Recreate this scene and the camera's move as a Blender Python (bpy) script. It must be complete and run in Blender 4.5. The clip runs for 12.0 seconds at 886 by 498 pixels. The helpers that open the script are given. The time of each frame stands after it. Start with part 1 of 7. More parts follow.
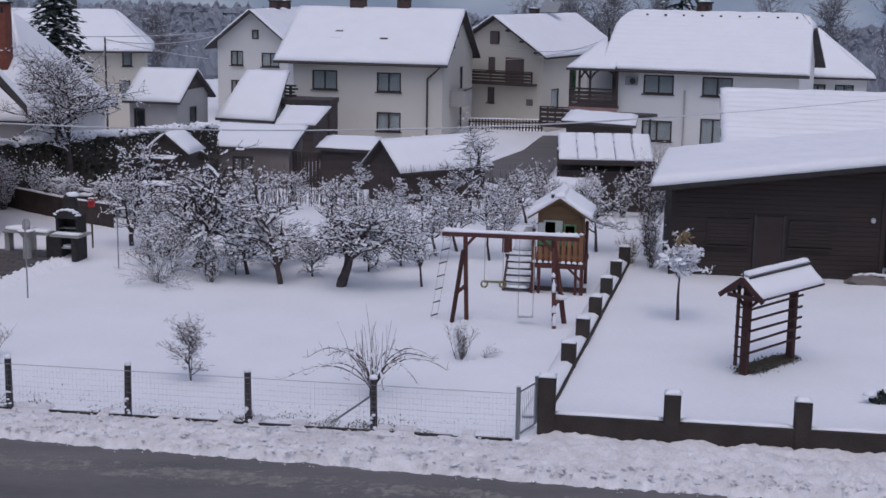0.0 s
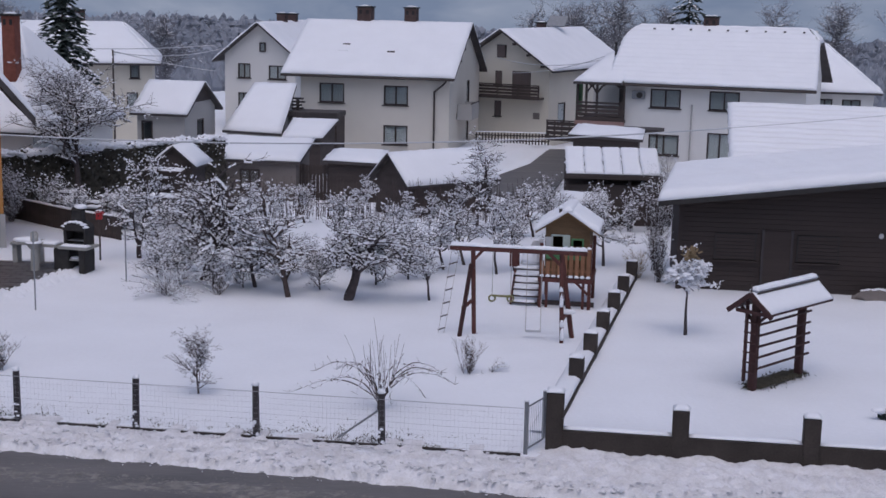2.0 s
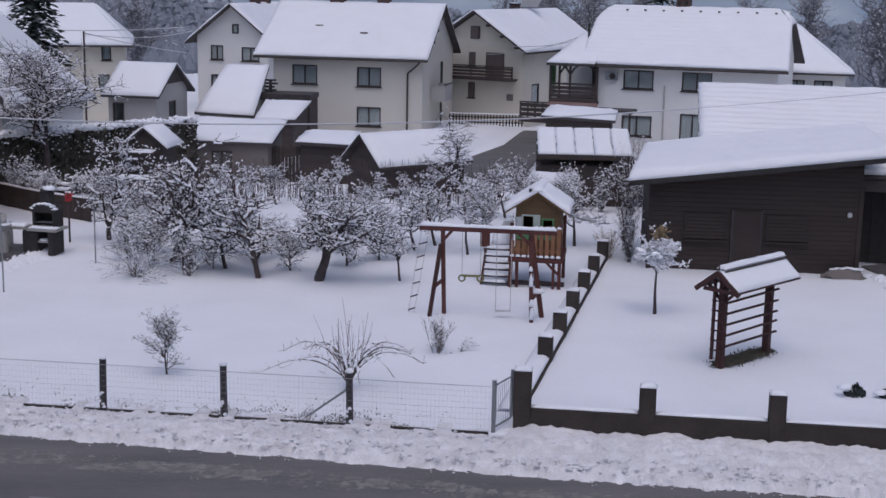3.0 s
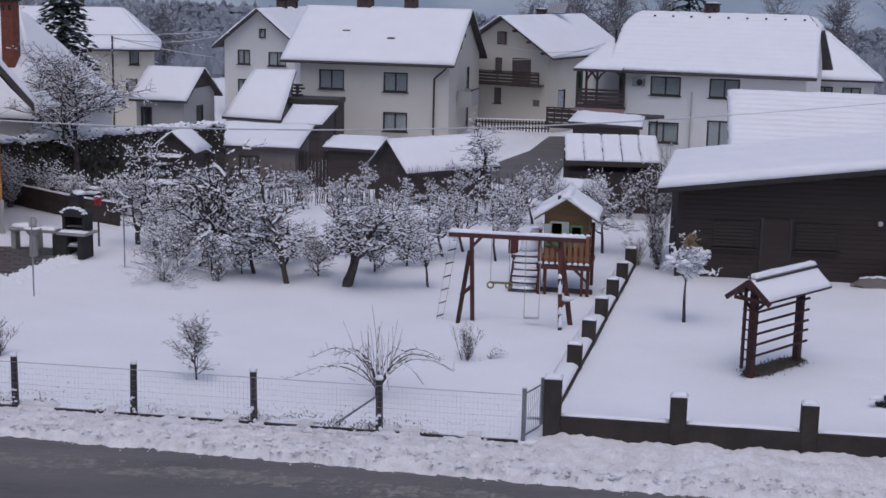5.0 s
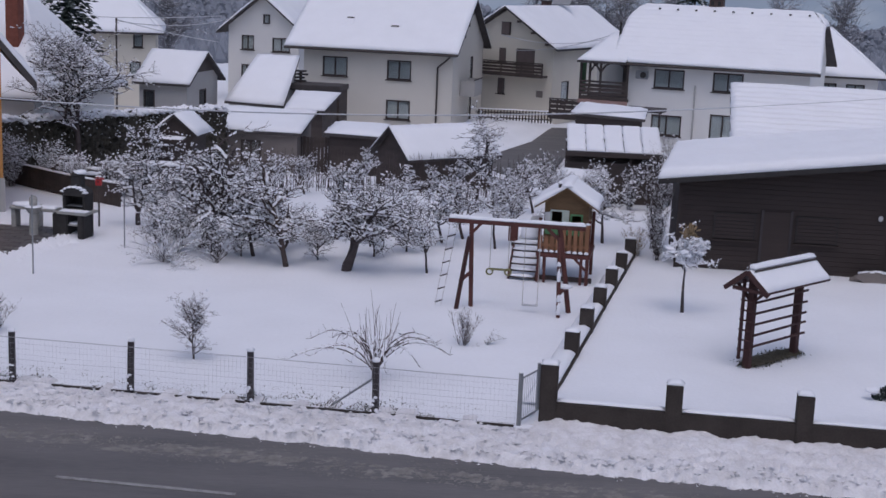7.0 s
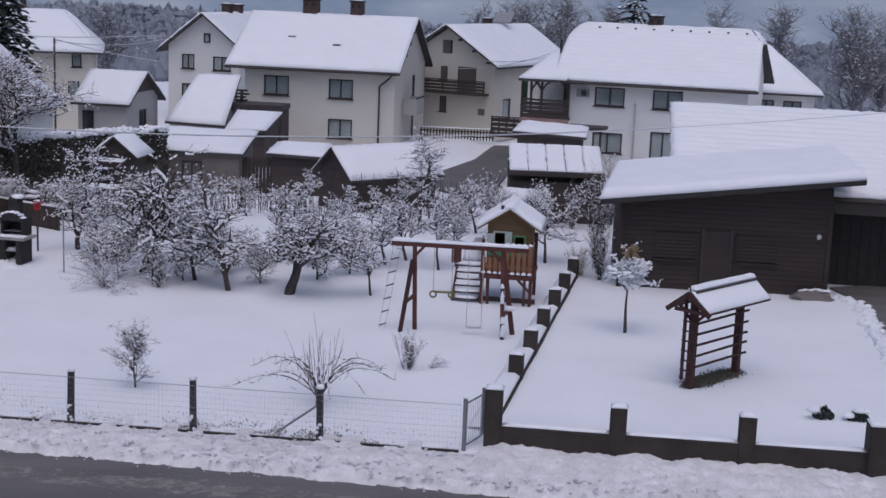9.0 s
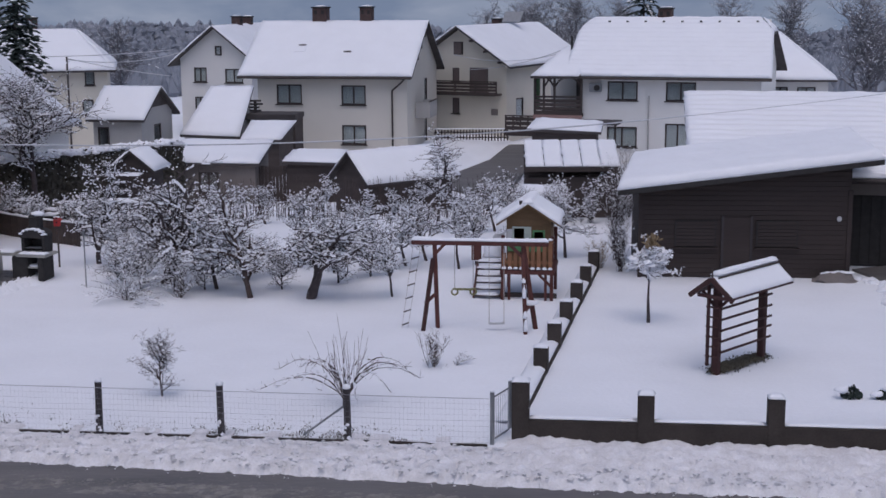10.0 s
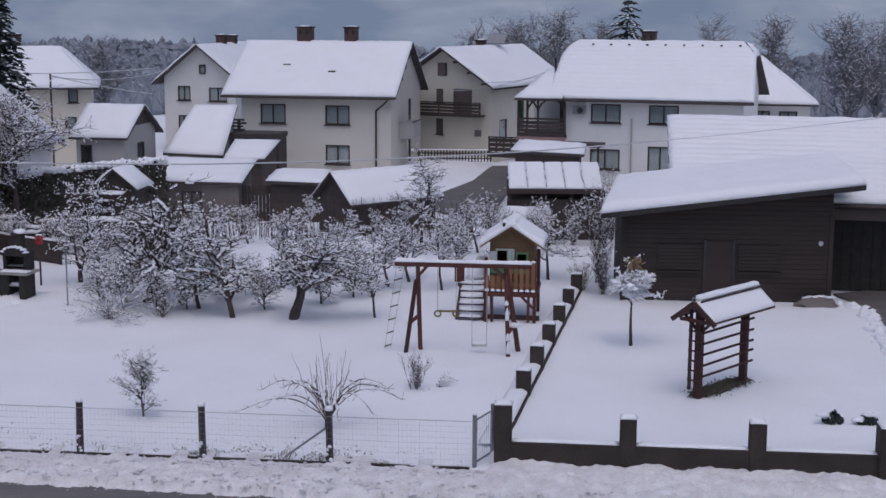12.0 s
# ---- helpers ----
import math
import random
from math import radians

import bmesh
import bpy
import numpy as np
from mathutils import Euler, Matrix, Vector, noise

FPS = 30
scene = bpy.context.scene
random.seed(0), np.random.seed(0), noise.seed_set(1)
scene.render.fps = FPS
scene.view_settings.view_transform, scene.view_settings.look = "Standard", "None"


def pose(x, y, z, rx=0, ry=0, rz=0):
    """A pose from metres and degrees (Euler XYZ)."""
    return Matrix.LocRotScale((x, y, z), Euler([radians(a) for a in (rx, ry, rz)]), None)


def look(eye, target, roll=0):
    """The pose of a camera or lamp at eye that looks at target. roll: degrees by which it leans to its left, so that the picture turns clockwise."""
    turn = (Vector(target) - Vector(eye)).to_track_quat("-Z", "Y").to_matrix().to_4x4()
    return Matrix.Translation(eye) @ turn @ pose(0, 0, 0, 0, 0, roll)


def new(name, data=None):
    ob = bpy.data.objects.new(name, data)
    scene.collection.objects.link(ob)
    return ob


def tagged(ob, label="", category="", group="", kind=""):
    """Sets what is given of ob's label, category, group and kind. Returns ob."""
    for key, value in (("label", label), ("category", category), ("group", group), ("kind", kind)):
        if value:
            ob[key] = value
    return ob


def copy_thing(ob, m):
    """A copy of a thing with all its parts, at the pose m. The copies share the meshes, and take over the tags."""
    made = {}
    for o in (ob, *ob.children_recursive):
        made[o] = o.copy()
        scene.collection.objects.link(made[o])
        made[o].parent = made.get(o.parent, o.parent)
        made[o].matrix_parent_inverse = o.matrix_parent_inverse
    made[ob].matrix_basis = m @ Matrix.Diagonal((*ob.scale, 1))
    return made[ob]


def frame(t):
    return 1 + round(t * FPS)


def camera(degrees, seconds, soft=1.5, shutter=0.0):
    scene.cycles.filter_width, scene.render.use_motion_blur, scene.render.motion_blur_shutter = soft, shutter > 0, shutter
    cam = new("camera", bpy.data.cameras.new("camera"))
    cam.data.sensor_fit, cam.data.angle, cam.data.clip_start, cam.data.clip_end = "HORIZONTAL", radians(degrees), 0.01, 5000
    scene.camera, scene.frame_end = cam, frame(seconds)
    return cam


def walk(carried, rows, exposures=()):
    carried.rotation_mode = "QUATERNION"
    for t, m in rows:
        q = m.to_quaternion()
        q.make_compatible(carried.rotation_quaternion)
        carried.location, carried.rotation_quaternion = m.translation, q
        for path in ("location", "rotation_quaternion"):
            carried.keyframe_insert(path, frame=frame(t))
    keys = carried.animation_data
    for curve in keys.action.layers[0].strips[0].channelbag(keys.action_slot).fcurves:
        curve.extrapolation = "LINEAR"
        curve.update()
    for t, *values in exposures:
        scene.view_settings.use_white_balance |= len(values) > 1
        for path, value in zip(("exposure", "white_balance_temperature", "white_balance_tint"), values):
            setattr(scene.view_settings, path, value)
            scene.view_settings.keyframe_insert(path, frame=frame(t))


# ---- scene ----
cam = camera(36.2, 12.0, soft=1.55)
PATH = [
    (0.0, pose(-0.003, -0.007, 9.026, 78.869, 0, -0.205) @ pose(0, 0, 0, 0, 0, 0.946)),
    (0.5, pose(-0.037, -0.004, 8.982, 79.482, 0, 0.281) @ pose(0, 0, 0, 0, 0, 1.373)),
    (1.0, pose(-0.028, -0.001, 9.019, 79.141, 0, -0.017) @ pose(0, 0, 0, 0, 0, 1.309)),
    (1.5, pose(-0.060, 0.006, 9.072, 79.113, 0, -0.206) @ pose(0, 0, 0, 0, 0, 1.523)),
    (2.0, pose(-0.076, -0.000, 9.058, 79.398, 0, 0.026) @ pose(0, 0, 0, 0, 0, 1.141)),
    (2.5, pose(0.004, -0.003, 9.004, 79.246, 0, 0.018) @ pose(0, 0, 0, 0, 0, 1.176)),
    (3.0, pose(0.121, -0.010, 8.984, 78.696, 0, -0.981) @ pose(0, 0, 0, 0, 0, 1.122)),
    (3.2, pose(-0.089, -0.016, 9.034, 79.273, 0, -0.830) @ pose(0, 0, 0, 0, 0, 0.688)),
    (4.8, pose(-0.063, 0.023, 8.986, 79.028, 0, 0.171) @ pose(0, 0, 0, 0, 0, 1.166)),
    (5.0, pose(-0.033, 0.026, 9.036, 78.862, 0, 0.020) @ pose(0, 0, 0, 0, 0, 1.267)),
    (5.5, pose(-0.097, 0.001, 8.960, 78.331, 0, -0.087) @ pose(0, 0, 0, 0, 0, 0.954)),
    (6.0, pose(0.021, 0.019, 9.002, 78.527, 0, 0.237) @ pose(0, 0, 0, 0, 0, 1.487)),
    (6.5, pose(0.121, -0.023, 8.881, 78.603, 0, 1.320) @ pose(0, 0, 0, 0, 0, -0.321)),
    (7.0, pose(-0.003, -0.017, 8.878, 78.507, 0, 0.030) @ pose(0, 0, 0, 0, 0, 2.391)),
    (7.5, pose(-0.055, 0.026, 8.988, 78.030, 0, 0.296) @ pose(0, 0, 0, 0, 0, 1.217)),
    (9.3, pose(-0.000, 0.053, 9.078, 80.099, 0, -3.165) @ pose(0, 0, 0, 0, 0, 2.088)),
    (9.5, pose(-0.168, 0.001, 9.047, 81.134, 0, -3.632) @ pose(0, 0, 0, 0, 0, 1.716)),
    (10.0, pose(-0.019, 0.010, 8.895, 79.425, 0, -1.546) @ pose(0, 0, 0, 0, 0, -0.335)),
    (10.5, pose(-0.071, 0.032, 9.011, 78.572, 0, -1.204) @ pose(0, 0, 0, 0, 0, -0.138)),
    (11.0, pose(-0.072, 0.024, 9.004, 78.710, 0, -1.292) @ pose(0, 0, 0, 0, 0, 0.187)),
    (11.5, pose(-0.047, 0.003, 8.998, 79.458, 0, -1.531) @ pose(0, 0, 0, 0, 0, 0.168)),
    (12.0, pose(-0.058, -0.007, 8.951, 80.262, 0, -2.322) @ pose(0, 0, 0, 0, 0, 0.281)),
]
walk(cam, PATH, exposures=[(0.0, -0.60, 6030, 14.5), (10.8, -0.60, 6030, 14.5), (12.0, -0.66, 6030, 14.5)])

# ---- light: an overcast winter day ----
world = bpy.data.worlds.new("sky")
scene.world = world
world.use_nodes = True
wn, wl = world.node_tree.nodes, world.node_tree.links
sky = wn.new("ShaderNodeTexSky")
sky.sky_type, sky.sun_disc = "NISHITA", False
sky.sun_elevation, sky.sun_rotation = radians(69), radians(180)
sky.air_density, sky.dust_density, sky.ozone_density = 1.0, 4.0, 1.0
wn["Background"].inputs["Strength"].default_value = 0.15
wl.new(sky.outputs[0], wn["Background"].inputs["Color"])
sun = new("sun", bpy.data.lights.new("sun", "SUN"))
sun.data.energy, sun.data.angle, sun.data.color = 0.72, radians(80), (1.0, 0.97, 0.94)
sun.matrix_world = look((0, -38, 100), (0, 0, 0))


# ---- materials ----
def material(name, base, rough=0.8, vary=0.25, scale=3.0, fine=30.0, bump=0.3, metal=0.0, other=None, size=0.02, island=0.0, stretch=(1, 1, 1), spec=0.3):
    """A surface with a coarse and a fine variation, and relief from both."""
    m = bpy.data.materials.new(name)
    m.use_nodes = True
    n, l = m.node_tree.nodes, m.node_tree.links
    b = n["Principled BSDF"]
    b.inputs["Roughness"].default_value, b.inputs["Metallic"].default_value = rough, metal
    b.inputs["Specular IOR Level"].default_value = spec
    co, mp = n.new("ShaderNodeTexCoord"), n.new("ShaderNodeMapping")
    mp.inputs["Scale"].default_value = stretch
    l.new(co.outputs["Object"], mp.inputs["Vector"])
    big, small = n.new("ShaderNodeTexNoise"), n.new("ShaderNodeTexNoise")
    for tex, sc, det in ((big, scale, 5), (small, fine, 4)):
        tex.inputs["Scale"].default_value, tex.inputs["Detail"].default_value = sc, det
        l.new(mp.outputs[0], tex.inputs["Vector"])
    ramp = n.new("ShaderNodeValToRGB")
    dark = other or tuple(c * (1 - vary) for c in base)
    ramp.color_ramp.elements[0].position, ramp.color_ramp.elements[1].position = 0.3, 0.68
    ramp.color_ramp.elements[0].color, ramp.color_ramp.elements[1].color = (*dark, 1), (*base, 1)
    mixf = n.new("ShaderNodeMath")
    mixf.operation = "MULTIPLY_ADD"
    mixf.inputs[1].default_value = 0.35
    l.new(small.outputs["Fac"], mixf.inputs[0])
    half = n.new("ShaderNodeMath")
    half.operation = "MULTIPLY"
    half.inputs[1].default_value = 0.65
    l.new(big.outputs["Fac"], half.inputs[0])
    l.new(half.outputs[0], mixf.inputs[2])
    l.new(mixf.outputs[0], ramp.inputs["Fac"])
    if island:
        info, hsv, mr = n.new("ShaderNodeObjectInfo"), n.new("ShaderNodeHueSaturation"), n.new("ShaderNodeMapRange")
        mr.inputs["To Min"].default_value, mr.inputs["To Max"].default_value = 1 - island, 1 + island
        l.new(info.outputs["Random"], mr.inputs["Value"])
        l.new(mr.outputs[0], hsv.inputs["Value"])
        l.new(ramp.outputs[0], hsv.inputs["Color"])
        l.new(hsv.outputs[0], b.inputs["Base Color"])
    else:
        l.new(ramp.outputs[0], b.inputs["Base Color"])
    bp = n.new("ShaderNodeBump")
    bp.inputs["Strength"].default_value, bp.inputs["Distance"].default_value = bump, size
    l.new(mixf.outputs[0], bp.inputs["Height"])
    l.new(bp.outputs[0], b.inputs["Normal"])
    return m


SNOW = material("snow", (0.80, 0.81, 0.86), 0.65, 0.07, 0.5, 9.0, 0.6, size=0.06)
SNOW_ROOF = material("roof_snow", (0.80, 0.81, 0.86), 0.65, 0.05, 0.8, 9.0, 0.25, size=0.03)
SLUSH = material("ploughed_snow", (0.80, 0.79, 0.83), 0.7, 0.3, 3.0, 22.0, 1.0, other=(0.56, 0.54, 0.55), size=0.05)
ASPHALT = material("wet_asphalt", (0.160, 0.149, 0.147), 0.55, 0.55, 1.1, 24.0, 0.7, other=(0.088, 0.083, 0.085), size=0.015, stretch=(0.16, 1, 1))
GRIT = material("gritty_slush", (0.27, 0.255, 0.24), 0.8, 0.5, 4.0, 30.0, 0.8, other=(0.13, 0.122, 0.115))
PAINT_LINE = material("worn_road_paint", (0.36, 0.35, 0.35), 0.7, 0.6, 6.0, 40.0)
PAVER = material("wet_paver", (0.115, 0.105, 0.107), 0.4, 0.4, 3.0, 30.0, island=0.16)
WOOD_DARK = material("dark_stained_wood", (0.080, 0.064, 0.060), 0.75, 0.45, 1.2, 22.0, 0.3, stretch=(0.25, 1, 3), size=0.01, island=0.10)
FASCIA_PINK = material("faded_red_fascia", (0.34, 0.22, 0.20), 0.8, 0.3, 2.0, 20.0)
SHUTTER_BROWN = material("brown_shutter", (0.155, 0.125, 0.12), 0.8, 0.25, 3.0, 20.0, stretch=(1, 1, 0.3))
WOOD_SHED = material("brown_black_shed_boards", (0.050, 0.038, 0.036), 0.8, 0.35, 0.9, 18.0, 0.2, stretch=(0.2, 1, 3), size=0.008, island=0.04)
WOOD_POST = material("weathered_post_wood", (0.066, 0.058, 0.062), 0.8, 0.5, 4.0, 30.0, 0.5, stretch=(1, 1, 0.2))
WOOD_RACK = material("dark_red_brown_timber", (0.070, 0.032, 0.030), 0.7, 0.4, 3.0, 30.0, 0.3, stretch=(1, 1, 0.4))
WOOD_RED = material("red_brown_timber", (0.115, 0.042, 0.036), 0.65, 0.4, 3.0, 30.0, 0.3, stretch=(1, 1, 0.4))
WOOD_ORANGE = material("orange_stained_boards", (0.29, 0.14, 0.075), 0.65, 0.35, 3.0, 30.0, 0.3, island=0.2)
WOOD_OLIVE = material("brown_plank_wall", (0.17, 0.105, 0.055), 0.7, 0.35, 3.0, 24.0, 0.4, stretch=(0.3, 1, 2))
PAINT_GREEN = material("green_paint", (0.12, 0.28, 0.13), 0.6, 0.3, 4.0, 30.0)
PALE_GREEN = material("pale_green_paint", (0.46, 0.52, 0.47), 0.6, 0.2, 4.0, 30.0)
CONCRETE = material("dark_mossy_concrete", (0.064, 0.053, 0.048), 0.9, 0.5, 1.8, 25.0, 0.7, size=0.02)
RENDER_CREAM = material("cream_render", (0.60, 0.57, 0.52), 0.9, 0.09, 0.5, 22.0, 0.2)
RENDER_WHITE = material("white_render", (0.70, 0.69, 0.68), 0.9, 0.09, 0.5, 22.0, 0.2)
RENDER_YELLOW = material("yellow_render", (0.66, 0.62, 0.54), 0.9, 0.1, 0.5, 22.0, 0.2)
RENDER_GREY = material("grey_render", (0.42, 0.41, 0.40), 0.9, 0.15, 0.8, 22.0, 0.3)
RENDER_BROWN = material("stained_brown_render", (0.20, 0.175, 0.165), 0.9, 0.25, 0.8, 22.0, 0.3)
RENDER_ORANGE = material("orange_render", (0.56, 0.27, 0.095), 0.9, 0.1, 0.6, 24.0, 0.2)
ROOF_EDGE = material("dark_roof_edge", (0.085, 0.076, 0.076), 0.8, 0.4, 2.0, 20.0)
FRAME_BROWN = material("brown_window_frame", (0.068, 0.055, 0.052), 0.6, 0.3, 4.0, 40.0)
BRICK_RED = material("red_chimney_brick", (0.24, 0.085, 0.062), 0.9, 0.4, 4.0, 30.0, 0.5)
BRICK_BROWN = material("sooty_brown_brick", (0.102, 0.068, 0.064), 0.9, 0.4, 4.0, 30.0, 0.5)
METAL_GREY = material("galvanised_metal", (0.30, 0.31, 0.33), 0.45, 0.25, 5.0, 40.0, 0.1, metal=0.7)
WIRE = material("fence_wire", (0.42, 0.42, 0.45), 0.5, 0.3, 5.0, 40.0, 0.1, metal=0.4)
CURTAIN = material("grey_curtain", (0.62, 0.64, 0.64), 0.95, 0.2, 2.0, 18.0, stretch=(6, 6, 0.3))
STONE = material("pale_stone", (0.40, 0.39, 0.37), 0.9, 0.3, 5.0, 30.0, 0.6)
SOOT = material("sooty_dark_stone", (0.045, 0.042, 0.042), 0.9, 0.4, 5.0, 30.0, 0.5)
RED_PAINT = material("red_paint", (0.50, 0.045, 0.05), 0.5, 0.3, 6.0, 40.0)
BARK = material("dark_bark", (0.082, 0.066, 0.068), 0.9, 0.45, 5.0, 40.0, 0.6)
BARK_RED = material("russet_bark", (0.092, 0.068, 0.064), 0.9, 0.4, 5.0, 40.0, 0.5)
# bark of the far trees, paled to blue-grey for the haze before them
BARK_HAZE = material("haze_greyed_far_bark", (0.21, 0.21, 0.235), 0.9, 0.3, 1.0, 20.0, 0.3)
NEEDLES = material("dark_conifer_needles", (0.050, 0.066, 0.060), 0.9, 0.5, 2.0, 30.0, 0.5)
HEDGE_LEAF = material("dark_hedge_leaves", (0.066, 0.062, 0.056), 0.9, 0.5, 1.2, 30.0, 0.5, other=(0.088, 0.080, 0.062))
TAN_LEAF = material("withered_tan_leaves", (0.30, 0.22, 0.13), 0.9, 0.4, 4.0, 30.0)
SOIL = material("wet_soil_and_grass", (0.105, 0.092, 0.066), 0.95, 0.5, 5.0, 40.0, 0.8)
YELLOW_PLASTIC = material("olive_yellow_plastic", (0.19, 0.18, 0.075), 0.4, 0.2, 5.0, 30.0)
WHITE_PLASTIC = material("off_white_plastic", (0.55, 0.55, 0.57), 0.5, 0.2, 4.0, 30.0)
ROPE = material("pale_rope", (0.50, 0.48, 0.47), 0.9, 0.3, 8.0, 40.0)
CABLE = material("snowy_cable", (0.55, 0.56, 0.60), 0.8, 0.25, 2.0, 20.0)


def glass_material():
    m = bpy.data.materials.new("window_glass")
    m.use_nodes = True
    b = m.node_tree.nodes["Principled BSDF"]
    b.inputs["Base Color"].default_value = (0.75, 0.80, 0.82, 1)
    b.inputs["Roughness"].default_value = 0.03
    b.inputs["Transmission Weight"].default_value = 1.0
    b.inputs["IOR"].default_value = 1.45
    return m


GLASS = glass_material()


# ---- building helpers ----
def part(name, bm, mat, parent, label="", smooth=False):
    me = bpy.data.meshes.new(name)
    bm.to_mesh(me)
    bm.free()
    me.materials.append(mat)
    if smooth:
        me.shade_smooth()
    ob = new(name, me)
    ob.parent = parent
    return tagged(ob, label)


def raw_part(name, verts, faces, mat, parent, label="", smooth=False, kind=""):
    me = bpy.data.meshes.new(name)
    me.from_pydata(verts, [], faces)
    me.materials.append(mat)
    if smooth:
        me.shade_smooth()
    ob = new(name, me)
    ob.parent = parent
    return tagged(ob, label, kind=kind)


def thing(name, label, category, m=None, group="", kind=""):
    ob = new(name)
    ob.empty_display_size = 0.2
    if m is not None:
        ob.matrix_world = m
    return tagged(ob, label, category, group, kind)


def box(bm, c, s, bevel=0.0, m=None):
    """A box of size s about the centre c."""
    t = Matrix.Translation(c) @ (m or Matrix()) @ Matrix.Diagonal((*s, 1))
    got = bmesh.ops.create_cube(bm, size=1, matrix=t)
    if bevel:
        edges = list({e for v in got["verts"] for e in v.link_edges})
        bmesh.ops.bevel(bm, geom=edges, offset=bevel, segments=2, affect="EDGES")
    return bm


def a_box(c, s, bevel=0.0, m=None):
    return box(bmesh.new(), c, s, bevel, m)


def rod(bm, a, b, r, r2=None, n=8):
    """A round bar from a to b."""
    a, b = Vector(a), Vector(b)
    d = b - a
    m = Matrix.Translation((a + b) / 2) @ d.to_track_quat("Z", "Y").to_matrix().to_4x4()
    bmesh.ops.create_cone(bm, cap_ends=True, segments=n, radius1=r, radius2=r if r2 is None else r2, depth=d.length, matrix=m)
    return bm


def beam(bm, a, b, w, h, bevel=0.0):
    """A squared timber from a to b, w wide and h high."""
    a, b = Vector(a), Vector(b)
    d = b - a
    q = d.to_track_quat("X", "Z").to_matrix().to_4x4()
    return box(bm, (a + b) / 2, (d.length, w, h), bevel, q)


def prism(bm, pts, d):
    """The flat outline pts, pushed along d."""
    low = [bm.verts.new(p) for p in pts]
    top = [bm.verts.new(Vector(p) + Vector(d)) for p in pts]
    bm.faces.new(low[::-1])
    bm.faces.new(top)
    for i in range(len(pts)):
        j = (i + 1) % len(pts)
        bm.faces.new((low[i], low[j], top[j], top[i]))
    bmesh.ops.recalc_face_normals(bm, faces=bm.faces)
    return bm


def snow_sheet(corners, thick, step=0.4, seed=0, rough=0.25, lip=0.06, rows=0.0, half=0.0):
    """A blanket of snow on the patch between four corners (a, b along the eave, c, d along the top): rounded, uneven edges.
    rows: spacing of the soft waves that tile courses leave."""
    a, b, c, d = [Vector(p) for p in corners]
    nu = max(4, min(90, int(max((b - a).length, (c - d).length) / step)))
    nv = max(4, min(165, int(max((d - a).length, (c - b).length) / step)))
    nrm = (b - a).cross(d - a).normalized()
    if nrm.z < 0:
        nrm = -nrm
    run = (d - a).length
    vs, fs = [], []

    def spot(u, v):
        p = a.lerp(b, u).lerp(d.lerp(c, u), v)
        if half and v > 0.76:
            p = p + (b - a).normalized() * (v - 0.76) / 0.24 * half * (1 - 2 * u)
        return p

    for j in range(nv + 1):
        v = j / nv
        for i in range(nu + 1):
            u = i / nu
            p = spot(u, v)
            e = min(u * (b - a).length, (1 - u) * (b - a).length, v * run, (1 - v) * run) / (thick * 0.75 + 0.02)
            k = math.sqrt(max(0.0, 1 - (1 - min(1, e)) ** 2))
            nz = noise.noise((p.x * 1.1 + seed, p.y * 1.1, p.z * 1.1)) * rough + noise.noise((p.x * 4 + seed, p.y * 4, p.z * 4)) * rough * 0.4
            h = thick * (0.25 + 0.75 * k) * (1 + nz * k)
            if rows:
                course = (v * run + 0.03 * noise.noise((u * 9, v * 3, seed))) / 0.52 % 1.0
                h += thick * rows * (0.25 - 0.75 * course) * (0.8 + 0.7 * noise.noise((p.x * 0.7, v * 11, seed)))
            out = Vector((0, 0, 0))
            if j == 0 or i in (0, nu) or j == nv:
                mid = (a + b + c + d) / 4
                out = (p - mid).normalized() * lip * noise.noise((p.x * 3 + seed, p.y * 3, 7.0)) * 1.5
                h = thick * 0.3
            vs.append(p + nrm * (h + 0.004) + out)
    m = len(vs)
    for j in range(nv + 1):
        for i in range(nu + 1):
            vs.append(spot(i / nu, j / nv) + nrm * 0.004)
    w = nu + 1
    for j in range(nv):
        for i in range(nu):
            k = j * w + i
            fs.append((k, k + 1, k + 1 + w, k + w))
    rim = [i for i in range(w)] + [j * w + nu for j in range(1, nv + 1)] + [nv * w + i for i in range(nu - 1, -1, -1)] + [j * w for j in range(nv - 1, 0, -1)]
    for n, k in enumerate(rim):
        k2 = rim[(n + 1) % len(rim)]
        fs.append((k, k + m, k2 + m, k2))
    fs.append(tuple(k + m for k in rim[::-1]))
    return vs, fs


def snow_part(parent, corners, thick, name="snow", **kw):
    vs, fs = snow_sheet(corners, thick, **kw)
    return raw_part(name, vs, fs, SNOW_ROOF, parent, smooth=True)


def snow_lump(bm, c, s, seed=0):
    """A rounded cap of snow about c."""
    got = bmesh.ops.create_icosphere(bm, subdivisions=2, radius=0.5)
    for v in got["verts"]:
        k = 1 + 0.25 * noise.noise(v.co * 3 + Vector((seed, 0, 0)))
        z = max(v.co.z, -0.18)
        v.co = Vector((c[0] + v.co.x * s[0] * k, c[1] + v.co.y * s[1] * k, c[2] + (z + 0.18) * s[2] * k))
    return bm


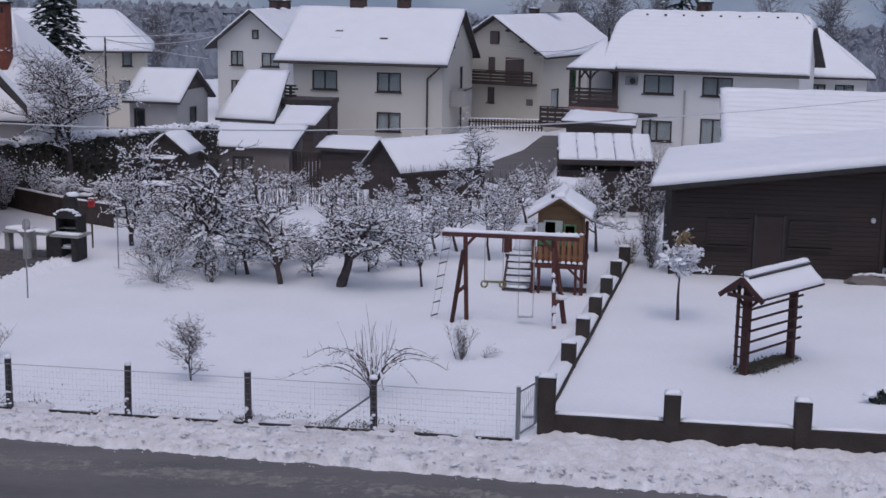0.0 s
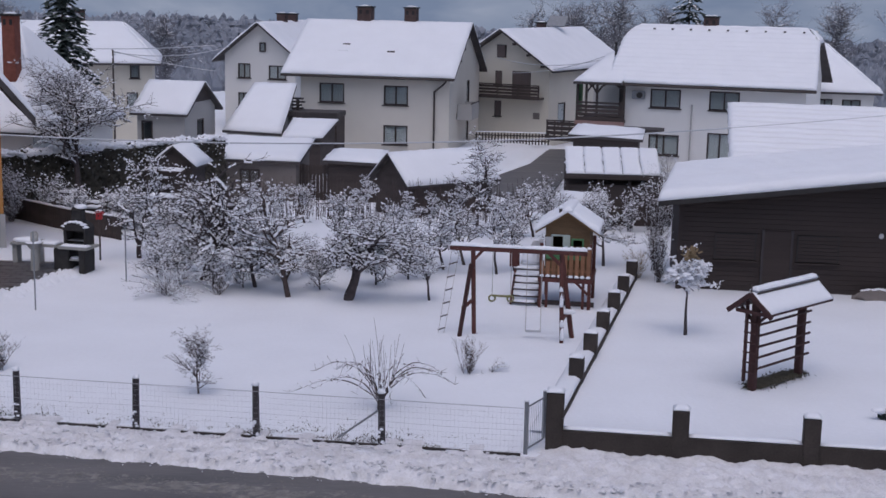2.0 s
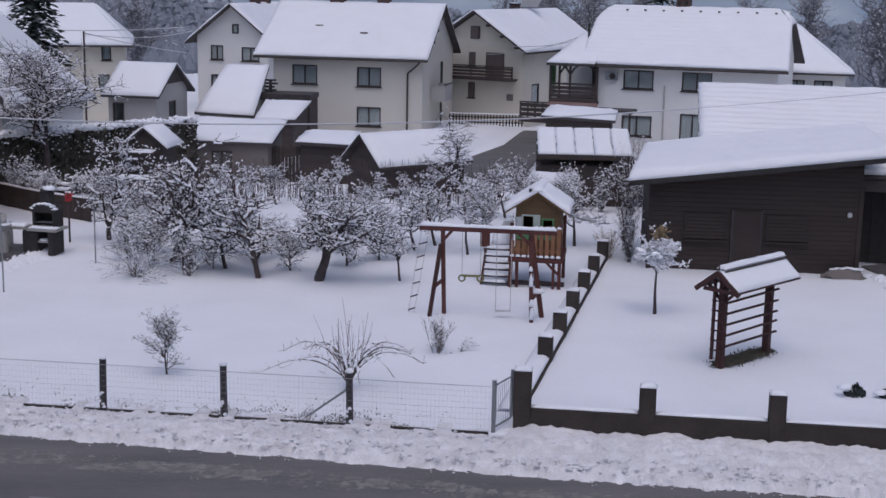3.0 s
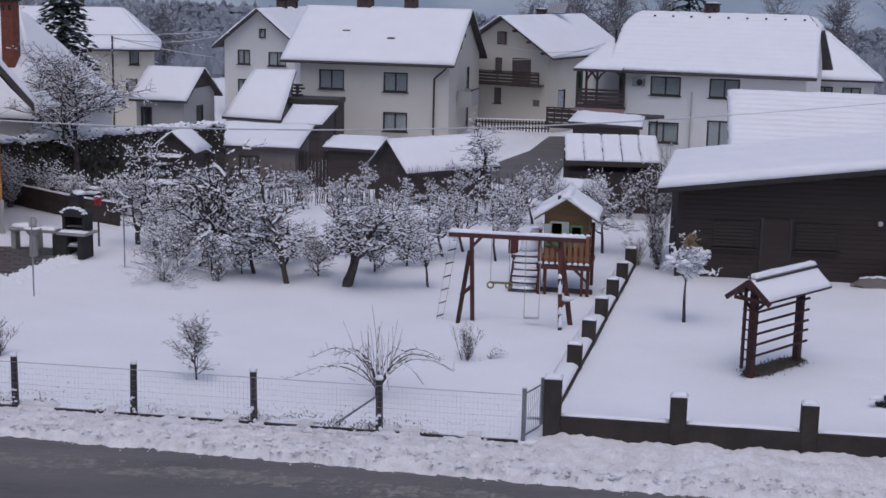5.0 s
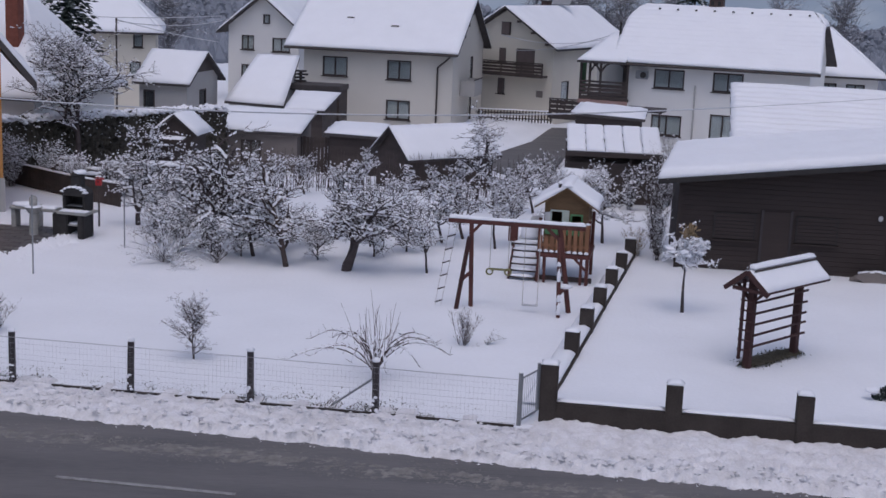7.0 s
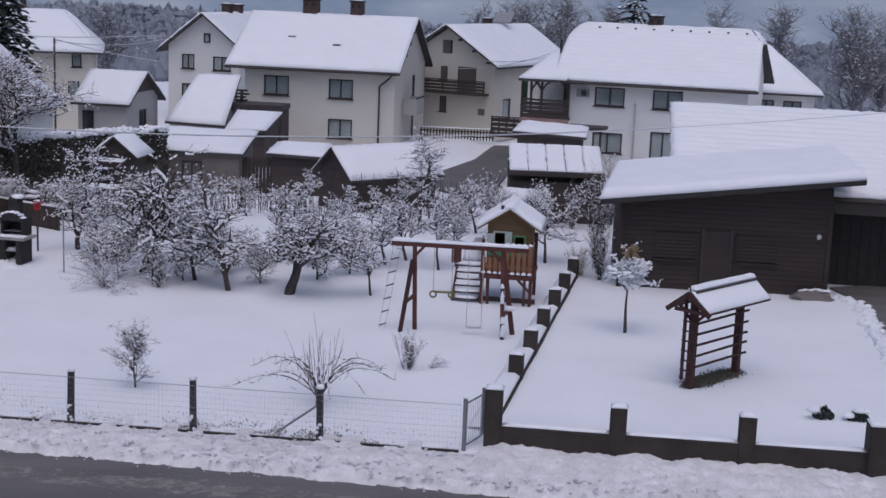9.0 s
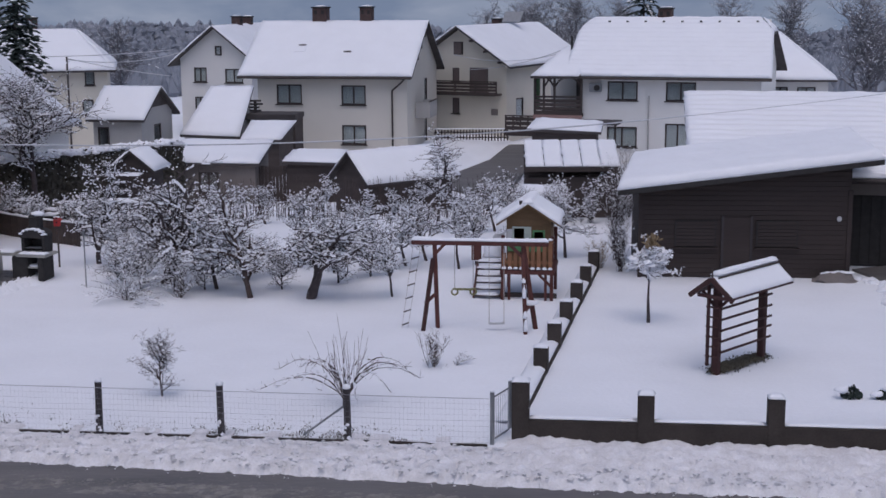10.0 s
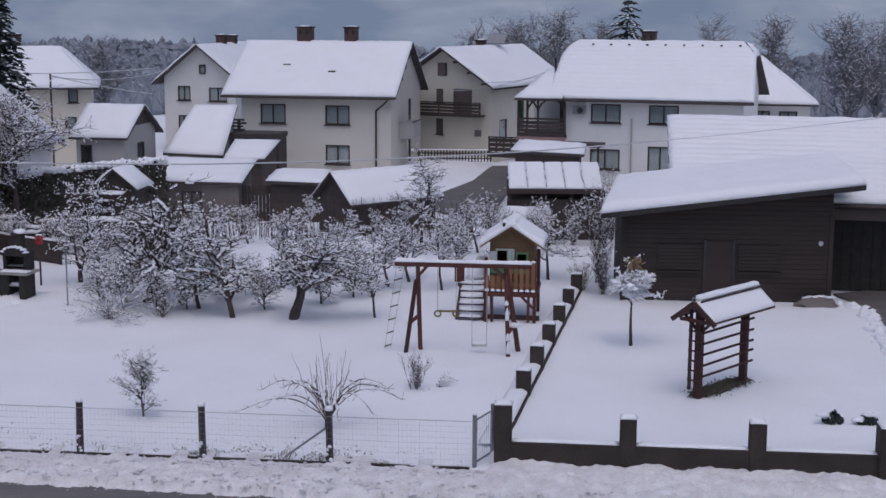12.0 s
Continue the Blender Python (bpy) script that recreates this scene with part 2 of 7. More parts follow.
def wall(bm, m, length, low, high, thick, holes):
    """A wall along x of m from 0 to length, thick towards +y, with holes (x0, z0, x1, z1) through it: one closed body."""
    xs = sorted({0, length, *(h[0] for h in holes), *(h[2] for h in holes)})
    zs = sorted({low, high, *(h[1] for h in holes), *(h[3] for h in holes)})
    vert = {}

    def at(i, j, k):
        if (i, j, k) not in vert:
            vert[i, j, k] = bm.verts.new(m @ Vector((xs[i], thick * k, zs[j])))
        return vert[i, j, k]

    def solid(i, j):
        if not (0 <= i < len(xs) - 1 and 0 <= j < len(zs) - 1):
            return False
        cx, cz = (xs[i] + xs[i + 1]) / 2, (zs[j] + zs[j + 1]) / 2
        return not any(h[0] < cx < h[2] and h[1] < cz < h[3] for h in holes)

    for i in range(len(xs) - 1):
        for j in range(len(zs) - 1):
            if not solid(i, j):
                continue
            for k in (0, 1):
                bm.faces.new([at(i, j, k), at(i + 1, j, k), at(i + 1, j + 1, k), at(i, j + 1, k)][:: 1 - 2 * k])
            for di, dj, e in ((-1, 0, ((0, 0), (0, 1))), (1, 0, ((1, 1), (1, 0))), (0, -1, ((1, 0), (0, 0))), (0, 1, ((0, 1), (1, 1)))):
                if not solid(i + di, j + dj):
                    (a, b), (c, d) = e
                    bm.faces.new([at(i + a, j + b, 0), at(i + a, j + b, 1), at(i + c, j + d, 1), at(i + c, j + d, 0)])
    bmesh.ops.recalc_face_normals(bm, faces=bm.faces)
    return bm


def window(parent, m, x0, z0, x1, z1, mullions=1, curtain=True, sill=True, name="window"):
    """A window in the hole x0..x1, z0..z1 of a wall's frame m: frame, panes, sill and a curtain behind."""
    bm, t, w = bmesh.new(), m.to_3x3().to_4x4(), 0.09
    cx, cz, sx, sz = (x0 + x1) / 2, (z0 + z1) / 2, x1 - x0, z1 - z0
    for x in [x0 + w / 2, x1 - w / 2] + [x0 + sx * (k + 1) / (mullions + 1) for k in range(mullions)]:
        box(bm, m @ Vector((x, 0.06, cz)), (w, 0.09, sz), 0, t)
    for z in (z0 + w / 2, z1 - w / 2):
        box(bm, m @ Vector((cx, 0.062, z)), (sx - 2 * w, 0.08, w), 0, t)
    win = part(name, bm, FRAME_BROWN, parent)
    for k in range(mullions + 1):
        a, b = x0 + sx * k / (mullions + 1), x0 + sx * (k + 1) / (mullions + 1)
        p = part("pane", a_box(m @ Vector(((a + b) / 2, 0.07, cz)), (b - a - w, 0.012, sz - 2 * w), 0, t), GLASS, win)
        p.visible_shadow = False
    if sill:
        part("sill", a_box(m @ Vector((cx, -0.05, z0 - 0.03)), (sx + 0.16, 0.16, 0.06), 0, t), FRAME_BROWN, win)
    if curtain:
        part("curtain", a_box(m @ Vector((cx, 0.135, cz)), (sx, 0.02, sz), 0, t), CURTAIN, win)
    return win


def house(name, label, at, turn, L, W, base, eave, ridge, wallmat, over=0.6, ends=(0.5, 0.5), hips=(0.0, 0.0), holes=None, chimneys=(), snow=0.16, fascia=0.13, rows=0.0, category="house", seed=0, stack=None, half=0.0):
    """A gabled house about at; its ridge runs along the local x. holes: side -> (x0, z0, x1, z1, mullions) from the wall's own left end."""
    holes = holes or {}
    h = thing(name, label, category, pose(at[0], at[1], 0, 0, 0, turn))
    t = 0.3
    sides = {"front": (pose(-L / 2, -W / 2, 0), L), "back": (pose(L / 2, W / 2, 0, 0, 0, 180), L),
             "right": (pose(L / 2, -W / 2 + t, 0, 0, 0, 90), W - 2 * t), "left": (pose(-L / 2, W / 2 - t, 0, 0, 0, -90), W - 2 * t)}
    slope = (ridge - eave) / (W / 2 + over)
    for side, (m, length) in sides.items():
        hs = [q for q in holes.get(side, ())]
        part("wall", wall(bmesh.new(), m, length, base, eave + over * slope - 0.06, t, [q[:4] for q in hs if q[1] <= eave + over * slope - 0.1]), wallmat, h)
        for q in hs:
            high = q[1] > eave + over * slope - 0.1
            window(h, m @ pose(0, -0.13, 0) if high else m, *q[:4], *(q[4:] or (1,)), sill=not high)
    for k, (x, hip) in enumerate(((-L / 2, hips[0]), (L / 2 - t, hips[1]))):
        top = eave + over * slope - 0.06
        if hip < 1.0:
            part("gable", prism(bmesh.new(), [(x, -W / 2, top), (x, W / 2, top), (x, 0, ridge - 0.08)], (t, 0, 0)), wallmat, h)
    x0, x1 = -L / 2 - ends[0], L / 2 + ends[1]
    e = W / 2 + over
    for s in (-1, 1):
        cs = [(x0, s * e, eave), (x1, s * e, eave), (x1 - hips[1], 0, ridge), (x0 + hips[0], 0, ridge)]
        ps = cs
        if half:
            ky, kz = s * e * 0.24, eave + (ridge - eave) * 0.76
            ps = [cs[0], cs[1], (x1 - 0.76 * hips[1], ky, kz), (x1 - hips[1] - half, 0, ridge), (x0 + half, 0, ridge), (x0, ky, kz)]
        part("roof", prism(bmesh.new(), ps if s < 0 else ps[::-1], (0, 0, -fascia)), ROOF_EDGE, h)
        snow_part(h, cs if s < 0 else [cs[1], cs[0], cs[3], cs[2]], snow, "roof_snow", seed=seed + s, rows=rows, step=0.08 if rows else 0.3, half=half)
    for x, sg in ((x0, 1), (x1 - 0.76 * hips[1], -1)) if half else ():
        ky, kz = e * 0.24, eave + (ridge - eave) * 0.76
        tri = [(x, -ky, kz), (x, ky, kz), (x + sg * half, 0, ridge)]
        part("half_hip", prism(bmesh.new(), tri, (0, 0, -fascia)), ROOF_EDGE, h)
        tip = Vector(tri[2])
        cs = [tri[1], tri[0], tip + Vector((0, -0.05, 0)), tip + Vector((0, 0.05, 0))] if sg > 0 else [tri[0], tri[1], tip + Vector((0, 0.05, 0)), tip + Vector((0, -0.05, 0))]
        snow_part(h, cs, snow, "roof_snow", seed=seed + 9)
    for k, (x, hip, sg) in enumerate(((x0, hips[0], 1), (x1, hips[1], -1))):
        if hip >= 1.0:
            tri = [(x, -e, eave), (x, e, eave), (x + sg * hip, 0, ridge)]
            part("hip", prism(bmesh.new(), tri, (0, 0, -fascia)), ROOF_EDGE, h)
            mid = Vector(tri[2])
            cs = [tri[1], tri[0], mid + Vector((0, -0.05, 0)), mid + Vector((0, 0.05, 0))] if sg > 0 else [tri[0], tri[1], mid + Vector((0, 0.05, 0)), mid + Vector((0, -0.05, 0))]
            snow_part(h, cs, snow, "roof_snow", seed=seed + 5)
    for x, y, w, z in chimneys:
        zr = ridge - abs(y) * slope - 0.3
        c = part("chimney", a_box((x, y, (zr + z) / 2), (w, w, z - zr), 0.02), stack or BRICK_BROWN, h, "brick chimney")
        part("cap", a_box((x, y, z + 0.04), (w + 0.14, w + 0.14, 0.09), 0.015), SOOT, c)
        for dx in (-0.25, 0.25):
            part("flue_opening", a_box((x + dx * w, y - w / 2 - 0.01, z - 0.28), (w * 0.22, 0.03, 0.26)), SOOT, c)
        part("cap_snow", snow_lump(bmesh.new(), (x, y, z + 0.085), (w, w, 0.14), x), SNOW_ROOF, c, smooth=True)
    return h


# ---- ground ----
def level(x, y):
    """The height of the snow at x, y."""
    k = min(1, max(0, (y - 48) / 24))
    z = -1.25 * k * k * (3 - 2 * k)
    if y > 130:
        z -= min(6.0, (y - 130) * 0.03) + max(0.0, min(95.0, (y - 380) * 0.3))
    return z


def ground_sheet():
    xs = sorted({*np.arange(-34, -16, 0.5).round(2), *np.arange(-16, 16, 0.22).round(2), *np.arange(16, 34.1, 0.5).round(2), *(-3000, -1200, -500, -250, -130, -80, -50, 50, 80, 130, 250, 500, 1200, 3000)})
    ys = sorted({*np.arange(16, 26, 0.5).round(2), *np.arange(26, 47, 0.22).round(2), *np.arange(47, 90.1, 0.5).round(2), *(-600, -150, -40, -5, 5, 12, 95, 100, 110, 120, 130, 150, 180, 240, 350, 600, 1200, 3000)})
    vs, fs = [], []
    for y in ys:
        for x in xs:
            z = level(x, y)
            if abs(x) < 40 and 10 < y < 100:
                z += 0.05 * noise.noise((x * 0.25, y * 0.25, 3)) + 0.02 * noise.noise((x * 1.1, y * 1.1, 9))
                z += 0.012 * noise.noise((x * 2.7, y * 2.7, 5))
                z -= 0.05 * max(0.0, noise.noise((x * 1.9, y * 1.9, 21)) - 0.45) * (1 if y < 47 else 0)
            if 70 < y < 96 and -3 < x < 1.2 + (y - 73.4) * 0.31 - 0.4:
                z += 0.5 * min(1, (y - 70) / 14) * min(1, (1.2 + (y - 73.4) * 0.31 - 0.4 - x) * 1.2)
            if y < 27.6 - 0.155 * (x + 9) + 0.02:
                z -= 0.25
            dx, dy = x + 9.04, y - 27.58
            u, v = dx * 0.98978 - dy * 0.14263, dx * 0.14263 + dy * 0.98978
            if 11.0 < u < 19.6 and 0.62 < v < 3.2:
                z += 0.42 * ((3.2 - v) / 2.9) ** 2 * min(1, (u - 11.0) * 3)
            vs.append((float(x), float(y), z))
    w = len(xs)
    for j in range(len(ys) - 1):
        for i in range(w - 1):
            k = j * w + i
            fs.append((k, k + 1, k + 1 + w, k + w))
    me = bpy.data.meshes.new("ground")
    me.from_pydata(vs, [], fs)
    me.materials.append(SNOW)
    me.shade_smooth()
    return tagged(new("ground", me), "snow-covered garden ground with soft undulations", "ground", kind="structure")


ground_sheet()
ROAD = pose(-9.04, 27.58, 0, 0, 0, -8.2)


def along(u, v, z=0.0):
    """A place u metres along the street fence from its first post and v metres behind it."""
    return ROAD @ Vector((u, v, z))


def strip(name, u0, u1, v0, v1, z, mat, label, category, thick=0.2, kind="structure", step=1.0):
    bm = bmesh.new()
    prism(bm, [along(u0, v0, z - thick), along(u1, v0, z - thick), along(u1, v1, z - thick), along(u0, v1, z - thick)], (0, 0, thick))
    return tagged(part(name, bm, mat, None), label, category, kind=kind)


strip("road", -40, 50, -11.0, -1.6, -0.02, ASPHALT, "wet dark asphalt road with slush streaks", "road")


def widen(u):
    """How much farther the ploughed snow reaches into the road at u."""
    return min(0.55, max(0.0, u * 0.045))


def verge():
    """Ploughed snow between the road and the fence, lumpy and thrown up."""
    vs, fs = [], []
    us, vv = np.arange(-10, 24.01, 0.05), np.linspace(-1.95, 0.32, 52)
    for v in vv:
        for u in us:
            k = (v + 1.95) / 2.27
            edge = 0.12 * noise.noise((u * 1.5, 3, 0)) + 0.07 * noise.noise((u * 5, 8, 0))
            z = 0.15 * min(1, max(0, (v + 1.78 + edge) * 5)) * min(1, max(0.25, (-0.02 - v) * 1.3))
            n1 = noise.noise((u * 2.2, v * 2.2, 1))
            n2 = noise.noise((u * 6, v * 6, 4))
            n3 = noise.noise((u * 13, v * 13, 2))
            amp = 1.0 - 0.7 * max(0, min(1, (v + 0.6) / 0.5))
            z += amp * (0.03 * n1 + 0.05 * n2 + 0.065 * n3 + 0.035 * noise.noise((u * 22, v * 22, 6))) * (1 if z > 0.02 else 0)
            if u > 11.0 and v > -0.9:
                z += 0.15 * (0.75 + 0.5 * n1 + 0.25 * n2) * min(1, (v + 0.9) / 0.5) * min(1, (u - 11.0) * 2)
            elif v > -0.06:
                z += 0.05 - 0.25 * min(1, max(0, 0.5 + 2.2 * noise.noise((u * 0.9, 0, 7)) + 1.2 * noise.noise((u * 3.1, 1, 7))))
            vs.append(along(u, v * (1 + widen(u) / 1.85) if v < 0 else v, z - 0.03))
    w = len(us)
    for j in range(len(vv) - 1):
        for i in range(w - 1):
            k = j * w + i
            fs.append((k, k + 1, k + 1 + w, k + w))
    ob = raw_part("snow_verge", vs, fs, SLUSH, None, smooth=True)
    return tagged(ob, "lumpy ploughed snow along the road", "snow bank", kind="stuff")


verge()


def ploughed_crumbs():
    """Loose lumps of snow on the verge and along the road's edge."""
    rng = random.Random(4)
    vs, fs = [], []
    for _ in range(1700):
        u = rng.uniform(-8, 24)
        v = rng.uniform(-1.75, -0.15) if rng.random() < 0.9 else rng.gauss(-1.8, 0.08)
        s = rng.uniform(0.015, 0.05) * (1 if v > -1.75 else 0.55)
        c = along(u, v - (widen(u) if v < -0.9 else 0), (0.12 * min(1, max(0.2, -v * 1.2)) + 0.04 * rng.random()) if v > -1.7 else 0.0)
        k = len(vs)
        q = [(1, 0, 0), (-1, 0, 0), (0, 1, 0), (0, -1, 0), (0, 0, 1), (0, 0, -1)]
        for d in q:
            j = [1 + 0.4 * rng.uniform(-1, 1) for _ in range(3)]
            vs.append((c.x + d[0] * s * j[0] * 1.3, c.y + d[1] * s * j[1] * 1.2, c.z + d[2] * s * j[2] * 0.6))
        fs += [(k + a, k + b, k + e) for a, b, e in ((0, 2, 4), (2, 1, 4), (1, 3, 4), (3, 0, 4), (2, 0, 5), (1, 2, 5), (3, 1, 5), (0, 3, 5))]
    tagged(raw_part("snow_crumbs", vs, fs, SLUSH, None, smooth=True), "loose crumbs of ploughed snow on the verge", "snow lumps", kind="stuff")


ploughed_crumbs()


def road_dressing():
    """A ridge of gritty slush between the wheel tracks, and the worn white line."""
    rng = random.Random(9)
    vs, fs = [], []
    us, vv = np.arange(-9, 24, 0.07), np.linspace(-4.4, -1.9, 46)
    for v in vv:
        for u in us:
            mid = -2.85 - 0.6 * widen(u)
            swell = math.exp(-((v - mid) / 0.52) ** 2)
            n1 = 0.6 * noise.noise((u * 0.6, v * 1.6, 2)) + 0.7 * noise.noise((u * 2.3, v * 5, 7)) + 1.0 * noise.noise((u * 6, v * 9, 1)) + 1.1 * noise.noise((u * 12, v * 14, 5))
            vs.append(along(u, v, -0.036 + swell * (0.0165 + 0.022 * n1)))
    w = len(us)
    fs += [(j * w + i, j * w + i + 1, j * w + i + 1 + w, j * w + i + w) for j in range(len(vv) - 1) for i in range(w - 1)]
    tagged(raw_part("slush_mat", vs, fs, GRIT, None, smooth=True), "thin gritty slush lying between the wheel tracks", "slush", kind="stuff")
    vs, fs = [], []
    for n in range(9000):
        u = rng.uniform(-9, 24)
        v = rng.gauss(-2.85, 0.36) - 0.6 * widen(u)
        if noise.noise((u * 0.7, v * 2, 0)) < -0.1:
            continue
        s = rng.uniform(0.006, 0.024) * rng.uniform(0.5, 1)
        c, k, a = along(u, v, -0.018), len(vs), rng.uniform(0, 6.28)
        for i in range(5):
            r = s * rng.uniform(0.6, 1.3)
            vs.append((c.x + 1.5 * r * math.cos(a + i * 1.2566), c.y + r * math.sin(a + i * 1.2566), c.z))
        vs.append((c.x, c.y, c.z + s * 0.5))
        fs += [(k + i, k + (i + 1) % 5, k + 5) for i in range(5)]
    tagged(raw_part("slush_ridge", vs, fs, GRIT, None), "gritty brown slush crumbs along the road", "slush", kind="stuff")
    strip("road_line", 3.15, 6.4, -4.90, -4.79, -0.006, PAINT_LINE, "worn white line painted on the road", "road marking", thick=0.01)


road_dressing()


# ---- distance ----
def backdrop_material():
    """A mountain side under broken cloud; blue haze is painted into its glowing colour."""
    m = bpy.data.materials.new("painted_haze_mountain")
    m.use_nodes = True
    n, l = m.node_tree.nodes, m.node_tree.links
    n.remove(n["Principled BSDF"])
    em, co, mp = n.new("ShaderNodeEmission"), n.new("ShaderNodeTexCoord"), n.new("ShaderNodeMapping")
    mp.inputs["Scale"].default_value = (0.0034, 0.0034, 0.0105)
    l.new(co.outputs["Object"], mp.inputs["Vector"])
    a, b = n.new("ShaderNodeTexNoise"), n.new("ShaderNodeTexNoise")
    a.inputs["Scale"].default_value, a.inputs["Detail"].default_value, a.inputs["Distortion"].default_value = 1.0, 5, 0.6
    b.inputs["Scale"].default_value, b.inputs["Detail"].default_value = 3.1, 6
    for t in (a, b):
        l.new(mp.outputs[0], t.inputs["Vector"])
    # height term: the painted cloud and haze grow paler upward
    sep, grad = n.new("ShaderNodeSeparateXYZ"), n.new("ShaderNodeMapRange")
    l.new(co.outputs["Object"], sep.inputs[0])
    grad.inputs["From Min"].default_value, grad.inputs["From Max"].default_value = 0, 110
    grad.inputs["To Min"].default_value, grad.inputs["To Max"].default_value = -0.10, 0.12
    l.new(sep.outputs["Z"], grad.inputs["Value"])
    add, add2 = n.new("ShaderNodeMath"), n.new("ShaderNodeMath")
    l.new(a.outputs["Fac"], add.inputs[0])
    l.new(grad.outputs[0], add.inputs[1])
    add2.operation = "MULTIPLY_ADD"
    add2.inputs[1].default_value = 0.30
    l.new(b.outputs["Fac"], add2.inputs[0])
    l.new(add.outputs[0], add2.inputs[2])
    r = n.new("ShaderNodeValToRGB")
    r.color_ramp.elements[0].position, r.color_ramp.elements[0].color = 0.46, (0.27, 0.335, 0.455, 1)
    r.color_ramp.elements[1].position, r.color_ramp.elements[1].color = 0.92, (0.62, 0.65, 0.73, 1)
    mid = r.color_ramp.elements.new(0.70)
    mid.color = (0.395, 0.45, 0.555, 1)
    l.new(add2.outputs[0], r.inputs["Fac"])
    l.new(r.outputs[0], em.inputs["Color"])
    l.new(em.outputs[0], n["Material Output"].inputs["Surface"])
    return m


def ring(name, radius, low, crest, mat, label, category, a0=-40, a1=40, steps=160):
    """A far slope, bent round the place, with an uneven crest."""
    vs, fs, rows = [], [], 8
    for j in range(rows + 1):
        for i in range(steps + 1):
            a = radians(a0 + (a1 - a0) * i / steps)
            top = crest(math.degrees(a))
            k = j / rows
            r = radius * (1 + 0.12 * k)
            vs.append((r * math.sin(a), r * math.cos(a), low + (top - low) * k))
    for j in range(rows):
        for i in range(steps):
            k = j * (steps + 1) + i
            fs.append((k, k + 1, k + steps + 2, k + steps + 1))
    return tagged(raw_part(name, vs, fs, mat, None, smooth=True), label, category, kind="structure")


ring("mountain_backdrop", 2400, -140, lambda a: 520 + 60 * noise.noise((a * 0.1, 2, 0)), backdrop_material(), "glowing mountain side under drifting cloud, blue-grey haze painted in", "backdrop")
# both tones are lifted and blued to carry distance haze besides the snow
FOREST = material("hazed_snowy_forest", (0.31, 0.33, 0.38), 1.0, 0.5, 0.05, 0.5, 0.0, other=(0.14, 0.155, 0.19))


def hill_crest(a):
    k = min(1, max(0, (-a - 3) / 8))
    return -2.0 + 3.0 * k + 1.8 * noise.noise((a * 0.4, 0, 0))


ring("wooded_hill", 330, -12, hill_crest, FOREST, "distant wooded hill dusted with snow, haze in its colour", "hill", -35, 35)


def far_wood():
    """Small conifers and bare crowns that roughen the far hill."""
    rng = random.Random(12)
    vs, fs = [], []
    for n in range(7000):
        a = rng.uniform(-27, 27)
        k = rng.random()
        top = hill_crest(a)
        z = -10 + (top + 10) * k
        r = 330 * (1 + 0.12 * k) - rng.uniform(1, 6)
        x, y = r * math.sin(radians(a)), r * math.cos(radians(a))
        h, w = rng.uniform(1.3, 3.2), rng.uniform(1.1, 2.4)
        b, st = len(vs), rng.randint(0, 1)
        for lev, rad in ((0.0, 0.9), (0.35, 1.0), (0.36, 0.65), (0.7, 0.55)):
            for i in range(5):
                t = i * 1.2566 + rng.random()
                q = w * rad * rng.uniform(0.6, 1.2)
                vs.append((x + q * math.cos(t), y + q * math.sin(t), z + h * lev))
        vs.append((x, y, z + h))
        for lv in range(3):
            fs += [(b + lv * 5 + i, b + lv * 5 + (i + 1) % 5, b + lv * 5 + 5 + (i + 1) % 5, b + lv * 5 + 5 + i) for i in range(5)]
        fs += [(b + 15 + i, b + 15 + (i + 1) % 5, b + 20) for i in range(5)]
    for n in range(11000):
        a, r = rng.uniform(-27, 27), 330 - 180 * rng.random() ** 1.3
        x, y = r * math.sin(radians(a)), r * math.cos(radians(a))
        z, h, w, b = level(x, y) - 0.3, rng.uniform(1.2, 3.0), rng.uniform(0.45, 1.1), len(vs)
        for lev, rad in ((0.0, 0.7), (0.3, 1.0), (0.65, 0.7)):
            for i in range(5):
                t, q = i * 1.2566 + rng.random(), w * rad * rng.uniform(0.6, 1.2)
                vs.append((x + q * math.cos(t), y + q * math.sin(t), z + h * lev))
        vs.append((x, y, z + h))
        for lv in range(2):
            fs += [(b + lv * 5 + i, b + lv * 5 + (i + 1) % 5, b + lv * 5 + 5 + (i + 1) % 5, b + lv * 5 + 5 + i) for i in range(5)]
        fs += [(b + 10 + i, b + 10 + (i + 1) % 5, b + 15) for i in range(5)]
    tagged(raw_part("far_wood", vs, fs, FOREST, None), "distant snow-dusted mixed forest on the hill, colour paled for haze", "forest", kind="stuff")


far_wood()

# ---- houses ----
A = house("house", "cream rendered two-storey house under a snow-covered roof", (-3.66, 91.6), -12, 9.8, 10.0, -1.6, 3.95, 7.3, RENDER_CREAM, 0.65, (1.15, 0.45),
          holes={"front": [(1.26, 2.15, 2.93, 3.4), (5.53, 2.12, 7.12, 3.36), (5.53, -0.4, 7.12, 0.84)],
                 "right": [(5.3, 1.9, 6.3, 3.5, 0), (5.2, -0.9, 6.2, 1.0, 0)]},
          chimneys=[(-2.0, 0.1, 0.95, 8.15), (1.15, 0.1, 0.8, 8.15)], seed=1)


def drainpipe(h, pts, r=0.06):
    bm = bmesh.new()
    for a, b in zip(pts, pts[1:]):
        rod(bm, a, b, r, n=8)
    part("drainpipe", bm, FRAME_BROWN, h, "dark brown drainpipe")


def gutter(h, a, b):
    part("gutter", rod(bmesh.new(), a, b, 0.07, n=8), FRAME_BROWN, h, "dark metal gutter")


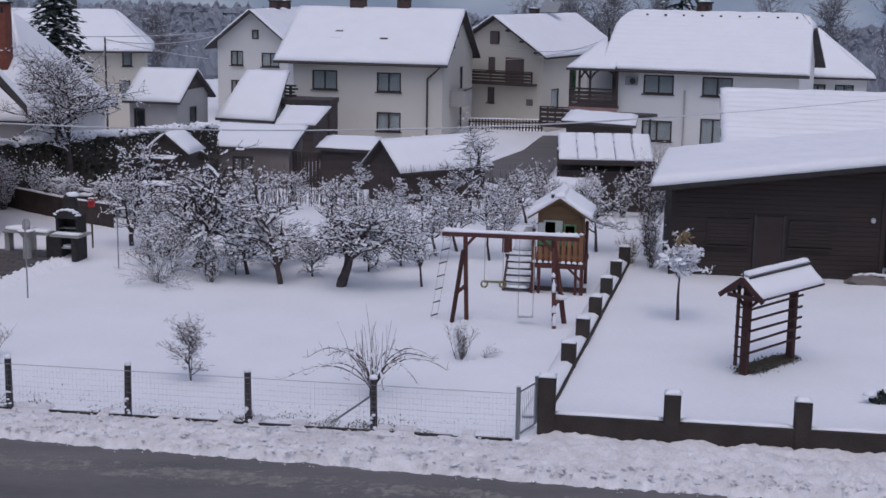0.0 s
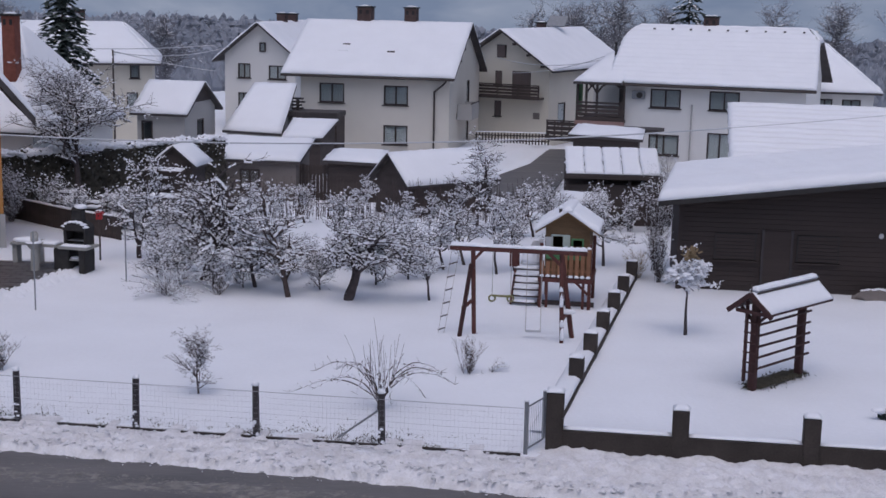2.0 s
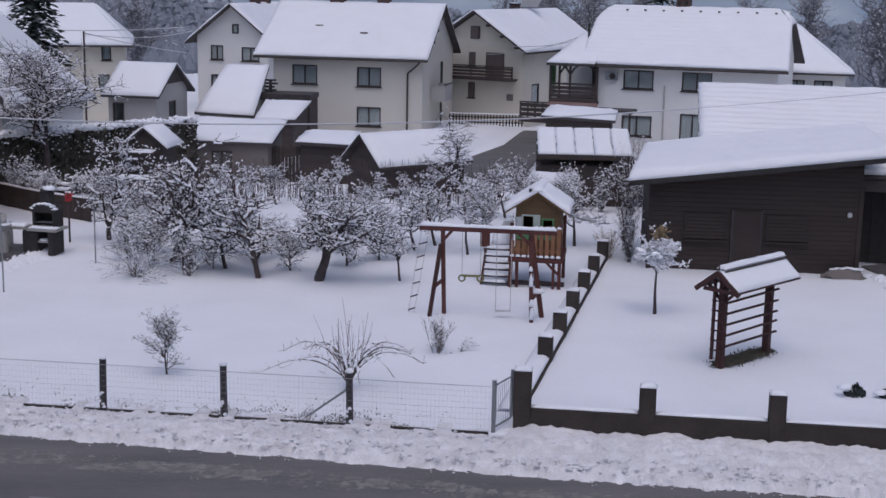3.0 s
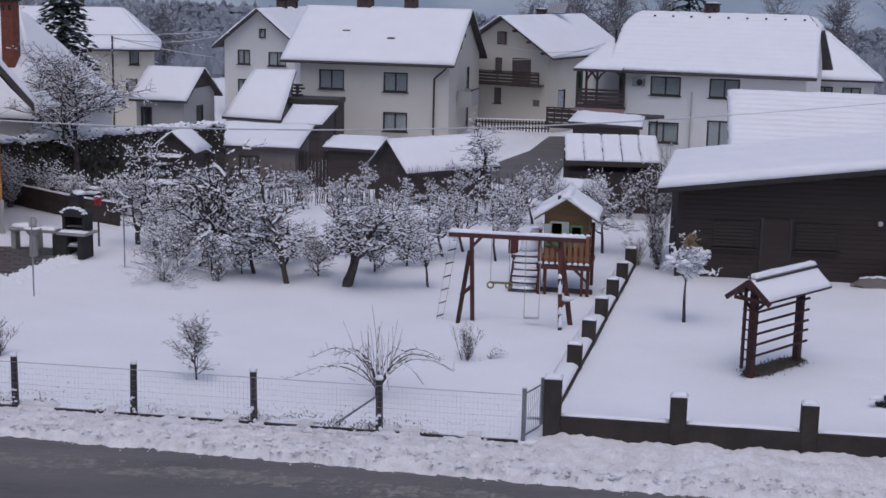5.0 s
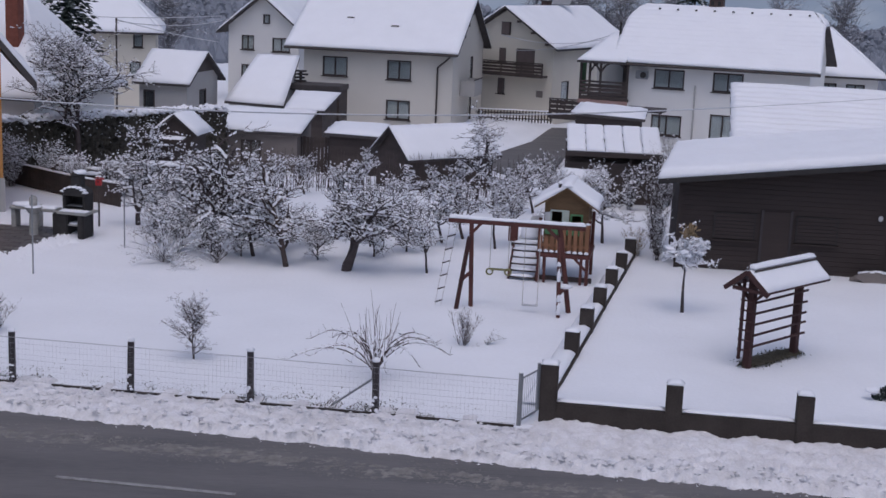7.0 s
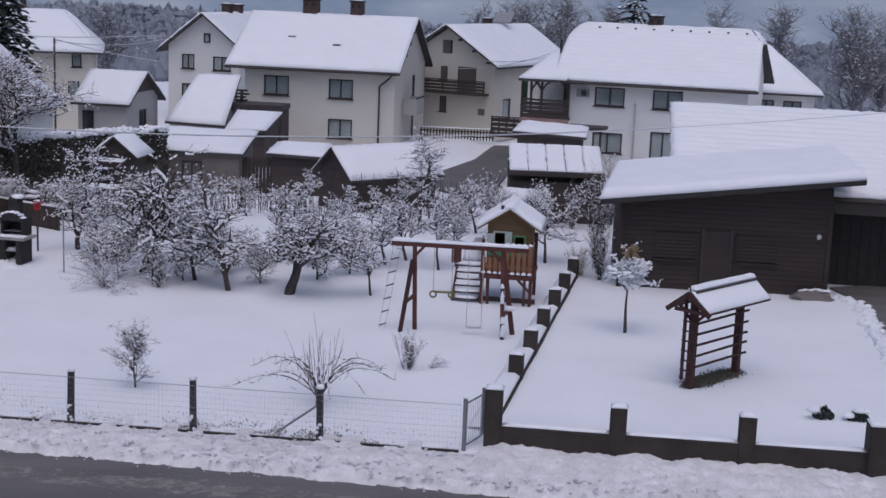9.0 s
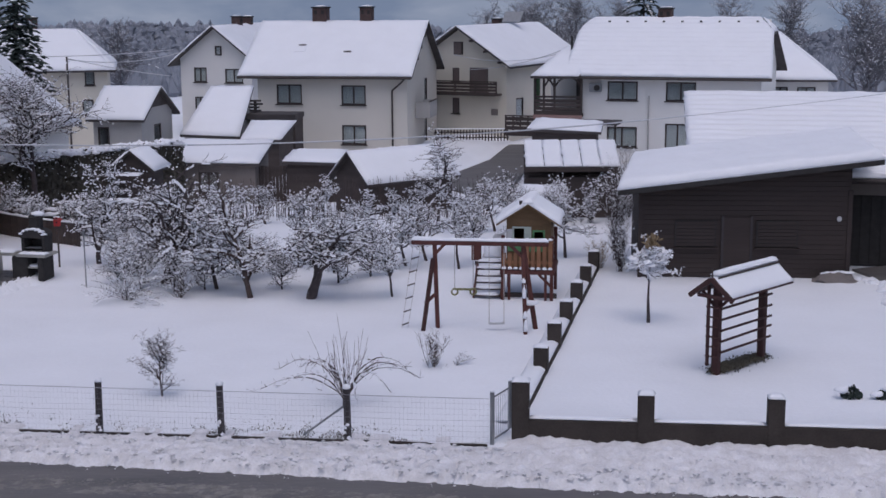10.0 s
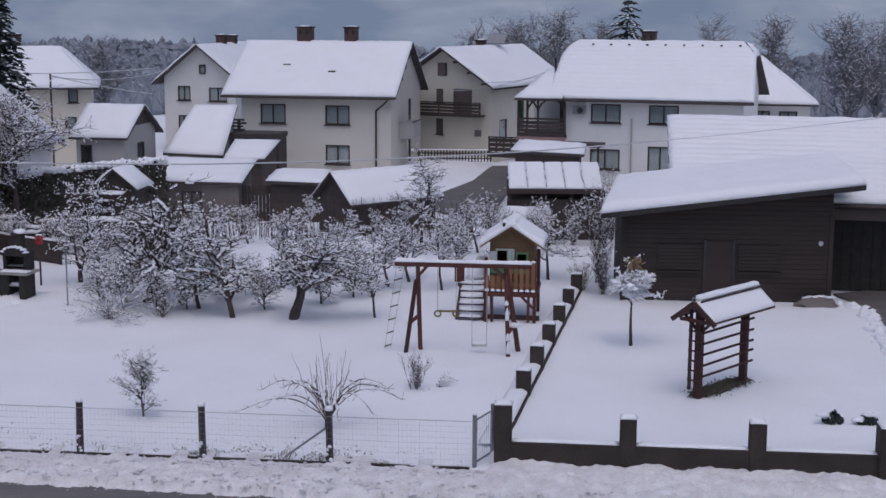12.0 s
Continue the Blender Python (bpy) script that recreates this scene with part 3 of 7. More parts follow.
drainpipe(A, [(4.8, -5.6, 3.75), (4.6, -5.5, 3.55), (3.95, -5.1, 3.05), (3.95, -5.1, -1.5)])
gutter(A, (-6.0, -5.72, 3.86), (5.3, -5.72, 3.86))
for x in (-2.5, 0.75):
    sl = (7.3 - 3.95) / 5.65
    c = Vector((x, -3.1, 7.3 - 3.1 * sl + 0.15))
    m = Matrix.Rotation(math.atan(sl), 4, "X")
    s = part("skylight", a_box(c, (0.72, 0.95, 0.12), 0.02, m), SNOW_ROOF, A, "small snowed-in roof window")
    part("blind", a_box(c + m @ Vector((0.05 - 0.1 * (x > 0), 0.3 - 0.75 * (x > 0), 0.05)), (0.5, 0.14, 0.06), 0.01, m), ROOF_EDGE, s)
# small balcony on the gable side
b = part("balcony", a_box((5.4, -1.4, 1.2), (1.0, 2.5, 0.16), 0.02), RENDER_GREY, A, "small grey balcony")
part("parapet", a_box((5.87, -1.4, 1.7), (0.07, 2.5, 0.9), 0.01), RENDER_GREY, b)
for y in (-2.62, -0.18):
    part("parapet", a_box((5.4, y, 1.7), (0.9, 0.07, 0.9), 0.01), RENDER_GREY, b)
part("handrail", a_box((5.87, -1.4, 2.19), (0.09, 2.6, 0.07), 0.01), FRAME_BROWN, b)
for y in (-3.2, -2.0, -0.8):
    part("purlin_end", a_box((5.1, y, 6.85 + y * 0.59), (0.4, 0.16, 0.2), 0.01), WOOD_DARK, A)

B_ = house("house", "pale gable-fronted house with brown eaves behind its neighbour", (-13.1, 108.6), 78, 11.0, 5.6, -1.6, 3.9, 6.8, RENDER_WHITE, 0.75, (0.7, 0.5),
           holes={"left": [(0.75, 2.6, 1.75, 3.7), (3.2, 2.55, 4.6, 3.6), (2.5, 4.6, 3.0, 5.3, 0), (0.75, 0.35, 1.6, 1.5)]},
           chimneys=[(-0.3, 0.0, 0.7, 7.35), (2.3, 0.0, 0.7, 7.3)], seed=3)
C = house("house", "cream house with a dark wooden balcony under a snowy gable", (7.08, 101.8), 61, 12.9, 7.0, -1.2, 4.08, 6.83, RENDER_YELLOW, 0.66, (0.9, 0.5),
          holes={"left": [(2.64, 4.84, 3.34, 5.73, 0), (2.49, 2.97, 3.03, 3.91, 0), (3.83, 2.2, 5.28, 3.94), (2.48, 0.7, 3.02, 1.8, 0)], "front": [(1.6, 0.2, 2.9, 1.75, 0)]},
          chimneys=[(2.6, 1.5, 0.6, 7.1)], seed=7)
part("wall_hatch", a_box((-6.47, 3.21 - 5.8, 0.88), (0.06, 0.5, 0.45), 0.01), RENDER_BROWN, C, "small olive wall hatch")
for y0, z0, y1, z1 in ((2.64, 4.84, 3.34, 5.73), (2.49, 2.97, 3.03, 3.91), (3.83, 2.2, 5.28, 3.94), (2.48, 0.7, 3.02, 1.8)):
    sh = part("shutter", a_box((-6.60 if z0 > 4.5 else -6.43, 3.2 - (y0 + y1) / 2, (z0 + z1) / 2), (0.05, y1 - y0 - 0.1, z1 - z0 - 0.08), 0.005), SHUTTER_BROWN, C, "closed brown shutter")
    for k in range(int((z1 - z0) / 0.16)):
        part("louvre", a_box(((-6.63 if z0 > 4.5 else -6.46), 3.2 - (y0 + y1) / 2, z0 + 0.12 + k * 0.16), (0.02, y1 - y0 - 0.2, 0.10)), SHUTTER_BROWN, sh)
for y in (-3.3, -2.2, -1.1):
    part("purlin_end", a_box((-6.95, y, 6.55 + y * 0.66), (0.9, 0.14, 0.16), 0.01), WOOD_DARK, C)


def plank_balcony(h, m, x0, x1, depth, z0, z1, boards):
    """A wooden balcony along x of m, standing out towards -y."""
    t = m.to_3x3().to_4x4()
    b = part("balcony", a_box(m @ Vector(((x0 + x1) / 2, -depth / 2, z0)), (x1 - x0, depth, 0.14), 0.01, t), WOOD_DARK, h, "dark wooden balcony")
    hgt = (z1 - z0) / boards
    for k in range(boards):
        part("board", a_box(m @ Vector(((x0 + x1) / 2, -depth, z0 + hgt * (k + 0.5))), (x1 - x0, 0.04, hgt * 0.78), 0, t), WOOD_DARK, b)
    for x in np.arange(x0, x1 + 0.01, (x1 - x0) / 4):
        part("post", a_box(m @ Vector((x, -depth + 0.06, (z0 + z1) / 2)), (0.1, 0.08, z1 - z0), 0, t), WOOD_DARK, b)
    part("handrail", a_box(m @ Vector(((x0 + x1) / 2, -depth, z1 + 0.04)), (x1 - x0 + 0.1, 0.14, 0.07), 0.01, t), WOOD_DARK, b)
    return b


mC = pose(-6.45, 3.21, 0, 0, 0, -90)
plank_balcony(C, mC, 0.0, 6.35, 1.0, 2.12, 3.0, 4)
rec = part("satellite_panel", a_box((1.6, -0.3, 7.3), (0.12, 1.5, 1.0), 0.02, Matrix.Rotation(0.7, 4, "Y")), METAL_GREY, C, "tilted grey rooftop panel")

D = house("house", "long white two-storey house with a half-hipped snowy roof", (17.56, 85.95), -20, 10.7, 10.0, -1.4, 4.06, 7.45, RENDER_WHITE, 0.65, (1.1, 0.65), (0.0, 0.45), half=0.8,
          holes={"front": [(1.55, 2.6, 3.4, 3.75), (5.1, 2.6, 6.9, 3.75), (1.55, -0.25, 3.4, 1.0), (5.1, -0.55, 6.6, 1.25)]},
          chimneys=[(-1.2, 0.2, 0.85, 8.0)], rows=0.3, seed=11)
gutter(D, (-6.2, -5.72, 3.96), (6.0, -5.72, 3.96))
part("drainpipe", rod(bmesh.new(), (-1.25, -5.1, 2.9), (-1.25, -5.1, -1.4), 0.05), RENDER_GREY, D)
for k in range(9):
    x = -4.6 + k * 1.15
    part("snow_guard", a_box((x, -0.75, 7.25), (0.14, 0.1, 0.1), 0.01), ROOF_EDGE, D)
aircon = part("air_conditioner", a_box((-4.5, -5.2, 3.35), (0.75, 0.3, 0.5), 0.03), METAL_GREY, D, "grey wall air conditioner")
part("grille", rod(bmesh.new(), (-4.4, -5.36, 3.35), (-4.4, -5.34, 3.35), 0.19, n=20), SOOT, aircon)


def porch():
    """The covered wooden balcony at the end of the long white house."""
    m = pose(10.5, 82.85, 0, 0, 0, -20)
    p = thing("porch", "covered dark timber balcony beside the white house", "balcony", m)
    part("floor", a_box((-1.2, 1.5, 1.68), (3.0, 3.4, 0.2), 0.02), WOOD_DARK, p)
    part("floor_edge", a_box((-1.2, -0.23, 1.55), (3.1, 0.08, 0.25), 0.01), FASCIA_PINK, p, "faded red fascia board")
    for x in (-2.66, -2.1, -1.43, 0.25):
        part("post", a_box((x, -0.1, 2.85), (0.13, 0.13, 2.4), 0.01), WOOD_DARK, p)
    for k in range(5):
        part("board", a_box((-1.2, -0.2, 1.82 + k * 0.24), (2.95, 0.05, 0.20 if k < 4 else 0.12)), WOOD_DARK, p)
    for x, d in ((-2.1, 1), (-1.43, -1), (-1.43, 1), (0.25, -1)):
        part("brace", beam(bmesh.new(), (x, -0.1, 3.35), (x + d * 0.3, -0.1, 3.8), 0.1, 0.1), WOOD_DARK, p)
        part("brace", beam(bmesh.new(), (x + d * 0.27, -0.1, 3.75), (x + d * 0.62, -0.1, 3.98), 0.1, 0.1), WOOD_DARK, p)
    part("side_screen", a_box((-2.72, 0.6, 2.9), (0.06, 1.4, 2.0), 0.01), PAINT_GREEN, p, "faded green side screen")
    part("door", a_box((-0.3, 3.05, 2.75), (0.95, 0.06, 2.0), 0.01), FRAME_BROWN, p, "dark brown balcony door")
    part("eave_beam", a_box((-1.15, -0.15, 4.0), (2.7, 0.18, 0.18), 0.01), WOOD_DARK, p)
    part("back_wall", a_box((-1.15, 3.2, 1.2), (2.6, 0.25, 5.2)), RENDER_WHITE, p)
    part("cellar_wall", a_box((-1.15, 1.0, -0.3), (2.5, 0.25, 2.6)), RENDER_GREY, p)
    cs = [(-2.8, -0.7, 4.06), (0.2, -0.7, 4.06), (0.6, 3.2, 5.7), (-1.5, 3.2, 5.7)]
    part("roof", prism(bmesh.new(), cs, (0, 0, -0.15)), ROOF_EDGE, p)
    snow_part(p, cs, 0.16, "roof_snow")
    part("flue", rod(bmesh.new(), (-0.9, 2.2, 5.1), (-0.9, 2.2, 6.4), 0.07), SOOT, p)
    plank_balcony(p, pose(-4.6, 0.6, 0), 0.0, 1.9, 0.5, 0.35, 1.5, 4)
    return p


porch()


def lean_to(name, label, front, back, base, mat, thick=0.16, wallin=0.35, category="shed", open_front=False, win=None, seed=0):
    """A shed under one plane of roof between two front and two back corners."""
    a, b = [Vector(v) for v in front]
    d, c = [Vector(v) for v in back]
    o = Vector(((a + b).x / 2, (a + b).y / 2, 0))
    h = thing(name, label, category, Matrix.Translation(o))
    a, b, c, d = a - o, b - o, c - o, d - o
    part("roof", prism(bmesh.new(), [a, b, c, d], (0, 0, -0.14)), ROOF_EDGE, h)
    snow_part(h, [a, b, c, d], thick, "roof_snow", seed=seed)
    mid = (a + b + c + d) / 4
    q = [p.lerp(mid, wallin / max(0.5, (p - mid).length)) for p in (a, b, c, d)]
    for i in range(4):
        if open_front and i == 0:
            continue
        p, r = q[i], q[(i + 1) % 4]
        inn = (mid - (p + r) / 2)
        inn = Vector((inn.x, inn.y, 0)).normalized() * 0.1
        bm = bmesh.new()
        prism(bm, [Vector((p.x, p.y, base)), Vector((r.x, r.y, base)), Vector((r.x, r.y, r.z - 0.15)), Vector((p.x, p.y, p.z - 0.15))], inn)
        part("wall", bm, mat, h)
    if open_front:
        for p in (q[0], q[1]):
            part("post", a_box((p.x, p.y, (base + p.z - 0.15) / 2), (0.12, 0.12, p.z - 0.15 - base), 0.01), WOOD_DARK, h)
    if win:
        x0, z0, x1, z1 = win
        f = (q[1] - q[0])
        mm = Matrix.Translation((q[0].x, q[0].y, 0)) @ Matrix.Rotation(math.atan2(f.y, f.x), 4, "Z") @ Matrix.Translation((0, -0.1, 0))
        window(h, mm, x0, z0, x1, z1, 1, False)
    return h


lean_to("outbuilding", "steep snow-covered lean-to roof against the cream house", [(-13.3, 80, 0.97), (-9.75, 79.6, 0.85)], [(-12.0, 84.5, 3.5), (-9.35, 84.2, 3.5)], -1.4, RENDER_GREY, seed=2)
lean_to("outbuilding", "dark-walled low annex with a snowy roof", [(-9.5, 77.4, 0.86), (-7.1, 77.0, 0.92)], [(-9.2, 81, 1.65), (-6.5, 81, 1.62)], -1.4, WOOD_DARK, seed=4)
flat = thing("flat_roof", "dark flat porch roof against the cream house", "roof", pose(-8.1, 83.2, 0, 0, 0, -9))
part("deck", a_box((0, 0, 1.78), (3.3, 2.4, 0.32), 0.03), ROOF_EDGE, flat)
part("wall", a_box((0.5, 0.0, 0.1), (2.2, 2.1, 3.02), 0.02), WOOD_DARK, flat)
slats = thing("slat_stack", "dark stack of roof slats beside the steep roof", "slats", pose(-9.25, 83.6, 0, 0, 0, -10))
part("post", a_box((0, 0.1, 0.6), (0.16, 0.16, 4.0), 0.01), WOOD_DARK, slats)
for k in range(6):
    part("slat", a_box((0.12 * math.sin(k * 2.1), 0, 2.65 - k * 0.2), (0.75, 0.25, 0.11), 0.01), ROOF_EDGE, slats)
lean_to("outbuilding", "low rendered outbuilding under a broad snowy roof", [(-11.3, 66, 0.98), (-7.15, 65.6, 0.95)], [(-11.7, 70.2, 1.7), (-6.85, 70, 1.58)], -1.2, RENDER_BROWN, win=(0.9, -0.5, 1.9, 0.5), seed=6)
lean_to("outbuilding", "dark wooden shed under a narrow snowy canopy", [(-6.1, 66.2, 0.98), (-3.0, 65.8, 0.9)], [(-5.8, 69.5, 1.15), (-3.0, 69.2, 1.15)], -1.2, WOOD_DARK, seed=8)
lean_to("carport", "low canopy with thick snow beside the white house", [(6.45, 72.2, 1.9), (10.35, 71.6, 1.74)], [(7.3, 76, 2.1), (11.0, 75.4, 1.9)], -1.2, WOOD_DARK, seed=10, category="canopy")
roofslab = thing("flat_roof", "dark flat slab roof beside the snowy canopy", "roof", pose(11.3, 78.6, 0, 0, 0, -20))
part("deck", a_box((0, 0, 1.62), (2.3, 1.6, 0.2), 0.02), ROOF_EDGE, roofslab)
for x in (-1.0, 1.0):
    part("post", a_box((x, -0.6, 0.1), (0.12, 0.12, 2.9), 0.01), WOOD_DARK, roofslab)
house("shed", "dark timber shed with a snow-covered gable roof", (-0.55, 61.4), 37, 4.7, 2.5, -1.2, 0.82, 2.15, WOOD_DARK, 0.35, (0.3, 0.25), snow=0.13, fascia=0.1, category="shed", seed=13)
HUT = house("garden_hut", "small dark wooden garden hut with a snowy gable", (-10.92, 55.4), 81, 1.6, 1.45, -0.4, 2.06, 2.88, WOOD_DARK, 0.28, (0.25, 0.2), snow=0.12, fascia=0.08, category="hut", seed=15)
inv = HUT.matrix_world.inverted()
edge = [inv @ Vector(p) for p in ((-12.15, 53.9, 1.93), (-10.6, 53.7, 1.93), (-10.55, 54.3, 1.98), (-12.1, 54.5, 1.98))]
part("canopy", prism(bmesh.new(), edge, (0, 0, -0.06)), WOOD_DARK, HUT, "low dark canopy before the gable")
snow_part(HUT, edge, 0.07, "canopy_snow", seed=4)
for p in edge[:2]:
    part("post", a_box((p.x + 0.1, p.y * 0.95, 0.75), (0.09, 0.09, 2.3), 0.01), WOOD_DARK, HUT)
GARAGE = house("garage", "grey rendered garage with a snow-covered gable roof", (-15.85, 79.4), -12, 2.9, 4.6, -1.4, 2.15, 3.85, RENDER_GREY, 0.45, (0.25, 0.35),
      holes={"front": [(0.25, -1.0, 0.95, 1.7, 0, False)], "right": [(1.5, 0.1, 2.6, 1.7, 0, False)]}, category="garage", seed=17)
part("gable_boards", prism(bmesh.new(), [(1.46, -1.75, 2.72), (1.46, 1.75, 2.72), (1.46, 0, 3.72)], (0.05, 0, 0)), WOOD_DARK, GARAGE, "dark boarded gable top")
house("house", "white house with a snow-laden hipped roof and tall chimney", (-22.7, 66.0), -9, 9.6, 9.0, -1.2, 2.65, 7.3, RENDER_WHITE, 0.6, (0.5, 0.5), (0.0, 3.2), stack=BRICK_RED, chimneys=[(3.05, -2.7, 0.62, 7.75)], seed=19)
house("house", "yellowish house with a hipped snowy roof among trees", (-25.55, 97.0), 11, 9.0, 9.0, -1.4, 4.1, 6.75, RENDER_YELLOW, 0.7, (0.5, 0.55), (0.0, 2.7),
      holes={"front": [(7.5, 3.05, 8.15, 4.1, 0), (7.25, 1.1, 8.0, 2.1, 0)]}, chimneys=[(-0.6, 0.2, 0.8, 7.5)], seed=21)
house("house", "house with a snowy roof behind the long white one", (24.96, 94.4), -12, 8.0, 8.0, -1.4, 3.3, 6.4, RENDER_WHITE, 0.6, (0.5, 0.5), (0.0, 3.8),
      holes={"front": [(4.4, 1.7, 5.4, 2.8), (6.0, 1.8, 7.2, 2.8)]}, seed=23)
O = house("house", "orange rendered house with a steep dark-edged roof", (-21.25, 49.6), 112, 9.0, 8.6, -0.1, 4.65, 11.3, RENDER_ORANGE, 1.1, (1.1, 0.5), fascia=0.28, seed=25)
part("plinth", a_box((-4.53, 0, 0.55), (0.06, 8.7, 1.3), 0.01), RENDER_GREY, O, "grey plinth")
part("drainpipe", rod(bmesh.new(), (-4.62, -4.05, 4.9), (-4.62, -4.05, 0.0), 0.06), BRICK_RED, O, "copper-brown drainpipe")

# ---- the barn with the tiled snowy roof, and the dark shed ----
F = thing("barn", "wide barn under a rippled snow-covered tile roof", "barn", pose(10.75, 52, 0, 0, 0, -13.5))
cs = [(0.4, -8.0, 3.05), (16.5, -8.0, 3.05), (16.5, 0, 5.2), (-0.08, 0, 5.2)]
part("roof", prism(bmesh.new(), cs, (0, 0, -0.18)), ROOF_EDGE, F)
part("rear_roof", prism(bmesh.new(), [(16.5, 8, 2.75), (0, 8, 2.75), (0, 0, 5.2), (16.5, 0, 5.2)], (0, 0, -0.18)), ROOF_EDGE, F)
snow_part(F, cs, 0.16, "roof_snow", rows=0.9, step=0.052, seed=31)
part("wall", wall(bmesh.new(), pose(0.3, -7.2, 0), 7.8, 0, 3.1, 0.25, [(4.05, 0.0, 7.35, 2.4)]), RENDER_BROWN, F)
part("wall", a_box((0.45, -0.2, 1.25), (0.3, 13.4, 2.5)), RENDER_GREY, F)
part("gable", prism(bmesh.new(), [(0.3, -6.9, 2.5), (0.3, 6.9, 2.5), (0.3, 0, 4.85)], (0.3, 0, 0)), RENDER_GREY, F)
part("wall", a_box((7.95, -0.2, 1.5), (0.3, 13.4, 3.0)), RENDER_GREY, F)
part("wall", a_box((4.2, 6.6, 1.5), (7.2, 0.3, 3.0)), RENDER_GREY, F)
part("garage_door", a_box((6.0, -7.0, 1.2), (3.28, 0.08, 2.38), 0.01), SOOT, F, "near-black garage door")
for k in range(10):
    part("door_panel", a_box((4.52 + k * 0.328, -7.06, 1.2), (0.312, 0.03, 2.33), 0.005), SOOT, F)
gutter(F, (0.4, -8.05, 2.97), (16.5, -8.05, 2.97))
for x in (12.5, 16.2):
    part("post", a_box((x, -7.4, 1.35), (0.2, 0.2, 2.7), 0.01), WOOD_DARK, F)

G = thing("wooden_shed", "dark brown boarded shed with a thick snowy single-pitch roof", "shed", pose(7.39, 42.35, 0, 0, 0, -6.0))
LG, DG = 6.55, 4.0
cs = [(-0.75, -0.75, 2.90), (7.35, -0.75, 3.90), (7.5, 4.5, 4.16), (0.0, 4.5, 3.26)]
part("roof", prism(bmesh.new(), cs, (0, 0, -0.16)), SOOT, G)
snow_part(G, cs, 0.30, "roof_snow", step=0.09, seed=33, rough=0.18)
inner = [(0, 0, 0), (LG, 0, 0), (LG, 0, 3.62), (0, 0, 2.85)]
part("wall", prism(bmesh.new(), inner, (0, 0.1, 0)), WOOD_SHED, G)
part("wall", prism(bmesh.new(), [(0, 0.1, 0), (0, DG, 0), (0, DG, 3.05), (0, 0.1, 2.85)], (0.1, 0, 0)), WOOD_SHED, G)
part("wall", prism(bmesh.new(), [(LG - 0.1, 0.1, 0), (LG - 0.1, DG, 0), (LG - 0.1, DG, 3.8), (LG - 0.1, 0.1, 3.62)], (0.1, 0, 0)), WOOD_SHED, G)
part("wall", prism(bmesh.new(), [(0.1, DG - 0.1, 0), (LG - 0.1, DG - 0.1, 0), (LG - 0.1, DG - 0.1, 3.8), (0.1, DG - 0.1, 3.05)], (0, 0.1, 0)), WOOD_SHED, G)
for k in range(22):
    z = 0.1 + k * 0.155
    x0 = 0.0 if z < 2.7 else (z + 0.07 - 2.85) / (3.62 - 2.85) * LG
    if x0 < LG - 0.3:
        part("plank", a_box(((max(0, x0) + LG) / 2, -0.018, z), (LG - max(0, x0), 0.026, 0.148), 0.004, Matrix.Rotation(-0.018, 4, "X")), WOOD_SHED, G)
for x in (0.02, LG - 0.02):
    part("corner_board", a_box((x, -0.04, 1.42), (0.14, 0.06, 2.84), 0.005), WOOD_SHED, G)
for x in (1.75, 4.3):
    s = part("shutter", a_box((x, -0.06, 1.45), (1.3, 0.05, 0.85), 0.01), SOOT, G, "closed dark slatted shutter")
    for k in range(7):
        part("slat", a_box((x, -0.09, 1.1 + k * 0.115), (1.2, 0.03, 0.09)), WOOD_SHED, s)
    part("sill", a_box((x, -0.1, 0.98), (1.4, 0.12, 0.05), 0.005), WOOD_SHED, s)
dr = part("door", a_box((3.05, -0.055, 1.0), (0.85, 0.05, 1.95), 0.01), WOOD_SHED, G, "dark boarded door")
for x in (2.6, 3.5):
    part("door_frame", a_box((x, -0.07, 1.0), (0.08, 0.07, 2.05), 0.005), WOOD_POST, dr)
lamp = part("wall_lamp", a_box((LG - 0.35, -0.1, 1.95), (0.14, 0.1, 0.16), 0.03), WHITE_PLASTIC, G, "small white wall lamp")

# ---- paved places ----
def patch(name, pts, z, mat, label, category):
    bm = bmesh.new()
    prism(bm, [(x, y, z - 0.1) for x, y in pts], (0, 0, 0.1))
    return tagged(part(name, bm, mat, None), label, category, kind="structure")


patch("driveway", [(14.5, 43.0), (14.75, 41.6), (14.95, 40.3), (14.33, 37.4), (13.63, 34.2), (13.4, 32.0), (13.9, 29.0), (30, 26), (30, 42), (18.5, 44.6)], 0.055, ASPHALT, "wet cleared driveway beside the snowy lawn", "driveway")

patch("lane", [(1.2, 73.4), (3.2, 69.2), (5.6, 71.3), (7.2, 80), (9.0, 92.5), (7.0, 92.5), (5.2, 84)], -1.14, ASPHALT, "cleared grey lane between the houses", "lane")


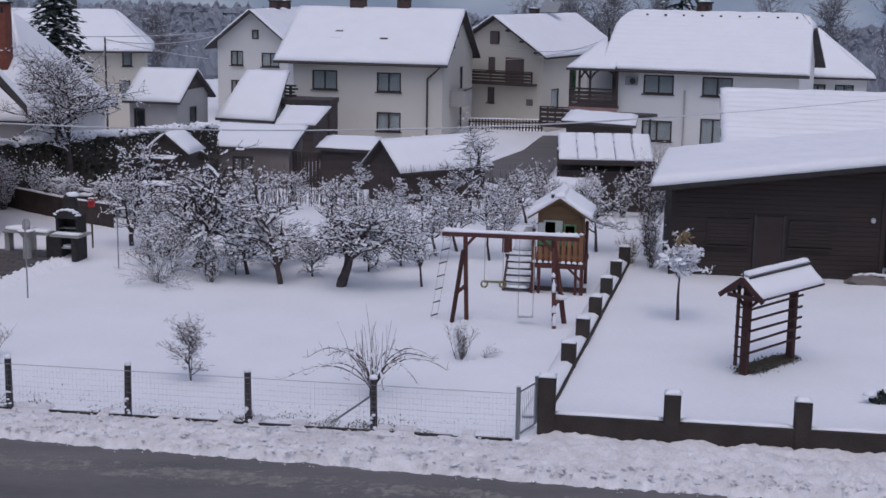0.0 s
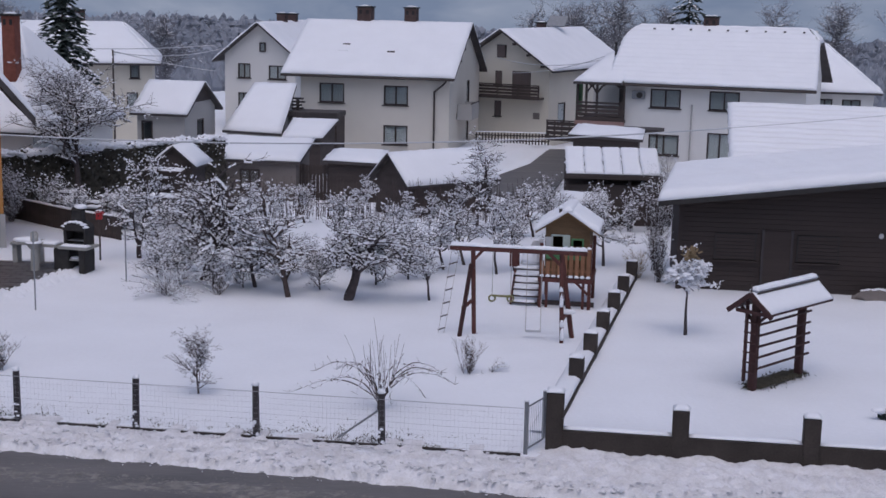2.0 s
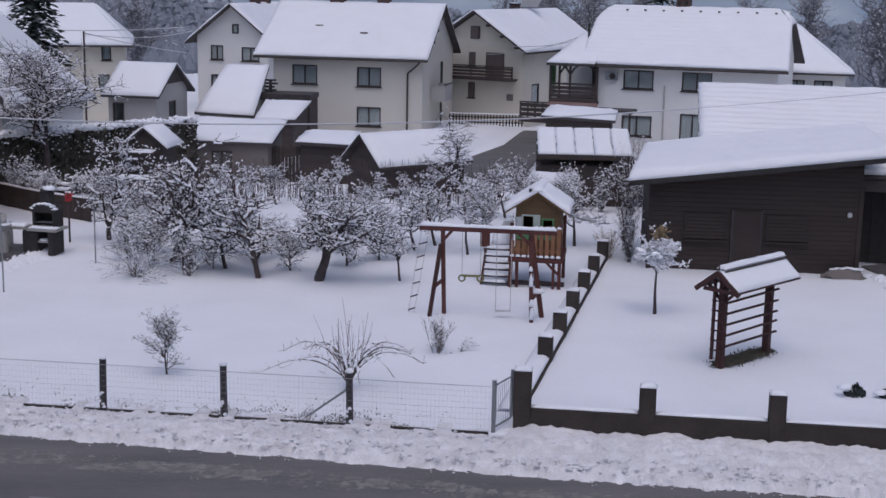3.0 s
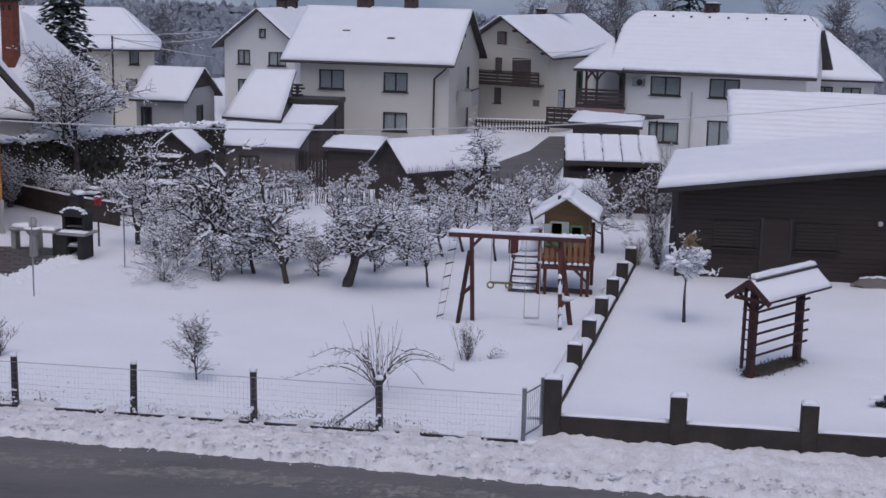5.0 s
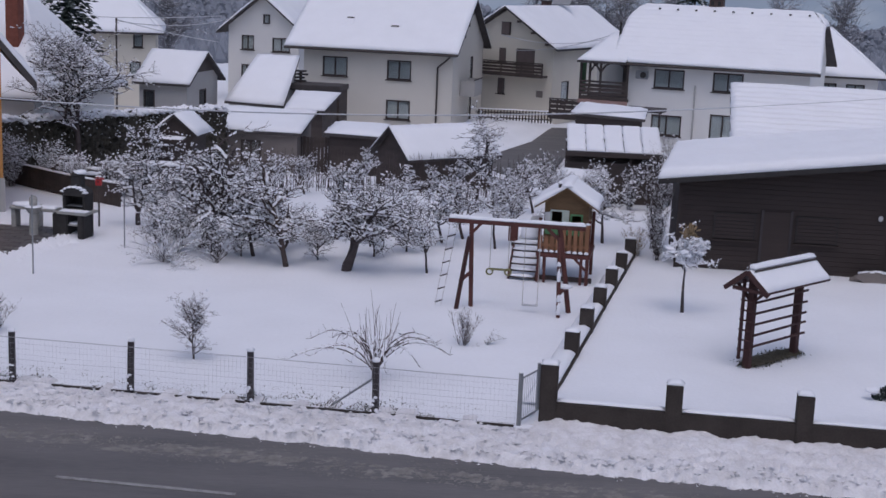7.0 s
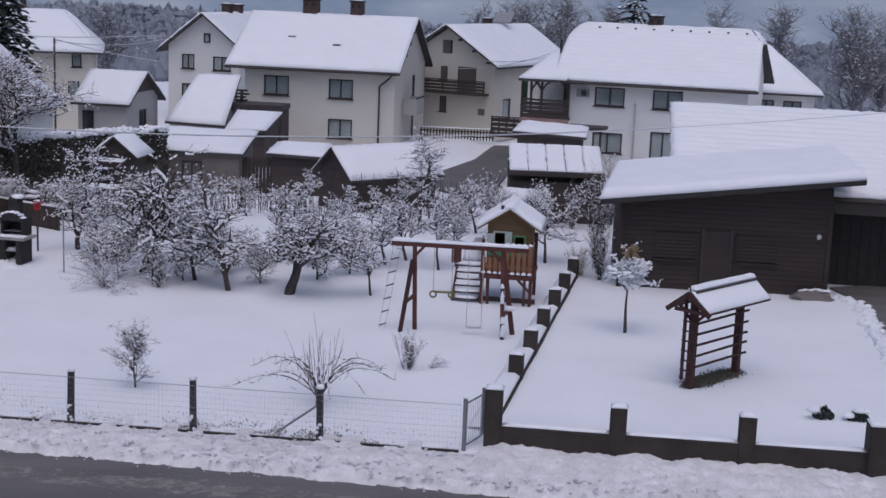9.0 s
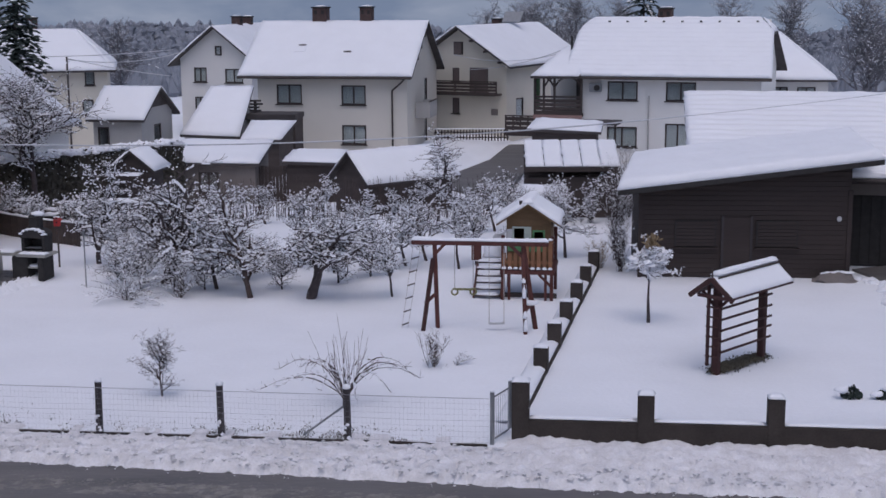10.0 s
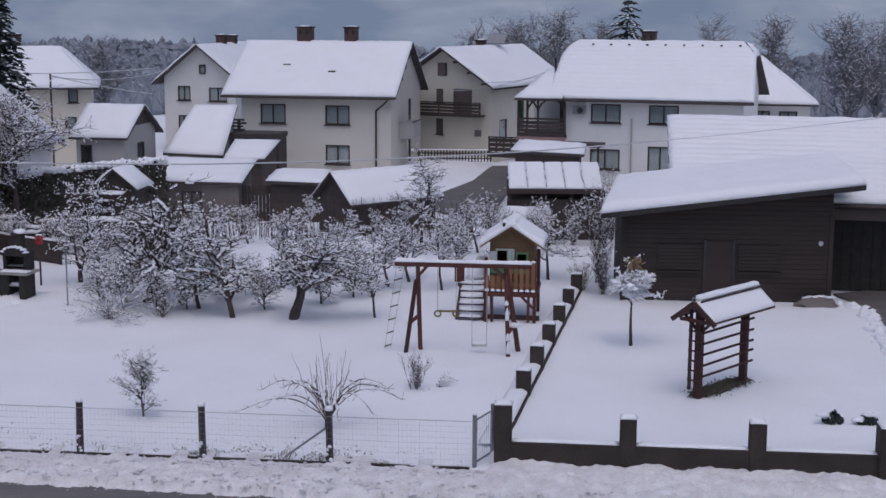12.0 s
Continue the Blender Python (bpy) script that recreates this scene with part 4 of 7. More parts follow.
# ---- street fence ----
def street_fence():
    f = thing("wire_fence", "wire mesh fence on snow-capped dark wooden posts", "fence")
    for u in (-5.2, -2.6, 0.0, 2.62, 5.22, 7.86):
        lean = 0.02 * math.sin(u * 3.1)
        a, b = along(u, 0, -0.1), along(u + lean, 0, 1.12)
        p = part("post", rod(bmesh.new(), a, b, 0.078, 0.07, 12), WOOD_POST, f)
        bm = bmesh.new()
        snow_lump(bm, b + Vector((0, 0, -0.01)), (0.17, 0.17, 0.13), u)
        part("snow_cap", bm, SNOW_ROOF, p, smooth=True)
        for k in range(5):
            w = along(u + 0.05 * math.sin(u * 5 + k * 2.4), -0.07, 0.05 + (0.5 + 0.5 * math.sin(u * 7 + k * 1.9)) * 0.33)
            part("clinging_snow", snow_lump(bmesh.new(), w, (0.08, 0.03, 0.05 + 0.05 * math.sin(k * 3 + u) ** 2), u + k), SNOW_ROOF, p, smooth=True)
    part("brace", rod(bmesh.new(), along(6.95, 0.05, 0.1), along(7.8, 0.0, 0.75), 0.022, n=6), METAL_GREY, f, "slanting metal brace")
    vs, fs = [], []

    def strand(a, b, r):
        d = (b - a).normalized()
        s = d.cross(Vector((0.3, 1, 0.2))).normalized()
        t = d.cross(s)
        k = len(vs)
        for p in (a, b):
            for i in range(3):
                q = i * 2.094
                vs.append(p + (s * math.cos(q) + t * math.sin(q)) * r)
        fs.extend([(k + i, k + (i + 1) % 3, k + 3 + (i + 1) % 3, k + 3 + i) for i in range(3)])

    for n in range(9):
        z = 0.08 + n * 0.115
        for a, b in ((-9, 0), (0, 2.62), (2.62, 5.22), (5.22, 7.86), (7.86, 10.75)):
            m = (a + b) / 2
            sag = 0.012 * math.sin(a + n)
            strand(along(a, -0.08, z), along(m, -0.08, z - 0.012 + sag), 0.003 if n in (0, 4, 8) else 0.0018)
            strand(along(m, -0.08, z - 0.012 + sag), along(b, -0.08, z), 0.003 if n in (0, 4, 8) else 0.0018)
    for u in np.arange(-9, 10.75, 0.085):
        strand(along(u, -0.082, 0.05), along(u, -0.082, 1.0), 0.0013)
    raw_part("wire_mesh", vs, fs, WIRE, f, "thin grey wire mesh", kind="stuff")
    part("top_wire", rod(bmesh.new(), along(-9, -0.08, 1.02), along(10.75, -0.08, 1.0), 0.0045, n=5), WIRE, f)
    part("kerb", a_box(along(0.7, 0.02, -0.035), (20.0, 0.09, 0.10), 0.01, ROAD.to_3x3().to_4x4()), CONCRETE, f, "low dark kerb under the mesh")
    g = thing("garden_gate", "narrow grey metal garden gate standing open", "gate", Matrix.Translation(along(10.8, 0)))
    o = along(10.8, 0)
    post = part("post", rod(bmesh.new(), (0, 0, -0.1), (0, 0, 1.12), 0.045, n=12), METAL_GREY, g)
    part("snow_cap", snow_lump(bmesh.new(), (0, 0, 1.12), (0.11, 0.11, 0.07)), SNOW_ROOF, post, smooth=True)
    part("post", rod(bmesh.new(), (0.42, 0.75, -0.1), (0.42, 0.75, 1.12), 0.045, n=12), METAL_GREY, g)
    for z in (0.12, 1.0):
        part("gate_rail", rod(bmesh.new(), (0.06, 0.1, z), (0.4, 0.7, z), 0.02, n=6), METAL_GREY, g)
    for k in range(9):
        t = k / 8
        part("bar", rod(bmesh.new(), (0.06 + 0.34 * t, 0.1 + 0.6 * t, 0.12), (0.06 + 0.34 * t, 0.1 + 0.6 * t, 1.0), 0.004, n=4), METAL_GREY, g)
    return f


street_fence()


def boundary_wall():
    """The low concrete wall with pillars along the road, and its arm that runs back beside the lawn."""
    w = thing("boundary_wall", "low dark concrete wall with snow-topped pillars along the road", "wall", ROAD @ pose(-0.17, 0.35, 0))
    u0, u1 = 11.36, 19.42
    part("wall_base", a_box(((u0 + u1) / 2, 0.0, 0.22), (u1 - u0, 0.24, 0.52), 0.02), CONCRETE, w)
    for a, b in ((11.7, 13.86), (14.19, 16.4), (16.74, 18.9)):
        snow_part(w, [(a, -0.04, 0.483), (b, -0.04, 0.483), (b, 0.2, 0.47), (a, 0.2, 0.47)], 0.05, "wall_snow", step=0.1, seed=a)
    for u, s, h in ((11.52, 0.35, 1.27), (14.025, 0.33, 1.06), (16.57, 0.33, 1.06), (19.18, 0.56, 1.08)):
        p = part("pillar", a_box((u, 0.0, h / 2 - 0.05), (s, s * 0.9, h + 0.1), 0.02), CONCRETE, w)
        vs, fs = snow_sheet([(u - s / 2, -s * 0.45, h), (u + s / 2, -s * 0.45, h), (u + s / 2, s * 0.45, h), (u - s / 2, s * 0.45, h)], 0.07, step=0.05, seed=u, lip=0.03)
        raw_part("snow_cap", vs, fs, SNOW_ROOF, p, smooth=True)
    a, b = Vector((2.2, 27.1, 0)), Vector((6.2, 43.7, 0))
    d = (b - a).normalized()
    ang = math.degrees(math.atan2(d.y, d.x))
    m = Matrix.Translation(a) @ Matrix.Rotation(radians(ang), 4, "Z")
    s = thing("side_wall", "low dark wall with square snow-topped posts between lawn and garden", "wall", m)
    L = (b - a).length
    part("wall_base", a_box((L / 2, 0.0, -0.03), (L, 0.2, 0.26), 0.015), CONCRETE, s)
    snow_part(s, [(0.2, -0.06, 0.105), (L, -0.06, 0.105), (L, 0.45, 0.06), (0.2, 0.45, 0.06)], 0.11, "wall_snow", step=0.14, seed=3)
    for x in (4.35, 6.85, 9.4, 11.95, 14.45, 16.9):
        p = part("post", a_box((x, 0.06, 0.30), (0.30, 0.34, 0.68), 0.02), CONCRETE, s)
        vs, fs = snow_sheet([(x - 0.15, -0.11, 0.64), (x + 0.15, -0.11, 0.64), (x + 0.15, 0.23, 0.64), (x - 0.15, 0.23, 0.64)], 0.055, step=0.05, seed=x, lip=0.03)
        raw_part("snow_cap", vs, fs, SNOW_ROOF, p, smooth=True)


boundary_wall()


# ---- playground ----
def swing_set():
    s = thing("swing_set", "red-brown timber swing frame with snow on its beam", "swing", pose(0.1, 36.05, 0))
    top = 2.36
    right = (3.66, -0.55, top)
    bm = beam(bmesh.new(), (0, 0, top), right, 0.11, 0.12, 0.015)
    part("beam", bm, WOOD_RED, s)
    vs, fs = snow_sheet([(0, -0.07, top + 0.06), (3.66, -0.62, top + 0.06), (3.66, -0.48, top + 0.06), (0, 0.07, top + 0.06)], 0.085, step=0.05, seed=5, rough=0.5, lip=0.04)
    raw_part("beam_snow", vs, fs, SNOW_ROOF, s, smooth=True)
    part("leg", beam(bmesh.new(), (0.70, -0.05, -0.1), (0.62, -0.05, top + 0.12), 0.12, 0.12, 0.02), WOOD_RED, s)
    part("leg", beam(bmesh.new(), (0.28, -0.45, -0.1), (0.58, -0.14, 1.95), 0.10, 0.11, 0.02), WOOD_RACK, s, "darker slanting leg")
    part("leg", beam(bmesh.new(), (3.36, -0.3, -0.1), (2.98, -0.40, top), 0.12, 0.12, 0.02), WOOD_RED, s)
    part("leg", beam(bmesh.new(), (3.02, -0.95, -0.1), (2.98, -0.52, 2.1), 0.10, 0.11, 0.02), WOOD_RED, s)
    part("brace", beam(bmesh.new(), (0.62, -0.1, 2.02), (0.88, -0.14, 2.32), 0.07, 0.08), WOOD_RED, s)
    part("brace", beam(bmesh.new(), (0.36, -0.35, 0.75), (0.68, -0.1, 0.98), 0.06, 0.08), WOOD_RED, s)
    part("brace", beam(bmesh.new(), (2.96, -0.46, 2.02), (2.65, -0.40, 2.32), 0.07, 0.08), WOOD_RED, s)
    c = part("brace", beam(bmesh.new(), (3.02, -0.82, 0.62), (3.28, -0.36, 0.78), 0.07, 0.09), WOOD_RED, s)
    part("brace_snow", snow_lump(bmesh.new(), (3.18, -0.55, 0.72), (0.42, 0.3, 0.20), 2), SNOW_ROOF, c, smooth=True)
    for t, hh in ((0.08, 0.5), (0.42, 0.3), (0.95, 0.5), (1.35, 0.2)):
        part("clinging_snow", snow_lump(bmesh.new(), (3.02 - 0.03 * t, -1.0 + 0.2 * t, t), (0.11, 0.06, hh), t), SNOW_ROOF, s, smooth=True)
    # rope ladder
    lad = part("rope_ladder", rod(rod(bmesh.new(), (0.06, -0.02, top), (-0.28, -0.10, 0.0), 0.006, n=5), (0.26, -0.05, top), (-0.12, -0.10, 0.0), 0.006, n=5), ROPE, s, "slack rope ladder")
    for k in range(6):
        t = 0.18 + k * 0.155
        part("rung", rod(bmesh.new(), (0.04 - 0.34 * t, -0.06, top * (1 - t) - 0.03), (0.28 - 0.38 * t, -0.06, top * (1 - t) + 0.04), 0.018, n=6), WOOD_DARK, lad)
    # ring trapeze
    tr = part("trapeze", rod(bmesh.new(), (1.16, -0.19, 1.09), (1.66, -0.21, 1.08), 0.032, n=8), YELLOW_PLASTIC, s, "olive plastic trapeze with two rings")
    for x in (1.16, 1.66):
        part("rope", rod(bmesh.new(), (x, -0.2, 1.09), (x, -0.2, top), 0.010, n=5), ROPE, tr)
        bm = bmesh.new()
        pts = [(x + 0.085 * math.cos(k * 0.5236), -0.2, 1.02 + 0.085 * math.sin(k * 0.5236)) for k in range(13)]
        for a, b in zip(pts, pts[1:]):
            rod(bm, a, b, 0.024, n=6)
        part("ring", bm, YELLOW_PLASTIC, tr)
    # seat swing
    st = part("swing_seat", a_box((2.28, -0.42, 0.19), (0.44, 0.18, 0.05), 0.02), WHITE_PLASTIC, s, "pale plastic swing seat")
    for x in (2.08, 2.48):
        part("rope", rod(bmesh.new(), (x, -0.42, 0.21), (x, -0.34, top), 0.010, n=5), ROPE, st)
    part("seat_snow", snow_lump(bmesh.new(), (2.28, -0.42, 0.215), (0.40, 0.16, 0.06)), SNOW_ROOF, st, smooth=True)


swing_set()


def playhouse():
    p = thing("playhouse", "wooden play tower with snowy roof, railing and climbing ramp", "playhouse", pose(3.6, 39.6, 0, 0, 0, -10))
    for x, y in ((-0.72, -0.45), (0.72, -0.45), (-0.72, 1.3), (0.72, 1.3)):
        part("post", a_box((x, y, 0.95), (0.10, 0.10, 2.0), 0.01), WOOD_RED, p)
    for x in (0.45, -0.45):
        part("post", a_box((x * 1.2, -0.42, 0.42), (0.08, 0.08, 0.84), 0.01), WOOD_RED, p)
    part("platform", a_box((0, 0.4, 0.86), (1.6, 1.9, 0.12), 0.01), WOOD_RED, p)
    part("brace", beam(bmesh.new(), (0.7, -0.47, 0.45), (0.32, -0.47, 0.82), 0.06, 0.07), WOOD_RED, p)
    part("sandpit_board", a_box((0.0, -0.05, 0.06), (1.7, 0.09, 0.17), 0.01), WOOD_DARK, p)
    # railing
    for k in range(9):
        x = -0.68 + k * 0.17
        high = 0.42 if k < 4 else 0.82
        sl = part("railing_slat", a_box((x, -0.52, 1.02 + high / 2), (0.115, 0.03, high), 0.008), WOOD_ORANGE, p)
        part("slat_snow", snow_lump(bmesh.new(), (x, -0.54, 0.96), (0.14, 0.08, 0.11), k), SNOW_ROOF, sl, smooth=True)
    part("railing_bar", a_box((0, -0.49, 1.16), (1.5, 0.04, 0.08), 0.005), WOOD_ORANGE, p)
    part("railing_bar", a_box((0.34, -0.49, 1.78), (0.85, 0.04, 0.07), 0.005), WOOD_ORANGE, p)
    for k in range(5):
        part("railing_snow", snow_lump(bmesh.new(), (0.0 + k * 0.17, -0.52, 1.83), (0.14, 0.09, 0.10), k), SNOW_ROOF, p, smooth=True)
    # cabin
    wz0, wz1, pk = 0.92, 2.36, 2.86
    hw = 0.66
    holes = [(0.20, 1.72 - 0, 0.55, 2.12), (0.80, 1.62, 1.12, 2.02)]
    part("wall", wall(bmesh.new(), pose(-hw, 0.0, 0), 2 * hw, wz0, wz1, 0.04, holes), WOOD_OLIVE, p)
    part("gable", prism(bmesh.new(), [(-hw, 0, wz1), (hw, 0, wz1), (0, 0, pk - 0.06)], (0, 0.04, 0)), WOOD_OLIVE, p)
    part("wall", a_box((-hw + 0.02, 0.68, (wz0 + wz1) / 2), (0.04, 1.28, wz1 - wz0)), WOOD_OLIVE, p)
    part("wall", a_box((hw - 0.02, 0.68, (wz0 + wz1) / 2), (0.04, 1.28, wz1 - wz0)), WOOD_OLIVE, p)
    part("wall", a_box((0, 1.34, (wz0 + wz1) / 2), (2 * hw, 0.04, wz1 - wz0)), WOOD_OLIVE, p)
    part("gable", prism(bmesh.new(), [(-hw, 1.32, wz1), (hw, 1.32, wz1), (0, 1.32, pk - 0.06)], (0, 0.04, 0)), WOOD_OLIVE, p)
    for x0, z0, x1, z1 in holes:
        fr = bmesh.new()
        for x in (x0 - hw, x1 - hw):
            box(fr, (x, -0.015, (z0 + z1) / 2), (0.05, 0.04, z1 - z0 + 0.05))
        for z in (z0, z1):
            box(fr, ((x0 + x1) / 2 - hw, -0.016, z), (x1 - x0, 0.036, 0.05))
        part("window_frame", fr, PALE_GREEN if x0 < 0.5 else PAINT_GREEN, p, "painted window frame")
    part("shutter", a_box((-hw + 0.10, -0.04, 1.86), (0.17, 0.03, 0.42), 0.01, Matrix.Rotation(0.3, 4, "Z")), WHITE_PLASTIC, p, "pale open shutter")
    part("shutter", a_box((-hw + 0.66, -0.04, 1.90), (0.17, 0.03, 0.50), 0.01, Matrix.Rotation(-0.3, 4, "Z")), PALE_GREEN, p, "pale green shutter")
    part("lower_panel", a_box((-0.05, -0.03, 1.55), (1.15, 0.03, 0.30), 0.005), PAINT_GREEN, p)
    for sg in (-1, 1):
        e = hw + 0.28
        z = pk - (pk - wz1) / hw * e * 0.86
        cs = [(sg * e, -0.28, z), (0, -0.28, pk), (0, 1.6, pk), (sg * e, 1.6, z)]
        part("roof", prism(bmesh.new(), cs, (0, 0, -0.05)), WOOD_OLIVE, p)
        q = [cs[0], cs[3], cs[2], cs[1]] if sg < 0 else [cs[3], cs[0], cs[1], cs[2]]
        snow_part(p, q, 0.15, "roof_snow", step=0.08, seed=sg * 4)
    vs, fs = snow_sheet([(-0.16, -0.3, pk + 0.02), (0.16, -0.3, pk + 0.02), (0.16, 1.6, pk + 0.02), (-0.16, 1.6, pk + 0.02)], 0.13, step=0.05, seed=12)
    raw_part("ridge_snow", vs, fs, SNOW_ROOF, p, smooth=True)
    part("finial", rod(bmesh.new(), (-0.22, -0.2, 2.72), (-0.22, -0.2, 2.98), 0.05, n=8), WOOD_DARK, p)
    part("finial_snow", snow_lump(bmesh.new(), (-0.22, -0.2, 2.96), (0.17, 0.17, 0.12)), SNOW_ROOF, p, smooth=True)
    # climbing ramp
    r = part("ramp_side", beam(beam(bmesh.new(), (-1.62, -0.3, 0.0), (-1.55, 0.35, 1.12), 0.05, 0.1), (-0.80, -0.3, 0.0), (-0.78, 0.35, 1.12), 0.05, 0.1), WOOD_RED, p, "red-brown side board")
    for k in range(6):
        t = k / 5.6
        y, z = -0.28 + 0.62 * t, 0.08 + 1.02 * t
        b = part("tread", a_box((-1.2, y, z), (0.80, 0.17, 0.045), 0.008), WOOD_DARK, p)
        part("tread_snow", snow_lump(bmesh.new(), (-1.2, y + 0.02, z + 0.015), (0.82, 0.22, 0.13), k), SNOW_ROOF, b, smooth=True)
    part("panel", a_box((-1.62, 0.45, 1.32), (0.30, 0.05, 0.62), 0.01), WOOD_RED, p)
    part("slide", prism(bmesh.new(), [(-1.45, 0.4, 1.1), (-0.8, 0.4, 1.1), (-0.8, 0.75, 1.75), (-1.1, 0.75, 1.75)], (0, 0.05, 0.03)), WHITE_PLASTIC, p, "snowed-over pale slide chute")
    part("slide_snow", snow_lump(bmesh.new(), (-1.1, 0.5, 1.15), (0.7, 0.5, 0.7), 3), SNOW_ROOF, p, smooth=True)


playhouse()


# ---- hay rack on the lawn ----
def hay_rack():
    h = thing("hay_rack", "small red-brown wooden hay rack with a snowy gable roof", "hay rack", pose(7.29, 31.0, 0.03, 0, 0, 44))
    L = 2.18
    for x in (0.0, L - 0.16):
        part("post", a_box((x, 0.0, 1.05), (0.17, 0.17, 2.2), 0.015), WOOD_RACK, h)
    for x in (-0.12,):
        part("side_post", a_box((x, 0.17, 1.15), (0.07, 0.07, 1.95), 0.01), WOOD_RACK, h)
    for k in range(5):
        z = 0.52 + k * 0.265
        part("rail", rod(bmesh.new(), (0.0, -0.11, z), (L + 0.06, -0.11, z + 0.015 * math.sin(k * 2)), 0.032, n=8), WOOD_RACK, h)
    for k in range(6):
        part("peg", rod(bmesh.new(), (-0.13, -0.15, 0.42 + k * 0.24), (-0.13, 0.22, 0.42 + k * 0.24), 0.022, n=6), WOOD_RACK, h)
    ridge, eave, hw = 2.36, 1.93, 0.54
    x0, x1 = -0.28, L + 0.32
    for s in (-1, 1):
        cs = [(x0, s * hw, eave), (x1, s * hw, eave), (x1, 0, ridge), (x0, 0, ridge)]
        part("roof", prism(bmesh.new(), cs if s < 0 else cs[::-1], (0, 0, -0.05)), WOOD_RACK, h)
        snow_part(h, cs if s < 0 else [cs[1], cs[0], cs[3], cs[2]], 0.06, "roof_snow", step=0.08, seed=s)
    vs, fs = snow_sheet([(x0 + 0.1, -0.12, ridge + 0.035), (x1, -0.12, ridge + 0.035), (x1, 0.12, ridge + 0.035), (x0 + 0.1, 0.12, ridge + 0.035)], 0.09, step=0.05, seed=8)
    raw_part("ridge_snow", vs, fs, SNOW_ROOF, h, smooth=True)
    part("ridge_board", a_box(((x0 + x1) / 2, -0.14, ridge + 0.0), (x1 - x0 - 0.15, 0.03, 0.04)), WOOD_DARK, h)
    for s in (-1, 1):
        part("rafter", beam(bmesh.new(), (x0 - 0.01, s * (hw + 0.06), eave - 0.07), (x0 - 0.01, 0, ridge - 0.03), 0.06, 0.11), WOOD_RACK, h)
    part("tie_beam", a_box((x0 + 0.05, 0, eave - 0.03), (0.07, 0.8, 0.08)), WOOD_RACK, h)
    for s in (-1, 1):
        part("brace", beam(bmesh.new(), (0.0, s * 0.05, 1.6), (0.0, s * 0.42, 1.95), 0.06, 0.06), WOOD_RACK, h)
    part("finial", rod(bmesh.new(), (x0 + 0.02, 0, ridge), (x0 + 0.02, 0, ridge + 0.22), 0.02, n=6), WOOD_DARK, h)
    vs, fs = [], []
    rng = random.Random(3)
    n = 90
    for i in range(n):
        a = 2 * math.pi * i / n
        k = 1 + 0.25 * noise.noise((math.cos(a) * 2, math.sin(a) * 2, 4)) + 0.22 * noise.noise((math.cos(a) * 9, math.sin(a) * 9, 1)) + 0.08 * rng.random()
        vs.append((8.0 + 1.2 * k * math.cos(a) * 0.72 - 0.28 * k * math.sin(a) * 0.7, 31.8 + 1.2 * k * math.cos(a) * 0.7 + 0.28 * k * math.sin(a) * 0.72, 0.05 + 0.02 * rng.random()))
    vs.append((8.0, 31.8, 0.075))
    fs = [(i, (i + 1) % n, n) for i in range(n)]
    tagged(raw_part("bare_soil", vs, fs, SOIL, None), "dark snow-free strip of soil under the hay rack", "soil", kind="structure")


hay_rack()


# ---- trees and shrubs ----
def grow(rng, h, spread, r, levels=4, lean=(0, 0), fork=0.3, kids=(7, 5, 5, 3), droop=0.02, up=0.5, sway=0.24, rmin=0.0055):
    """The limbs of a bare tree, as (a, b, ra, rb, level)."""
    out = []

    def limb(p, d, length, rad, lev):
        n = (6, 6, 5, 4, 3)[min(lev, 4)]
        pts, q = [p], d.normalized()
        bend = sway * (0.6 if lev == 0 else 1.0)
        for i in range(n):
            q = (q + Vector((rng.gauss(0, bend), rng.gauss(0, bend), rng.gauss(0, 0.14) + (0.05 if lev < 2 else -droop)))).normalized()
            b = pts[-1] + q * length / n
            ra, rb = rad * (1 - 0.75 * i / n), rad * (1 - 0.75 * (i + 1) / n)
            out.append((pts[-1], b, max(ra, rmin * 1.4), max(rb, rmin), lev))
            pts.append(b)
        if lev >= levels:
            return
        for c in range(kids[min(lev, len(kids) - 1)]):
            t = rng.uniform(fork if lev == 0 else 0.2, 1.0)
            k = min(n - 1, int(t * n))
            s = pts[k].lerp(pts[k + 1], t * n - k)
            a = rng.uniform(0, 6.283)
            side = Vector((math.cos(a), math.sin(a), up * (0.9 if lev == 0 else 0.3) + rng.gauss(0, 0.35)))
            nd = (q * 0.35 + side).normalized()
            ln = length * rng.uniform(0.4, 0.75) if lev else spread * rng.uniform(0.65, 1.1)
            limb(s, nd, ln, rad * (0.70 if lev else 0.68) * (1 - 0.4 * t), lev + 1)

    limb(Vector((0, 0, -0.08)), Vector((lean[0], lean[1], 1)), h * 0.72, r, 0)
    return out


def tubes(segs):
    vs, fs = [], []
    for a, b, ra, rb, lev in segs:
        n = (8, 6, 4, 3, 3)[min(lev, 4)]
        d = (b - a).normalized()
        s = d.orthogonal().normalized()
        t = d.cross(s)
        k = len(vs)
        for p, r in ((a, ra), (b, rb)):
            for i in range(n):
                q = 6.2832 * i / n
                vs.append(p + (s * math.cos(q) + t * math.sin(q)) * r)
        fs += [(k + i, k + (i + 1) % n, k + n + (i + 1) % n, k + n + i) for i in range(n)]
    return vs, fs


